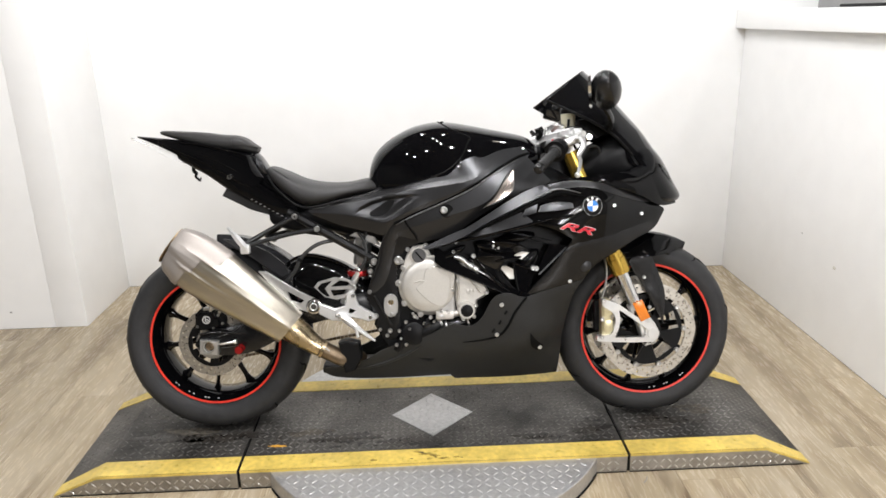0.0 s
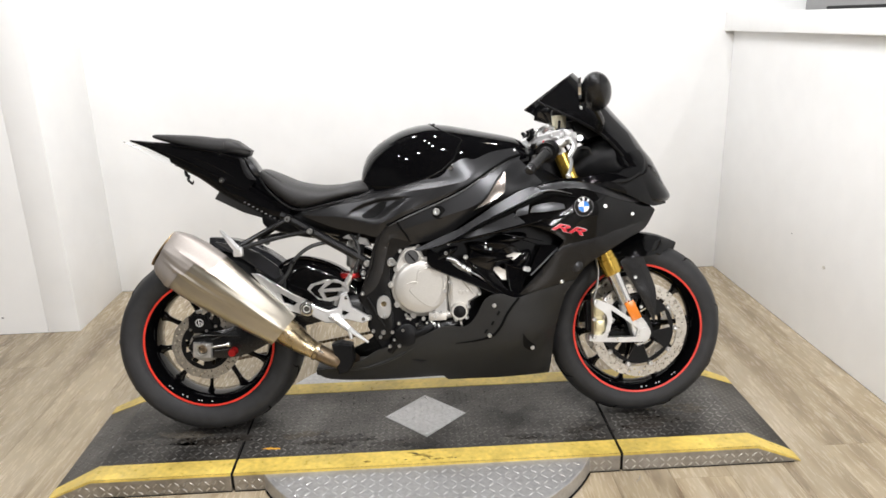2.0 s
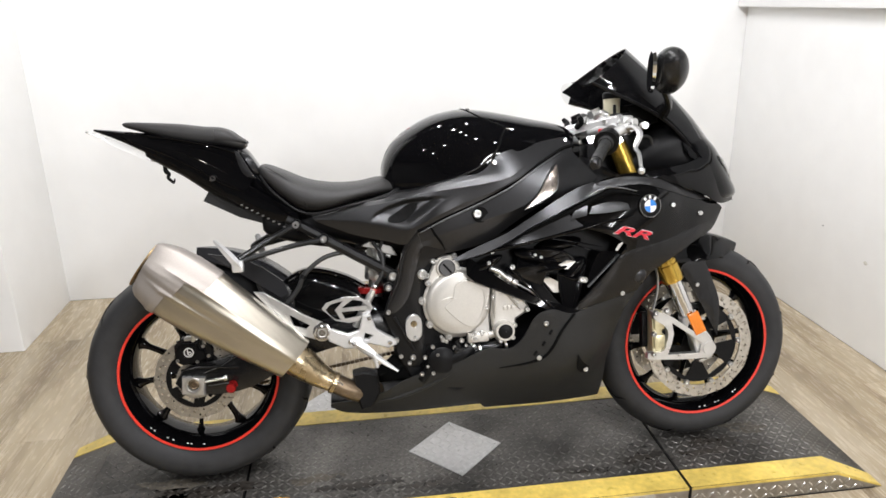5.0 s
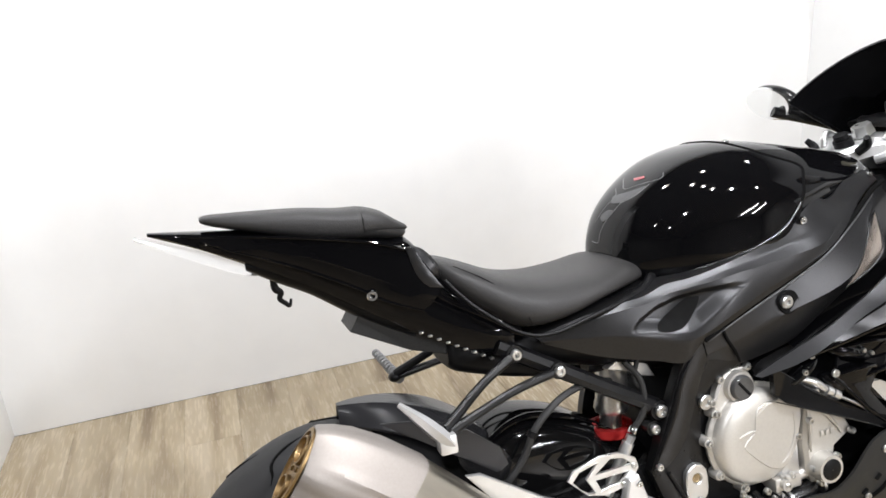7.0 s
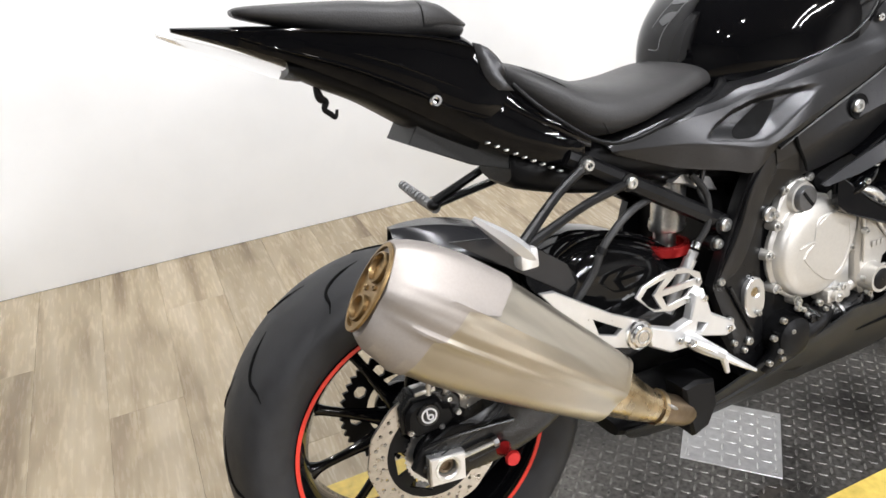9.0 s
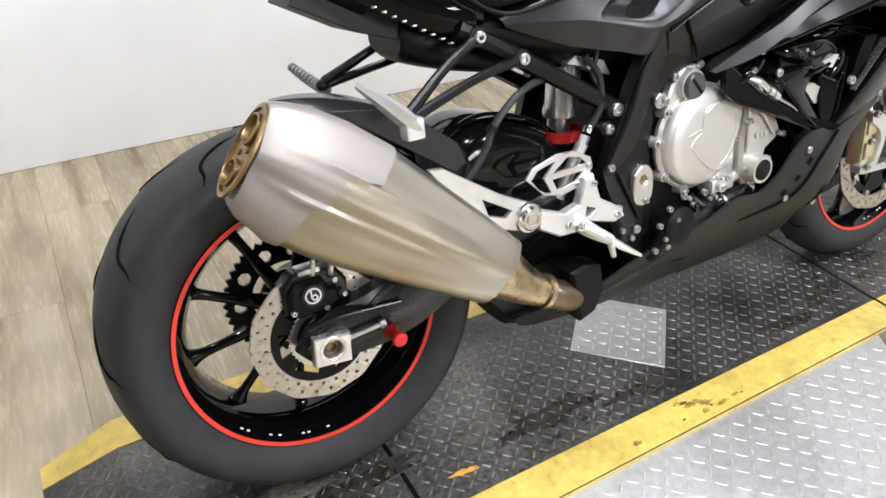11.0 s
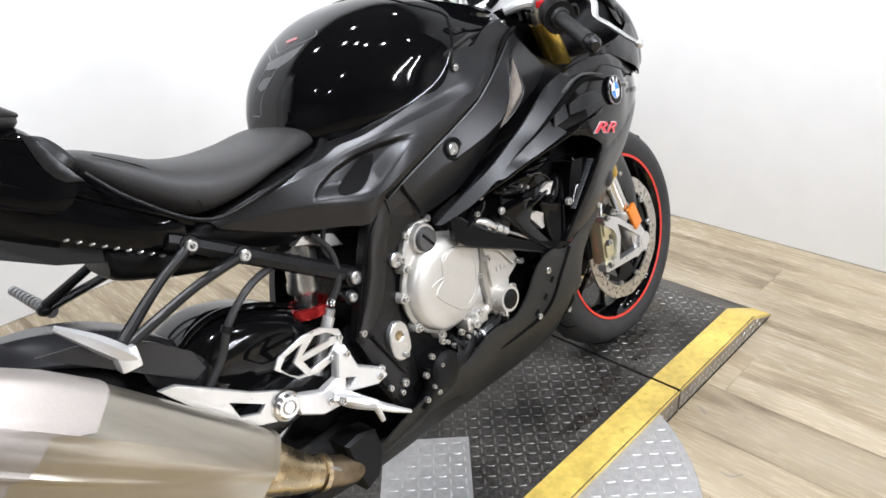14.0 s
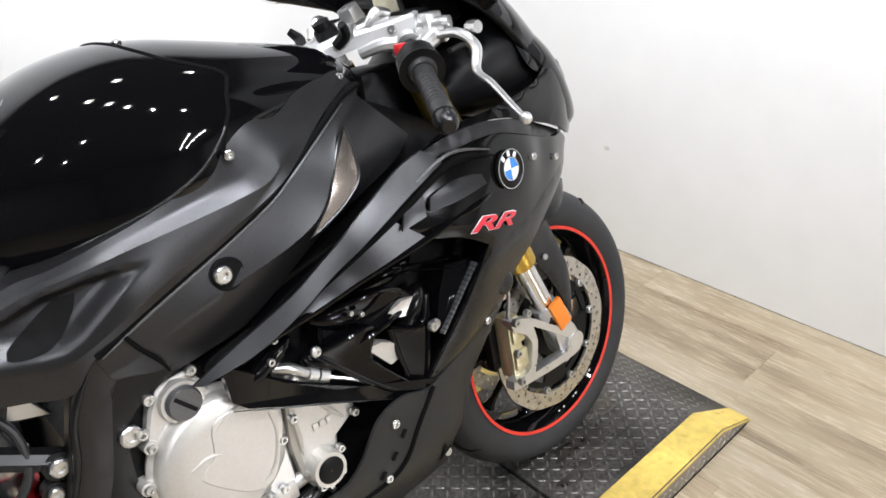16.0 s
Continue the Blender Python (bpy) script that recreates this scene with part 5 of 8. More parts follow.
for pts in (((0.66, 0.497), (0.684, 0.503), (0.7, 0.498)), ((0.742, 0.43), (0.762, 0.447), (0.775, 0.486), (0.772, 0.52)), ((0.7, 0.53), (0.725, 0.545), (0.75, 0.54))):
    obj("cover_rib", *tube([(x, -0.1752, z) for x, z in pts], [0.001] + [0.0022] * (len(pts) - 2) + [0.001], 8), cast_silver, cover)
obj("filler_neck", *join(tube([(0.68, -0.12, 0.581), (0.68, -0.162, 0.581)], [0.034, 0.0265], 28), slab([(0.625, 0.54), (0.642, 0.585), (0.662, 0.61), (0.698, 0.613), (0.712, 0.592), (0.725, 0.56)], -0.152, -0.1, edge=0.004)), cast_silver, cover)
capob = obj("oil_cap", *lathe([(0.0005, -0.008), (0.0195, -0.008), (0.0218, -0.005), (0.0225, 0.002)], (0.68, -0.163, 0.581), 32), edge_grey, cover, "dark grey slotted oil filler cap")
obj("cap_slot", *turn(block(-0.0165, 0.0165, -0.002, 0.001, -0.0025, 0.0025, 0.0008), Matrix.Translation((0.68, -0.1705, 0.581)) @ Matrix.Rotation(radians(50), 4, "Y")), dark_gap, capob)
for p in ((0.626, 0.562), (0.702, 0.612), (0.645, 0.6)):
    obj("screw", *bolt((p[0], -0.15, p[1]), 0.0075, 0.008), bolt_steel, cover)
al = obj("generator_cover", *join(slab([(0.8, 0.55), (0.815, 0.558), (0.862, 0.525), (0.895, 0.463), (0.89, 0.452), (0.858, 0.434), (0.852, 0.395), (0.83, 0.374), (0.806, 0.376), (0.795, 0.4), (0.79, 0.45)], -0.18, -0.13, edge=0.006)), cast_silver, eng, "silver cast generator cover")
obj("pump_boss", *tube([(0.823, -0.17, 0.408), (0.823, -0.204, 0.408)], [0.028, 0.025], 28), cast_silver, al)
obj("pump_cap", *lathe([(0.0005, -0.0025), (0.0165, -0.0025), (0.0195, -0.001), (0.0195, 0.004)], (0.823, -0.204, 0.408), 28), plastic_black, al, "black round pump cap")
obj("rib", *join(tube([(0.81, -0.183, 0.54), (0.84, -0.184, 0.5), (0.87, -0.184, 0.46)], [0.002, 0.004, 0.002], 8), tube([(0.795, -0.183, 0.55), (0.8, -0.184, 0.49), (0.8, -0.184, 0.44)], [0.002, 0.004, 0.002], 8)), cast_silver, al)
for p in ((0.812, 0.55), (0.887, 0.46), (0.852, 0.42), (0.846, 0.386), (0.812, 0.38), (0.8, 0.41), (0.797, 0.5)):
    obj("screw", *bolt((p[0], -0.184, p[1]), 0.0065, 0.009), bolt_steel, al)
obj("raised_bars", *join(*[block(0.823 + 0.011 * k, 0.831 + 0.011 * k, -0.1832, -0.1818, 0.462, 0.472, 0.0005) for k in range(3)]), cast_silver, al)
mid = obj("cover_bridge", *slab([(0.76, 0.55), (0.785, 0.565), (0.79, 0.4), (0.775, 0.38), (0.74, 0.4), (0.765, 0.45)], -0.168, -0.13, edge=0.005), bright_alloy, eng)
for p in ((0.778, 0.54), (0.782, 0.47), (0.765, 0.4), (0.745, 0.4), (0.71, 0.385), (0.66, 0.39)):
    obj("screw", *bolt((p[0], -0.17, p[1]), 0.0065, 0.008), bolt_steel, eng)
obj("water_pump", *join(lathe([(0.0005, -0.05), (0.025, -0.05), (0.036, -0.044), (0.04, 0)], (0.655, -0.13, 0.335), 30), tube([(0.68, -0.16, 0.33), (0.72, -0.165, 0.35), (0.755, -0.15, 0.37)], [0.02, 0.019, 0.018], 14), tube([(0.63, -0.16, 0.35), (0.62, -0.16, 0.31), (0.6, -0.15, 0.28)], 0.013, 12)), plastic_black, eng, "black water pump housing")
for p in ((0.632, 0.372), (0.69, 0.365), (0.63, 0.3), (0.7, 0.32), (0.6, 0.3), (0.735, 0.335), (0.61, 0.345)):
    obj("screw", *bolt((p[0], -0.165, p[1]), 0.006, 0.008), bolt_steel, eng)
obj("oil_gallery", *join(block(0.727, 0.783, -0.176, -0.14, 0.377, 0.402, 0.004), tube([(0.745, -0.165, 0.39), (0.745, -0.185, 0.39)], 0.0105, 14), tube([(0.783, -0.16, 0.39), (0.806, -0.164, 0.395)], 0.011, 12)), cast_silver, eng, "silver oil gallery casting")
obj("screw", *bolt((0.745, -0.185, 0.39), 0.006, 0.004), bolt_steel, eng)
obj("coolant_hose", *tube([(0.735, -0.16, 0.345), (0.765, -0.168, 0.355), (0.8, -0.168, 0.362), (0.838, -0.155, 0.375)], [0.014, 0.015, 0.015, 0.013], 12), satin_black, eng, "black coolant hose")
for q in (0.757, 0.825):
    obj("hose_clamp", *tube([(q, -0.168, 0.353 + 0.18 * (q - 0.757)), (q + 0.006, -0.168, 0.3545 + 0.18 * (q - 0.757))], 0.0165, 14), bolt_steel, eng)
obj("sensor_plug", *join(tube([(0.7, -0.15, 0.372), (0.705, -0.182, 0.36)], [0.009, 0.007], 10), block(0.688, 0.702, -0.178, -0.16, 0.352, 0.368, 0.003)), satin_black, eng)
for bx, bz in ((0.655, 0.4), (0.643, 0.352), (0.668, 0.386), (0.72, 0.372), (0.615, 0.322)):
    obj("screw", *bolt((bx, -0.176, bz), 0.0045, 0.006), bolt_steel, eng)
obj("hose_clamp", *tube([(0.735, -0.158, 0.358), (0.742, -0.155, 0.362)], 0.0205, 16), bolt_steel, eng)
obj("sump", *slab([(0.6, 0.3), (0.72, 0.3), (0.86, 0.34), (0.84, 0.22), (0.62, 0.2)], -0.1, 0.1, edge=0.008), plastic_black, eng)

# main frame: spar, pivot plate
fr = spline([(0.6, 0.67, 0.165), (0.57, 0.6, 0.15), (0.55, 0.5, 0.14), (0.56, 0.35, 0.138), (0.62, 0.33, 0.14), (0.64, 0.5, 0.145), (0.66, 0.6, 0.155), (0.72, 0.66, 0.17), (0.6, 0.42, 0.142)])
frame_ob = obj("main_frame", *shell([(0.6, 0.68), (0.575, 0.655), (0.56, 0.61), (0.545, 0.56), (0.525, 0.505), (0.508, 0.46, 0), (0.53, 0.4), (0.548, 0.36), (0.555, 0.318), (0.6, 0.308), (0.615, 0.33, 0), (0.613, 0.4), (0.607, 0.46), (0.608, 0.52), (0.615, 0.57), (0.64, 0.6), (0.7, 0.63), (0.72, 0.66), (0.68, 0.7)], fr, 0.02), frame_black, bike, "satin black cast main frame")
obj("frame_beam", *shell([(0.602, 0.682, 0), (0.576, 0.655), (0.561, 0.61), (0.546, 0.56), (0.526, 0.505), (0.511, 0.462, 0), (0.534, 0.463), (0.566, 0.49), (0.586, 0.533), (0.6, 0.585), (0.613, 0.63), (0.64, 0.676, 0)], fr, 0.004, lift=0.004, ease=0.003), satin_grey, frame_ob, "satin grey face of the frame beam")
obj("far_spar", *shell([(0.6, 0.68), (0.56, 0.61), (0.508, 0.46), (0.555, 0.318), (0.6, 0.308), (0.607, 0.46), (0.64, 0.6), (0.72, 0.66)], fr, 0.02, side=1), frame_black, frame_ob)
obj("pivot_plate", *slab(outline([(0.566, 0.445), (0.586, 0.46), (0.606, 0.445), (0.606, 0.4), (0.586, 0.385), (0.566, 0.4)]), -0.151, -0.14, [circle(0.586, 0.433, 0.009, 16)], 0.002), bright_alloy, frame_ob, "silver oval pivot plate")
obj("pivot_bore", *tube([(0.586, -0.147, 0.433), (0.586, -0.138, 0.433)], 0.0105, 16), heat_steel, frame_ob)
for p, r in (((0.588, 0.396), 0.005), ((0.52, 0.468), 0.007), ((0.537, 0.39), 0.0085), ((0.615, 0.566), 0.0135), ((0.57, 0.325), 0.006), ((0.548, 0.345), 0.006), ((0.58, 0.34), 0.008)):
    obj("frame_bolt", *bolt((p[0], -fr(*p) - 0.001 - (0.011 if p[0] == 0.588 else 0), p[1]), r, 0.007), bolt_steel, frame_ob)
obj("frame_ridge", *tube([(0.594, -0.168, 0.668), (0.566, -0.16, 0.62), (0.553, -0.152, 0.565), (0.535, -0.147, 0.52), (0.516, -0.142, 0.475)], [0.001, 0.004, 0.005, 0.004, 0.001], 8), frame_black, frame_ob)
obj("pressed_rib", *tube([(0.535, -0.145, 0.455), (0.585, -0.144, 0.36)], 0.0035, 8), frame_black, frame_ob)

# ---- tail, seats, tank ----
tail = obj("tail_unit", *body([(-0.218, 0.986, 0.98, 0.01, 2.2, 1), (-0.15, 0.978, 0.948, 0.04, 2.3, 0.6), (-0.08, 0.968, 0.908, 0.062, 2.4, 0.6), (0.0, 0.954, 0.86, 0.078, 2.6, 0.62), (0.08, 0.938, 0.808, 0.088, 2.8, 0.66),
                               (0.15, 0.915, 0.765, 0.096, 2.8, 0.7), (0.21, 0.848, 0.733, 0.1, 2.8, 0.75), (0.27, 0.805, 0.712, 0.104, 2.8, 0.8), (0.32, 0.765, 0.703, 0.1, 2.6, 0.85)], 44), gloss_black, bike, "gloss black pointed tail unit")
tw = spline([(-0.2, 0.98, 0.016), (-0.1, 0.955, 0.058), (0.0, 0.92, 0.079), (0.08, 0.87, 0.09), (0.16, 0.82, 0.098), (0.25, 0.76, 0.106), (-0.05, 0.92, 0.068), (0.05, 0.83, 0.082), (0.15, 0.76, 0.092), (0.3, 0.73, 0.108), (0.2, 0.86, 0.1)])
obj("side_blade", *shell([(-0.216, 0.984, 0), (-0.1, 0.952), (0.0, 0.915), (0.1, 0.868), (0.2, 0.806), (0.3, 0.742, 0), (0.285, 0.715), (0.19, 0.745), (0.085, 0.812), (0.0, 0.868), (-0.1, 0.928)], tw, 0.004, lift=0.003), gloss_black, tail)
UPPER_CREASE = [(-0.16, 0.972), (-0.034, 0.9535), (0.09, 0.927), (0.148, 0.905)]
LOWER_CREASE = [(-0.1145, 0.947), (-0.028, 0.908), (0.06, 0.86), (0.105, 0.83), (0.16, 0.806)]
obj("top_blade", *shell([(-0.165, 0.973, 0), (-0.034, 0.9535), (0.09, 0.927), (0.148, 0.905, 0), (0.193, 0.836, 0), (0.16, 0.806), (0.105, 0.83), (0.06, 0.86), (-0.028, 0.908), (-0.1145, 0.947)], tw, 0.005, lift=0.006, ease=0.002), gloss_black, tail, "glossy pointed side blade")
obj("hump_facet", *shell([(0.146, 0.912, 0), (0.157, 0.908), (0.176, 0.872), (0.197, 0.838, 0), (0.176, 0.842), (0.158, 0.864)], tw, 0.004, lift=0.009, ease=0.002, grid=0.01), satin_grey, tail, "satin grey facet beside the seat")
for line in (UPPER_CREASE, LOWER_CREASE):
    obj("blade_edge", *tube([(x, -tw(x, z) - 0.006, z) for x, z in line], [0.001] + [0.0026] * (len(line) - 2) + [0.001], 10), gloss_black, tail)
for s in (-1, 1):
    obj("tail_edge", *tube([(-0.12, s * 0.052, 0.958), (0.0, s * 0.083, 0.917), (0.09, s * 0.0955, 0.872), (0.19, s * 0.104, 0.812)], [0.0008, 0.0025, 0.0025, 0.0008], 8), gloss_black, tail)
obj("tail_bolt", *bolt((0.085, -0.093, 0.843), 0.0095, 0.009), chrome, tail)
obj("tail_hump", *body([(0.11, 0.928, 0.86, 0.055, 2.3, 1), (0.15, 0.926, 0.85, 0.066, 2.3, 1), (0.17, 0.913, 0.84, 0.07, 2.3, 1), (0.188, 0.885, 0.832, 0.07, 2.3, 1), (0.206, 0.855, 0.828, 0.06, 2.3, 1)], 28), gloss_black, tail)
obj("hump_trim", *tube([(0.158, -0.07, 0.906), (0.172, -0.074, 0.892), (0.188, -0.076, 0.866), (0.2, -0.072, 0.85)], [0.003, 0.011, 0.013, 0.005], 8), satin_grey, tail)
obj("tail_lens", *body([(-0.236, 0.982, 0.976, 0.018, 2.2, 1), (-0.17, 0.955, 0.936, 0.038, 2.3, 0.7), (-0.11, 0.926, 0.904, 0.042, 2.4, 0.7), (-0.075, 0.905, 0.892, 0.03, 2.4, 0.7)], 28), clear_lens, tail, "clear tail light lens")
under = obj("tail_tray", *body([(-0.09, 0.925, 0.905, 0.036, 2.6, 1), (-0.05, 0.915, 0.878, 0.048, 2.6, 1), (0.0, 0.895, 0.848, 0.06, 2.8, 1), (0.08, 0.85, 0.79, 0.072, 3, 1), (0.15, 0.81, 0.752, 0.078, 3, 1)], 28), plastic_black, tail)
obj("plate_stub", *slab([(0.048, 0.783), (0.066, 0.81), (0.15, 0.775), (0.205, 0.752), (0.2, 0.716), (0.14, 0.735)], -0.058, 0.05, edge=0.002), belly_grey, tail, "cut-off plate holder stub")
obj("inner_guard", *body([(0.2, 0.745, 0.69, 0.062, 3, 1), (0.22, 0.745, 0.675, 0.07, 3, 1), (0.3, 0.71, 0.652, 0.075, 3, 1), (0.37, 0.67, 0.64, 0.072, 3, 1)], 28), plastic_black, tail, "matt black inner mudguard")
obj("rivet_row", *join(*[block(0.15 + 0.0135 * k, 0.1565 + 0.0135 * k, -0.0995 - 0.0006 * k, -0.094, 0.7685 - 0.0078 * k, 0.7712 - 0.0078 * k, 0.0005) for k in range(9)]), bolt_steel, tail)
obj("cargo_hook", *tube([(-0.053, 0, 0.885), (-0.051, 0, 0.866), (-0.044, 0, 0.858), (-0.047, 0, 0.848), (-0.04, 0, 0.84), (-0.034, 0, 0.834), (-0.03, 0, 0.845)], [0.004, 0.006, 0.005, 0.004, 0.004, 0.003, 0.002], 8), plastic_black, tail, "small black hook under the tail")

pad = obj("passenger_seat", *body([(-0.143, 0.998, 0.99, 0.022, 2.4, 1), (-0.13, 1.0, 0.983, 0.04, 2.6, 1), (-0.08, 0.997, 0.966, 0.056, 2.8, 1), (0.0, 0.99, 0.941, 0.066, 3, 1), (0.06, 0.981, 0.93, 0.07, 3, 1), (0.1, 0.977, 0.925, 0.07, 3, 1), (0.13, 0.964, 0.92, 0.062, 2.8, 1), (0.155, 0.945, 0.916, 0.045, 2.5, 1), (0.166, 0.936, 0.922, 0.028, 2.3, 1)], 36), seat_vinyl, bike, "black vinyl passenger seat pad")
obj("seat_strap", *body([(0.092, 0.975, 0.931, 0.0715, 3, 1), (0.096, 0.9785, 0.9295, 0.074, 3, 1), (0.125, 0.97, 0.929, 0.067, 2.8, 1), (0.15, 0.952, 0.929, 0.052, 2.6, 1), (0.169, 0.939, 0.93, 0.03, 2.3, 1)], 36, 3), seat_vinyl, pad)
seat = obj("rider_seat", *body([(0.195, 0.866, 0.842, 0.05, 2.4, 1), (0.215, 0.874, 0.822, 0.085, 2.5, 1.05), (0.26, 0.857, 0.78, 0.108, 2.6, 1.12), (0.32, 0.83, 0.742, 0.12, 2.6, 1.15), (0.39, 0.816, 0.745, 0.122, 2.6, 1.16), (0.46, 0.816, 0.765, 0.116, 2.6, 1.16),
                                (0.52, 0.826, 0.774, 0.1, 2.6, 1.16), (0.555, 0.82, 0.778, 0.082, 2.5, 1.15), (0.578, 0.802, 0.785, 0.06, 2.4, 1.1)], 44), seat_vinyl, bike, "black stepped vinyl rider seat")
for s in (-1, 1):
    obj("seat_piping", *tube([(0.205, s * 0.088, 0.845), (0.245, s * 0.121, 0.795), (0.325, s * 0.139, 0.742), (0.44, s * 0.1385, 0.758), (0.53, s * 0.118, 0.774), (0.565, s * 0.098, 0.788), (0.585, s * 0.07, 0.8)], [0.0035, 0.0035, 0.0035, 0.0045, 0.008, 0.01, 0.005], 10), plastic_black, seat)
    obj("seat_seam", *tube([(0.222, s * 0.084, 0.866), (0.275, s * 0.105, 0.832), (0.312, s * 0.122, 0.79), (0.325, s * 0.134, 0.755)], 0.0008, 6), groove_dark, seat)

# the tail tapers towards the rear
for ob in (tail, *tail.children, pad, *pad.children, seat, *seat.children):
    for v in ob.data.vertices:
        v.co.y = v.co.y * (1 - 0.12 * min(1.0, max(0.0, 0.35 - v.co.x) / 0.25)) + 0.055 * max(0.0, 0.35 - v.co.x)
        v.co.x += 0.055 * min(0.0, v.co.x)

TANK = [(0.526, 0.838, 0.76, 0.052, 2.2, 1), (0.536, 0.876, 0.75, 0.076, 2.25, 1), (0.562, 0.918, 0.735, 0.104, 2.3, 1), (0.61, 0.956, 0.715, 0.134, 2.4, 1), (0.67, 0.985, 0.7, 0.159, 2.5, 1), (0.74, 0.999, 0.7, 0.175, 2.5, 1), (0.8, 0.996, 0.71, 0.176, 2.5, 1),
        (0.86, 0.985, 0.73, 0.168, 2.5, 1), (0.93, 0.97, 0.76, 0.15, 2.45, 1), (1.0, 0.955, 0.79, 0.128, 2.4, 1), (1.04, 0.943, 0.81, 0.112, 2.4, 1), (1.068, 0.922, 0.83, 0.1, 2.3, 1)]
TANK_RUN = np.array(curve(TANK, 6))
JOINT = ((-1.0, 0.8), (0.0, 0.806), (0.15, 0.816), (0.32, 0.83), (0.47, 0.837), (0.62, 0.85), (0.68, 0.842), (0.81, 0.79), (0.92, 0.765), (0.97, 0.757), (1.0, 0.752))


def tank_point(x, a):
    """A point of the tank's skin at x, and a radians round from the side."""
    top, low, hw, r = (np.interp(x, TANK_RUN[:, 0], TANK_RUN[:, k]) for k in (1, 2, 3, 4))
    c, q = math.cos(a), math.sin(a)
    y, z = math.copysign(abs(c) ** (2 / r), c) * hw, math.copysign(abs(q) ** (2 / r), q)
    z = (top + low) / 2 + (top - low) / 2 * z
    hollow = 1 - 0.016 * math.exp(-((x - 0.7 - 0.35 * (z - 0.86)) / 0.06) ** 2 - ((z - 0.862) / 0.042) ** 2)
    return (x, y * hollow, z)


def joint_x(a):
    q = math.sin(a)
    return float(np.interp(math.copysign(abs(q) ** 0.8, q), *zip(*JOINT)))


def tank_skin(start, end, rings, bunch=1.0, seg=144):
    """The part of the tank's skin between two edges, each an x for every angle, with turned-in ends."""
    angles = [2 * math.pi * k / seg for k in range(seg)]
    skin = []
    for i in range(rings + 1):
        w = (i / rings) ** bunch
        skin.append([tank_point(start(a) + (end(a) - start(a)) * w, a) for a in angles])
    return rings_mesh(skin)


tank = obj("fuel_tank", *tank_skin(lambda a: 0.526, joint_x, 54, 1.4), gloss_black, bike, "gloss black fuel tank with knee hollows")
obj("tank_cover", *tank_skin(lambda a: joint_x(a) + 0.0045, lambda a: 1.068, 30), gloss_black, tank, "gloss black cover before the tank")
for q in (1, -1):
    seam = [tank_point(joint_x(a) + 0.002, a) for a in np.linspace(0.0, math.pi / 2, 40)]
    obj("cover_joint", *tube([(x, q * y * 0.992, 0.87 + (z - 0.87) * 0.99) for x, y, z in seam], 0.0034, 8, 2), groove_dark, tank)
    # thin black trim along the foot of the tank
    foot = []
    for x, z in ((0.6, 0.79), (0.655, 0.803), (0.72, 0.8195), (0.776, 0.843), (0.812, 0.873), (0.826, 0.89)):
        top, low, hw, r = (np.interp(x, TANK_RUN[:, 0], TANK_RUN[:, k]) for k in (1, 2, 3, 4))
        foot.append((x, q * hw * (1 - abs((z - (top + low) / 2) / ((top - low) / 2)) ** r) ** (1 / r), z))
    obj("tank_trim", *tube(foot, [0.0008, 0.002, 0.0022, 0.0022, 0.002, 0.0008], 8), satin_black, tank)

def tank_back(y, z):
    """Where the rear face of the tank lies at (y, z)."""
    a, b = 0.5261, 0.76
    for _ in range(30):
        x = (a + b) / 2
        top, low, hw, r = (np.interp(x, TANK_RUN[:, 0], TANK_RUN[:, k]) for k in (1, 2, 3, 4))
        if abs(y / hw) ** r + abs((z - (top + low) / 2) / ((top - low) / 2)) ** r > 1:
            a = x
        else:
            b = x
    return b


def tank_patch(points, name, mat, label=""):
    v, f = fill(outline(points, 0.008), (), 0.008)
    n = len(v)
    verts = [(tank_back(*p) - 0.0012, *p) for p in v] + [(tank_back(*p) + 0.002, *p) for p in v]
    return obj(name, verts, list(f) + [tuple(q + n for q in t[::-1]) for t in f] + [(a, b, b + n, a + n) for a, b in rim_edges(f)], mat, tank, label)


def tank_line(points, r=0.0008):
    obj("tank_lines", *tube([(tank_back(*p), *p) for p in points], r, 6), decal_grey, tank, "thin grey tank pad outline")


tank_patch([(-0.06, 0.942, 0), (-0.05, 0.926), (-0.03, 0.915, 0), (0.0, 0.914), (0.008, 0.924), (-0.03, 0.933)], "tank_pad", pad_film, "grey printed tank pad")
tank_patch([(-0.024, 0.902, 0), (-0.014, 0.89), (0.002, 0.882, 0), (0.016, 0.89), (0.0, 0.902)], "tank_pad", pad_film, "grey printed tank pad")
tank_line([(0.028, 0.952), (0.01, 0.945), (-0.012, 0.936), (-0.04, 0.943), (-0.07, 0.951), (-0.064, 0.96)])
tank_line([(-0.06, 0.943), (-0.05, 0.925), (-0.028, 0.913), (-0.02, 0.898), (-0.006, 0.881), (0.002, 0.862), (0.006, 0.845), (0.03, 0.845)])
tank_line([(0.02, 0.936), (0.0, 0.925), (0.008, 0.912), (0.02, 0.895), (0.03, 0.88)])
tank_patch([(-0.018, 0.949, 0), (-0.038, 0.953, 0), (-0.03, 0.956, 0), (-0.008, 0.953, 0)], "tank_decal", faded_red, "small faded red print")
cap = obj("filler_cap", *lathe([(0.0005, -0.006), (0.04, -0.006), (0.045, -0.002), (0.046, 0.006)], (0, 0, 0), 36), satin_black, tank, "black fuel filler cap")
cap.matrix_basis = pose(0.79, 0, 0.983, -90, 0, 0)
obj("cover_bolt", *bolt((0.768, -0.058, 0.9955), 0.006, 0.004, (0, -0.3, 1)), chrome, tank)

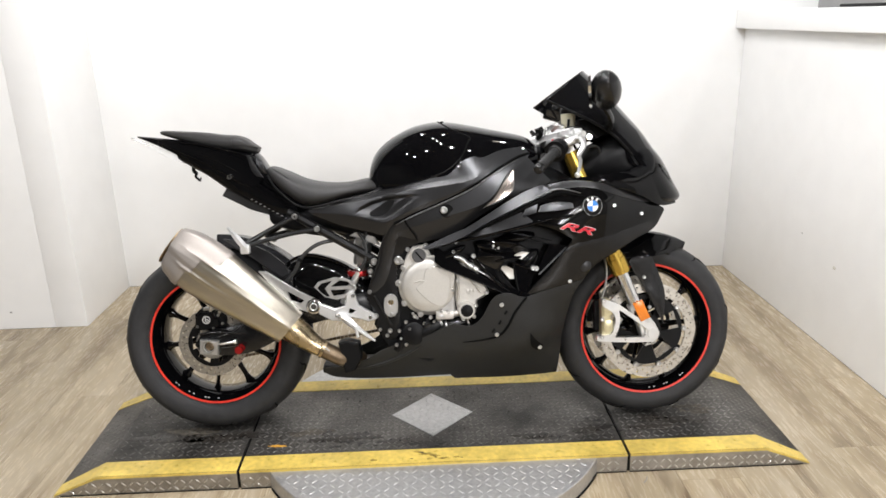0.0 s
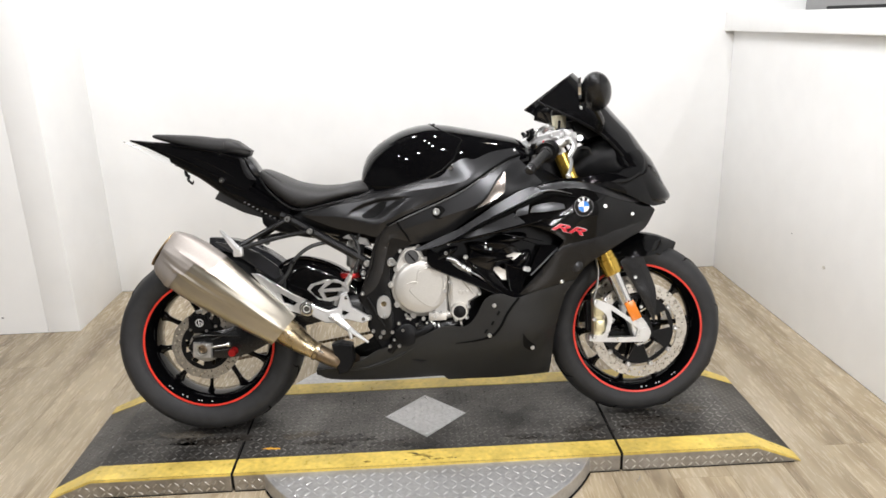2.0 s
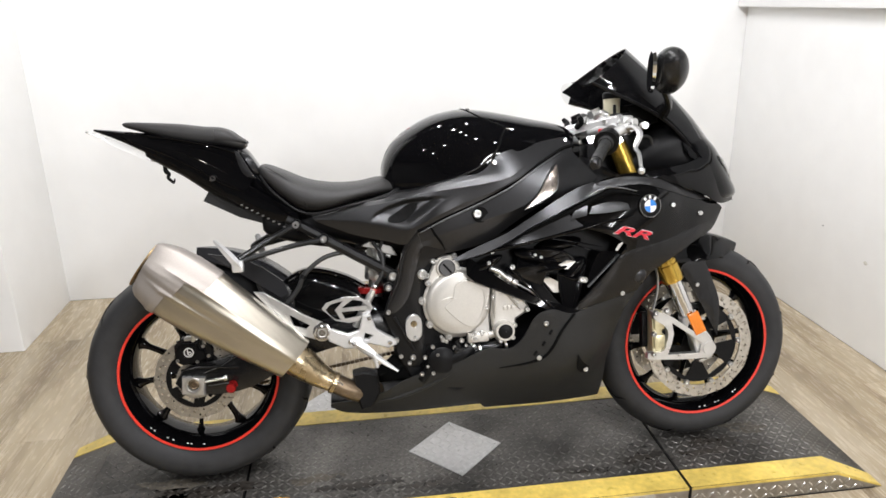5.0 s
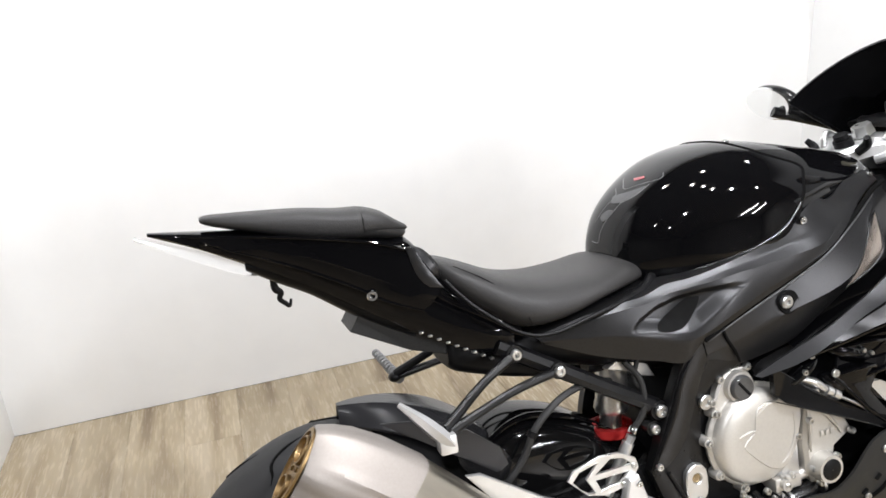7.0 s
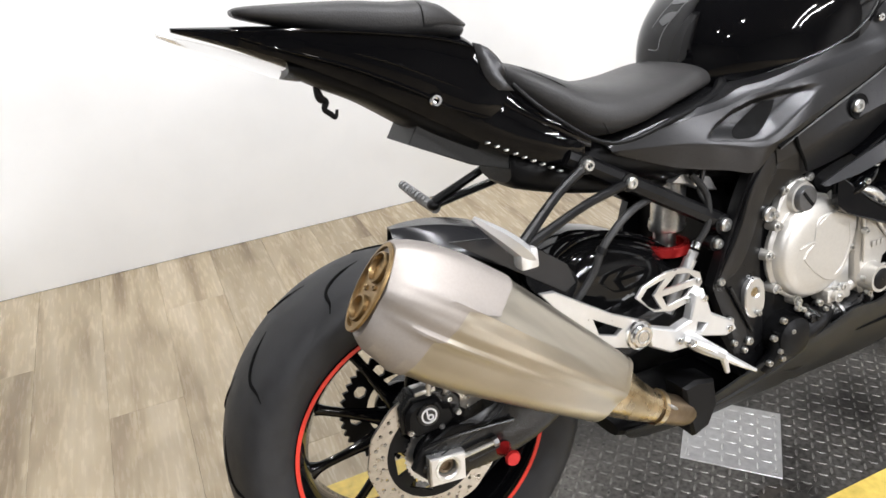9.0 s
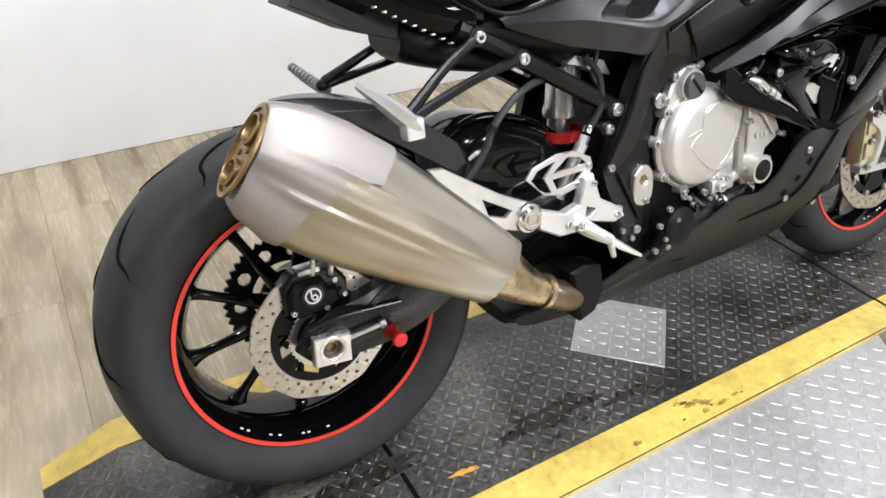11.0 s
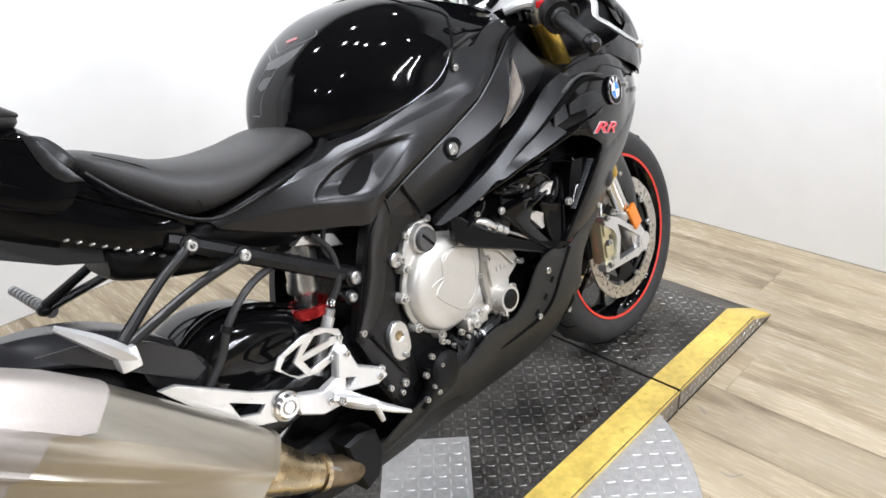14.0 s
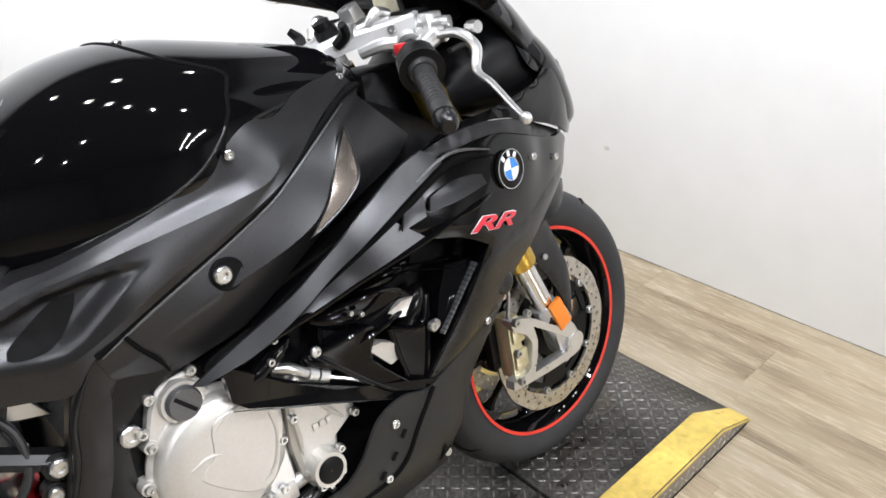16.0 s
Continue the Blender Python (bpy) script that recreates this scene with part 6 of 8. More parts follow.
# dark innards that close the view through the bodywork
obj("airbox", *body([(0.3, 0.73, 0.69, 0.085, 3, 1), (0.36, 0.755, 0.665, 0.1, 3, 1), (0.5, 0.79, 0.63, 0.12, 3, 1), (0.62, 0.8, 0.6, 0.13, 3, 1), (0.8, 0.84, 0.58, 0.14, 3, 1), (0.95, 0.87, 0.6, 0.145, 3, 1), (1.08, 0.86, 0.62, 0.14, 3, 1), (1.2, 0.8, 0.64, 0.15, 3, 1), (1.32, 0.76, 0.64, 0.13, 3, 1)], 28), plastic_black, bike, "matt black airbox and inner ducting")

# ---- side panels under the tank ----
spw = spline([(0.335, 0.73, 0.118), (0.44, 0.755, 0.142), (0.57, 0.77, 0.158), (0.6, 0.787, 0.166), (0.72, 0.82, 0.182), (0.79, 0.85, 0.182), (0.81, 0.89, 0.176), (0.92, 0.9, 0.158), (1.03, 0.893, 0.138), (1.045, 0.865, 0.152),
              (0.89, 0.815, 0.196), (0.72, 0.735, 0.196), (0.6, 0.68, 0.187), (0.57, 0.652, 0.179), (0.38, 0.702, 0.132), (0.65, 0.745, 0.191), (0.5, 0.71, 0.16), (0.46, 0.68, 0.152), (0.806, 0.853, 0.186)], -0.008)

SP_TOP = [(0.335, 0.732, -0.002), (0.443, 0.76, -0.002), (0.52, 0.77, -0.002), (0.56, 0.783, -0.002), (0.6, 0.788, -0.002), (0.655, 0.801, -0.002), (0.72, 0.818, -0.002), (0.776, 0.841, -0.002), (0.815, 0.871, -0.002), (0.84, 0.893, -0.002), (0.884, 0.878, -0.002), (0.945, 0.9, -0.002), (1.02, 0.91, -0.002)]
SP_RIDGE = [(0.337, 0.7295, 0), (0.443, 0.754, 0.001), (0.52, 0.763, 0.002), (0.565, 0.775, 0.002), (0.605, 0.781, 0.002), (0.66, 0.793, 0.001), (0.725, 0.806, 0), (0.785, 0.8175, -0.001), (0.83, 0.832, 0), (0.86, 0.852, 0), (0.895, 0.863, 0), (0.95, 0.88, 0), (1.026, 0.902, 0)]
SP_VALLEY = [(0.338, 0.728, 0), (0.443, 0.75, 0.003), (0.52, 0.759, 0.005), (0.567, 0.77, 0.006), (0.61, 0.777, 0.0065), (0.67, 0.786, 0.0065), (0.74, 0.7935, 0.0065), (0.8, 0.8015, 0.006), (0.85, 0.812, 0.004), (0.88, 0.832, 0.0025), (0.91, 0.85, 0.001), (0.957, 0.874, 0.001), (1.029, 0.898, 0)]
SP_LOW = [(0.341, 0.723, 0), (0.443, 0.717, 0.004), (0.495, 0.7075, 0.005), (0.535, 0.6975, 0.005), (0.57, 0.689, 0.005), (0.6, 0.696, 0.005), (0.66, 0.724, 0.004), (0.73, 0.752, 0.003), (0.8, 0.776, 0.002), (0.86, 0.802, 0.002), (0.91, 0.832, 0.001), (0.96, 0.862, 0.001), (1.032, 0.894, 0)]
SP_EDGE = [(0.345, 0.718, -0.004), (0.43, 0.684, -0.007), (0.48, 0.67, -0.009), (0.53, 0.659, -0.009), (0.574, 0.65, -0.009), (0.606, 0.684, -0.004), (0.664, 0.714, -0.002), (0.735, 0.742, -0.002), (0.8, 0.769, -0.002), (0.86, 0.799, -0.002), (0.905, 0.826, -0.002), (0.955, 0.857, -0.002), (1.035, 0.89, -0.002)]
SP_LIP = [(x, z + (0.004 if x < 0.78 else 0.001), -0.034) for x, z, _ in SP_TOP]
# the leaf-shaped scoop round the intake: its upper and its lower edge
SCOOP_UP = ((0.482, 0.714), (0.4853, 0.721), (0.5017, 0.7374), (0.5353, 0.7549), (0.5776, 0.767), (0.6182, 0.7735), (0.661, 0.7745), (0.708, 0.7695))
SCOOP_LOW = ((0.482, 0.714), (0.5, 0.7095), (0.53, 0.7045), (0.56, 0.6985), (0.58, 0.6985), (0.6, 0.707), (0.64, 0.735), (0.67, 0.755), (0.708, 0.7695))


def scoop(x, z):
    if not 0.482 < x < 0.708:
        return 0.0
    up, low = np.interp(x, *zip(*SCOOP_UP)) - z, z - np.interp(x, *zip(*SCOOP_LOW))
    if up <= 0 or low <= 0:
        return 0.0
    ease = lambda d, w: min(1.0, d / w) ** 2 * (3 - 2 * min(1.0, d / w))
    return 0.013 * ease(up, 0.014) * ease(low, 0.03)


for s in (-1, 1):
    v, f, net = loft([SP_LIP, SP_TOP, SP_RIDGE, SP_VALLEY, SP_LOW, SP_EDGE], spw, s, 20, (3, 4, 4, 30, 6), dent=scoop)
    pan = obj("side_panel", v, f, satin_grey, bike, "satin dark grey side panel under the tank", sharp=24)
    # the dark intake in the hollow between the two creases
    nodes = np.array([q for row in net for q in row])

    def panel_off(x, z):
        d = np.hypot(nodes[:, 0] - x, nodes[:, 1] - z)
        near = np.argsort(d)[:4]
        return float((nodes[near, 2] / (d[near] + 1e-5)).sum() / (1 / (d[near] + 1e-5)).sum())

    flat, hf = fill(outline([(0.611, 0.757, 0), (0.604, 0.7405), (0.585, 0.719), (0.565, 0.7085), (0.541, 0.7085), (0.53, 0.7135), (0.533, 0.7205), (0.559, 0.737), (0.579, 0.75), (0.592, 0.7572, 0)], 0.006), (), 0.005)
    hv = [(x, s * (spw(x, z) + panel_off(x, z) + 0.0012), z) for x, z in flat]
    obj("intake", hv, hf, dark_gap, pan, "dark air intake opening")
    obj("panel_bolt", *bolt((0.812, s * (spw(0.812, 0.853) + 0.0035), 0.853), 0.0068, 0.005, (0, s, 0)), chrome, pan)
    obj("panel_bolt", *bolt((1.018, s * (spw(1.018, 0.902) + 0.0005), 0.902), 0.005, 0.005, (0, s, 0)), chrome, pan)

# ---- upper side fairing with the shoulder bolt ----
ufw = spline([(0.6, 0.677, 0.184), (0.72, 0.728, 0.19), (0.89, 0.808, 0.192), (1.04, 0.87, 0.155), (1.09, 0.8, 0.175), (0.92, 0.74, 0.2), (0.84, 0.685, 0.196), (0.72, 0.63, 0.182), (0.766, 0.719, 0.19), (0.65, 0.61, 0.17), (1.0, 0.8, 0.186), (0.62, 0.62, 0.165)], -0.011)
SH_TOP = [(0.606, 0.68, -0.001), (0.664, 0.708, -0.001), (0.739, 0.738, -0.001), (0.79, 0.759, -0.001), (0.85, 0.787, -0.001), (0.896, 0.816, -0.001), (0.952, 0.849, -0.001), (0.997, 0.873, -0.001), (1.035, 0.884, -0.001)]
SH_FOLD = [(0.613, 0.655, 0.003), (0.672, 0.672, 0.004), (0.745, 0.695, 0.006), (0.8, 0.71, 0.008), (0.86, 0.728, 0.01), (0.905, 0.752, 0.01), (0.942, 0.798, 0.007), (0.972, 0.84, 0.004), (1.03, 0.874, 0)]
SH_LOW = [(0.622, 0.636, -0.003), (0.66, 0.62, -0.006), (0.72, 0.627, -0.01), (0.79, 0.645, -0.012), (0.86, 0.69, -0.012), (0.92, 0.725, -0.012), (0.98, 0.748, -0.012), (1.06, 0.775, -0.012), (1.1, 0.8, -0.012)]
ufr = lambda x, z: ufw(x, z) + 0.003
faw = spline([(0.72, 0.62, 0.186), (0.8, 0.65, 0.198), (0.92, 0.7, 0.216), (1.02, 0.75, 0.218), (1.12, 0.78, 0.22), (1.21, 0.722, 0.231), (1.22, 0.797, 0.215), (1.452, 0.695, 0.137), (1.415, 0.641, 0.152), (1.362, 0.61, 0.171), (1.29, 0.571, 0.189), (1.228, 0.535, 0.194), (1.17, 0.46, 0.187),
              (1.03, 0.542, 0.22), (1.094, 0.665, 0.242), (1.14, 0.52, 0.212), (1.22, 0.654, 0.223), (1.03, 0.45, 0.21), (1.33, 0.72, 0.19), (1.32, 0.77, 0.19), (0.92, 0.66, 0.205), (1.31, 0.65, 0.196), (1.281, 0.72, 0.216), (1.377, 0.69, 0.176)])
FAIR = [(0.715, 0.605, 0), (0.79, 0.646), (0.86, 0.682), (0.92, 0.712), (1.02, 0.752), (1.06, 0.776), (1.1, 0.79), (1.16, 0.795), (1.222, 0.79), (1.328, 0.757), (1.442, 0.715), (1.466, 0.696, 0), (1.428, 0.641), (1.362, 0.61), (1.29, 0.571), (1.228, 0.535), (1.192, 0.492, 0), (1.13, 0.478), (1.069, 0.464), (1.0, 0.447, 0),
        (1.032, 0.482), (1.087, 0.54), (1.128, 0.592), (1.15, 0.622, 0), (1.086, 0.658), (1.008, 0.673), (0.933, 0.664), (0.86, 0.644), (0.79, 0.62)]
for s in (-1, 1):
    v, f, net = loft([SH_TOP, SH_FOLD, SH_LOW], ufw, s, 10, 8, 0.006)
    up = obj("shoulder_fairing", v, f, satin_grey, bike, "satin dark grey shoulder fairing panel", sharp=24)
    on = lambda pts, d, w=ufr: [(x, s * (w(x, z) + d), z) for x, z in pts]
    # flat dark disc: the shade in the bolt's dimple, painted instead of dented
    obj("bolt_recess", *lathe([(0.0005, s * 0.001), (0.0185, s * 0.001), (0.0198, s * 0.0018), (0.021, s * 0.0005)], (0.7705, s * (ufr(0.7705, 0.719) + 0.0025), 0.719), 32), dark_gap, up)
    obj("shoulder_bolt", *bolt((0.762, s * (ufr(0.762, 0.7215) + 0.005), 0.7215), 0.0112, 0.008, (0, s, 0), 20), bolt_steel, up)
    obj("inner_panel", *shell([(0.982, 0.84, 0), (0.976, 0.777), (0.946, 0.754), (0.886, 0.725, 0), (0.94, 0.79)], ufr, 0.001, side=s, lift=0.0035, ease=0.001, grid=0.012), inlay_metal, up, "polished grey inlay triangle")
    obj("inner_edge", *tube(on([(0.884, 0.724), (0.918, 0.758), (0.942, 0.795), (0.962, 0.825), (0.982, 0.842)], 0.003), [0.0008, 0.0018, 0.0022, 0.0018, 0.0008], 6), satin_black, up)
    obj("inner_edge", *tube(on([(0.884, 0.724), (0.916, 0.737), (0.947, 0.752), (0.977, 0.776), (0.983, 0.81), (0.984, 0.842)], 0.003), [0.0008, 0.0018, 0.002, 0.002, 0.0015, 0.0008], 6), satin_grey, up)
    obj("frame_slot", *tube(on([(0.64, 0.694), (0.65, 0.675), (0.668, 0.648), (0.676, 0.63)], 0.001), [0.0028, 0.0032, 0.0026, 0.0016], 8), groove_dark, up)
    obj("panel_joint", *tube([(x, s * (ufr(x, z) - 0.001), z) for x, z in ((0.606, 0.684), (0.664, 0.7115), (0.739, 0.742), (0.79, 0.763), (0.85, 0.791), (0.896, 0.82), (0.952, 0.853), (0.997, 0.877), (1.035, 0.888))], 0.0042, 8), groove_dark, up)
    # lighter grey bead: the highlight on the panel's top edge, put into colour
    obj("joint_edge", *tube(on([(0.612, 0.6795), (0.664, 0.705), (0.739, 0.735), (0.79, 0.756), (0.85, 0.784), (0.896, 0.813), (0.952, 0.846), (0.997, 0.87)], -0.0008), [0.0008, 0.0024, 0.0024, 0.0024, 0.0024, 0.0024, 0.002, 0.0008], 8), edge_grey, up)
    fair = obj("side_fairing", *shell(FAIR, faw, 0.006, side=s), gloss_fairing, bike, "gloss black side fairing")
    on = lambda pts, d: [(x, s * (faw(x, z) + d), z) for x, z in pts]
    obj("top_band", *shell([(1.03, 0.77, 0), (1.08, 0.79), (1.16, 0.8), (1.24, 0.79), (1.31, 0.768), (1.42, 0.724, 0), (1.36, 0.73), (1.28, 0.755), (1.2, 0.778), (1.12, 0.776), (1.07, 0.766)], faw, 0.003, side=s, lift=0.005), satin_grey, fair, "satin grey upper fairing band")
    v, f, net = loft([[(0.69, 0.606, 0.004), (0.772, 0.643, 0.006), (0.832, 0.668, 0.006), (0.885, 0.7, 0.005), (0.948, 0.739, 0.003), (1.02, 0.776, 0.001), (1.065, 0.79, 0.002)],
                      [(0.7, 0.602, 0.008), (0.765, 0.618, 0.018), (0.83, 0.646, 0.02), (0.888, 0.68, 0.02), (0.953, 0.712, 0.019), (1.02, 0.742, 0.016), (1.089, 0.768, 0.008)],
                      [(0.702, 0.6, 0.0), (0.768, 0.613, 0.002), (0.834, 0.641, 0.002), (0.892, 0.675, 0.002), (0.957, 0.707, 0.002), (1.024, 0.738, 0.002), (1.09, 0.764, 0.002)]], faw, s, 8, 4, 0.004)
    obj("rear_fin", v, f, satin_grey, fair, "satin grey fin", sharp=20)
    v, f, net = loft([[(0.8, 0.628, 0.001), (0.85, 0.652, 0.001), (0.9, 0.678, 0.001), (0.953, 0.703, 0.001), (0.988, 0.718, 0.001)],
                      [(0.79, 0.622, 0.006), (0.862, 0.64, 0.014), (0.91, 0.65, 0.015), (0.96, 0.662, 0.014), (1.03, 0.68, 0.008)]], faw, s, 8, 5, 0.006)
    obj("lower_fin", v, f, satin_grey, fair, "satin grey fin", sharp=20)
    for pts in ([(0.998, 0.698, 0), (1.008, 0.719, 0), (1.045, 0.733, 0), (1.038, 0.706, 0)], [(1.046, 0.71, 0), (1.054, 0.727), (1.105, 0.738), (1.15, 0.732), (1.153, 0.718, 0), (1.093, 0.711)]):
        obj("louvre", *shell(pts, lambda x, z: faw(x, z) + 0.2 * (0.735 - z), 0.004, side=s, lift=0.006, ease=0.001, grid=0.01), satin_grey, fair, "satin grey louvre")
    ribbon = [(0.835, 0.66), (0.923, 0.7), (0.997, 0.734), (1.073, 0.768), (1.118, 0.775), (1.175, 0.762)]
    obj("band_edge", *tube(on(ribbon, 0.009), [0.0008, 0.0026, 0.003, 0.003, 0.0028, 0.001], 8), edge_grey, fair, "light grey edge of the fairing band")
    obj("band_slit", *tube(on([(x + 0.012, z - 0.012) for x, z in ribbon], 0.0035), [0.001, 0.004, 0.006, 0.0065, 0.006, 0.001], 8), groove_dark, fair)
    obj("fin_edge", *tube(on([(0.75, 0.609), (0.791, 0.624), (0.862, 0.637), (0.939, 0.653), (1.03, 0.674), (1.09, 0.69)], 0.008), [0.002, 0.005, 0.006, 0.006, 0.005, 0.001], 10), gloss_black, fair)
    obj("fairing_crease", *tube(on([(1.03, 0.68), (1.12, 0.69), (1.17, 0.7)], -0.001), [0.001, 0.005, 0.001], 8), gloss_black, fair)
    obj("lower_flank", *shell([(1.005, 0.45, 0), (1.035, 0.482), (1.09, 0.54), (1.13, 0.592), (1.165, 0.61), (1.2, 0.616), (1.28, 0.632), (1.38, 0.66), (1.443, 0.668, 0), (1.425, 0.644), (1.36, 0.613), (1.288, 0.574), (1.226, 0.538), (1.19, 0.494, 0), (1.13, 0.48), (1.069, 0.466)], faw, 0.003, side=s, lift=0.0025), satin_black, fair, "satin black lower fairing flank")
    for p in ((1.281, 0.72), (1.377, 0.69)):
        obj("fairing_screw", *bolt((p[0], s * (faw(*p) + 0.001 + 0.002), p[1]), 0.006, 0.004, (0, s, 0)), bolt_steel, fair)
    obj("fairing_screw", *bolt((1.03, s * 0.212, 0.536), 0.0085, 0.008, (0, s, 0)), bolt_steel, fair)
    obj("air_duct_cap", *lathe([(0.0005, s * 0.004), (0.014, s * 0.004), (0.019, s * 0.001), (0.02, 0)], (1.192, s * (faw(1.192, 0.535) + 0.002), 0.536), 24), satin_grey, fair, "oval grey duct plug")
    obj("fairing_screw", *bolt((1.145, s * (faw(1.145, 0.484) + 0.003), 0.489), 0.006, 0.004, (0, s, 0)), bolt_steel, fair)

# badge and model letters on the near side, mirrored on the far side
for s in (-1, 1):
    by = faw(1.21, 0.722) + 0.0055
    tilt = math.atan((faw(1.21, 0.75) - faw(1.21, 0.69)) / 0.06)
    yaw = math.atan((faw(1.24, 0.722) - faw(1.18, 0.722)) / 0.06)
    M = Matrix.Translation((1.21, s * by, 0.722)) @ Matrix.Rotation(s * yaw, 4, "Z") @ Matrix.Rotation(-s * tilt, 4, "X")
    bd = obj("round_badge", *turn(lathe([(0.0005, s * 0.001), (0.0285, s * 0.001), (0.03, 0.0), (0.03, -s * 0.004)], (0, 0, 0), 48), M), plastic_black, bike, "round badge with blue and white quarters and a black ring")
    for k in range(4):
        fan = [(0, 0)] + [(0.0165 * math.cos(a), 0.0165 * math.sin(a)) for a in np.linspace(k * math.pi / 2, (k + 1) * math.pi / 2, 9)]
        obj("badge_quarter", *turn(slab(fan, s * 0.0012, s * 0.0018), M), badge_white if k % 2 else badge_blue, bd)
    obj("badge_ring", *turn(join(lathe([(0.0165, s * 0.0012), (0.0168, s * 0.0024), (0.0178, s * 0.0024), (0.018, s * 0.0012)], (0, 0, 0), 48), lathe([(0.0285, s * 0.001), (0.0288, s * 0.0022), (0.0298, s * 0.0022), (0.0302, -s * 0.001)], (0, 0, 0), 48)), M), chrome, bd)
    obj("badge_bars", *turn(join(*[turn(block(-0.003, 0.003, min(s * 0.001, s * 0.0017), max(s * 0.001, s * 0.0017), -0.004, 0.004, 0.0002), Matrix.Rotation(a, 4, "Y") @ Matrix.Translation((0, 0, 0.0232))) for a in (-0.65, 0, 0.65)]), M), badge_white, bd)

cu = bpy.data.curves.new("model_letters", "FONT")
cu.body, cu.size, cu.extrude, cu.shear, cu.space_character = "RR", 0.052, 0.0004, 0.45, 0.95
cu.bevel_depth, cu.offset = 0.0006, 0.0005
tmp = bpy.data.objects.new("letters_tmp", cu)
scene.collection.objects.link(tmp)
bpy.context.view_layer.update()
me = bpy.data.meshes.new_from_object(tmp)
bpy.data.objects.remove(tmp)
lx = [v.co.x for v in me.vertices]


def lay_letters(mat, off, grow, name, parent):
    m2 = me.copy()
    wide = max(lx) - min(lx)
    for v in m2.vertices:
        u, w = (v.co.x - min(lx)) / wide, v.co.y
        cxx = 0.5
        x = 1.108 + 0.112 * (0.5 + (u - cxx) * grow)
        z = 0.658 + (0.018 + (w - 0.018) * (1 + (grow - 1) * 2.2)) * 0.6 - 0.028 * u
        v.co = (x, -(faw(x, z) + off + max(v.co.z, 0)), z)
    m2.materials.clear()
    m2.materials.append(mat)
    ob = new(name, m2)
    ob.parent = parent
    return ob


near_fair = [o for o in bike.children if o.name.startswith("side_fairing")][0]
decal = lay_letters(decal_white, 0.0012, 1.04, "model_letters", near_fair)
decal["label"] = "RR letters in red with a pale outline"
lay_letters(decal_red, 0.0026, 1.0, "letter_faces", decal)

# inside of the side vent: folded dark panels, radiator edge, castings and hose
def folded(points, thick=0.006):
    """A folded plate from corner points (x, half width, z), on the near side."""
    n = len(points)
    front = [(x, -w, z) for x, w, z in points]
    back = [(x, -w + thick, z) for x, w, z in points]
    cen = tuple(np.mean(front, 0))
    return front + back + [cen], [(i, (i + 1) % n, 2 * n) for i in range(n)] + [(i, (i + 1) % n, n + (i + 1) % n, n + i) for i in range(n)] + [tuple(range(n, 2 * n))]


vent = obj("vent_duct", *shell([(0.72, 0.6), (0.85, 0.64), (1.0, 0.685), (1.16, 0.65), (1.12, 0.56), (1.04, 0.45), (0.95, 0.43), (0.83, 0.52)], lambda x, z: 0.15, 0.01), plastic_black, bike, "dark ducting inside the fairing vent")
for pts in (((0.875, 0.178, 0.612), (0.93, 0.196, 0.618), (0.99, 0.19, 0.607), (1.02, 0.182, 0.575), (0.948, 0.2, 0.564), (0.868, 0.186, 0.558)),
            ((0.848, 0.192, 0.571), (0.9, 0.203, 0.577), (0.942, 0.196, 0.568), (0.93, 0.19, 0.522), (0.985, 0.2, 0.452), (0.935, 0.204, 0.478)),
            ((0.972, 0.19, 0.552), (1.022, 0.196, 0.535), (1.05, 0.186, 0.575), (1.028, 0.196, 0.5), (1.006, 0.2, 0.448), (0.985, 0.194, 0.462))):
    duct = obj("duct_panel", *folded(pts), gloss_black, vent, "folded gloss black duct panel")
    obj("rolled_edge", *tube([(x, -w, z) for x, w, z in pts + pts[:1]], 0.0042, 10, 4), gloss_black, duct)
for cx, cy, cz, rx, ry, rz, lean in ((0.905, -0.172, 0.598, 0.052, 0.022, 0.02, 20), (0.985, -0.171, 0.628, 0.06, 0.022, 0.018, -8), (0.862, -0.177, 0.552, 0.034, 0.02, 0.016, 35), (1.02, -0.175, 0.556, 0.046, 0.02, 0.02, -48), (0.79, -0.181, 0.59, 0.04, 0.016, 0.012, -28)):
    obj("duct_bulge", *turn(ball((0, 0, 0), (rx, ry, rz), 28, 16), Matrix.Translation((cx, cy, cz)) @ Matrix.Rotation(radians(lean), 4, "Y")), gloss_black, vent)
for a, b, c, r in (((0.89, 0.645), (0.96, 0.647), (1.09, 0.618), 0.006), ((0.905, 0.628), (1.0, 0.629), (1.09, 0.602), 0.004), ((0.88, 0.6), (0.93, 0.59), (0.99, 0.598), 0.004)):
    obj("duct_lip", *tube([(a[0], -0.19, a[1]), (b[0], -0.2, b[1]), (c[0], -0.205, c[1])], [0.001, r, 0.0015], 8, 6, 0.5), gloss_black, vent)
obj("casting", *folded(((0.928, 0.19, 0.54), (0.95, 0.196, 0.542), (0.972, 0.194, 0.53), (0.98, 0.188, 0.5), (0.958, 0.196, 0.502)), 0.02), cast_silver, vent, "pale casting inside the vent")
obj("casting", *folded(((0.962, 0.188, 0.57), (1.0, 0.194, 0.585), (1.022, 0.19, 0.581), (0.998, 0.196, 0.562)), 0.02), cast_silver, vent)
rad = obj("radiator", *folded(((1.138, 0.204, 0.602), (1.108, 0.206, 0.566), (1.068, 0.207, 0.537), (1.045, 0.206, 0.512), (1.05, 0.202, 0.535), (1.066, 0.198, 0.57), (1.086, 0.196, 0.606)), 0.03), gloss_black, vent, "dark radiator side tank")
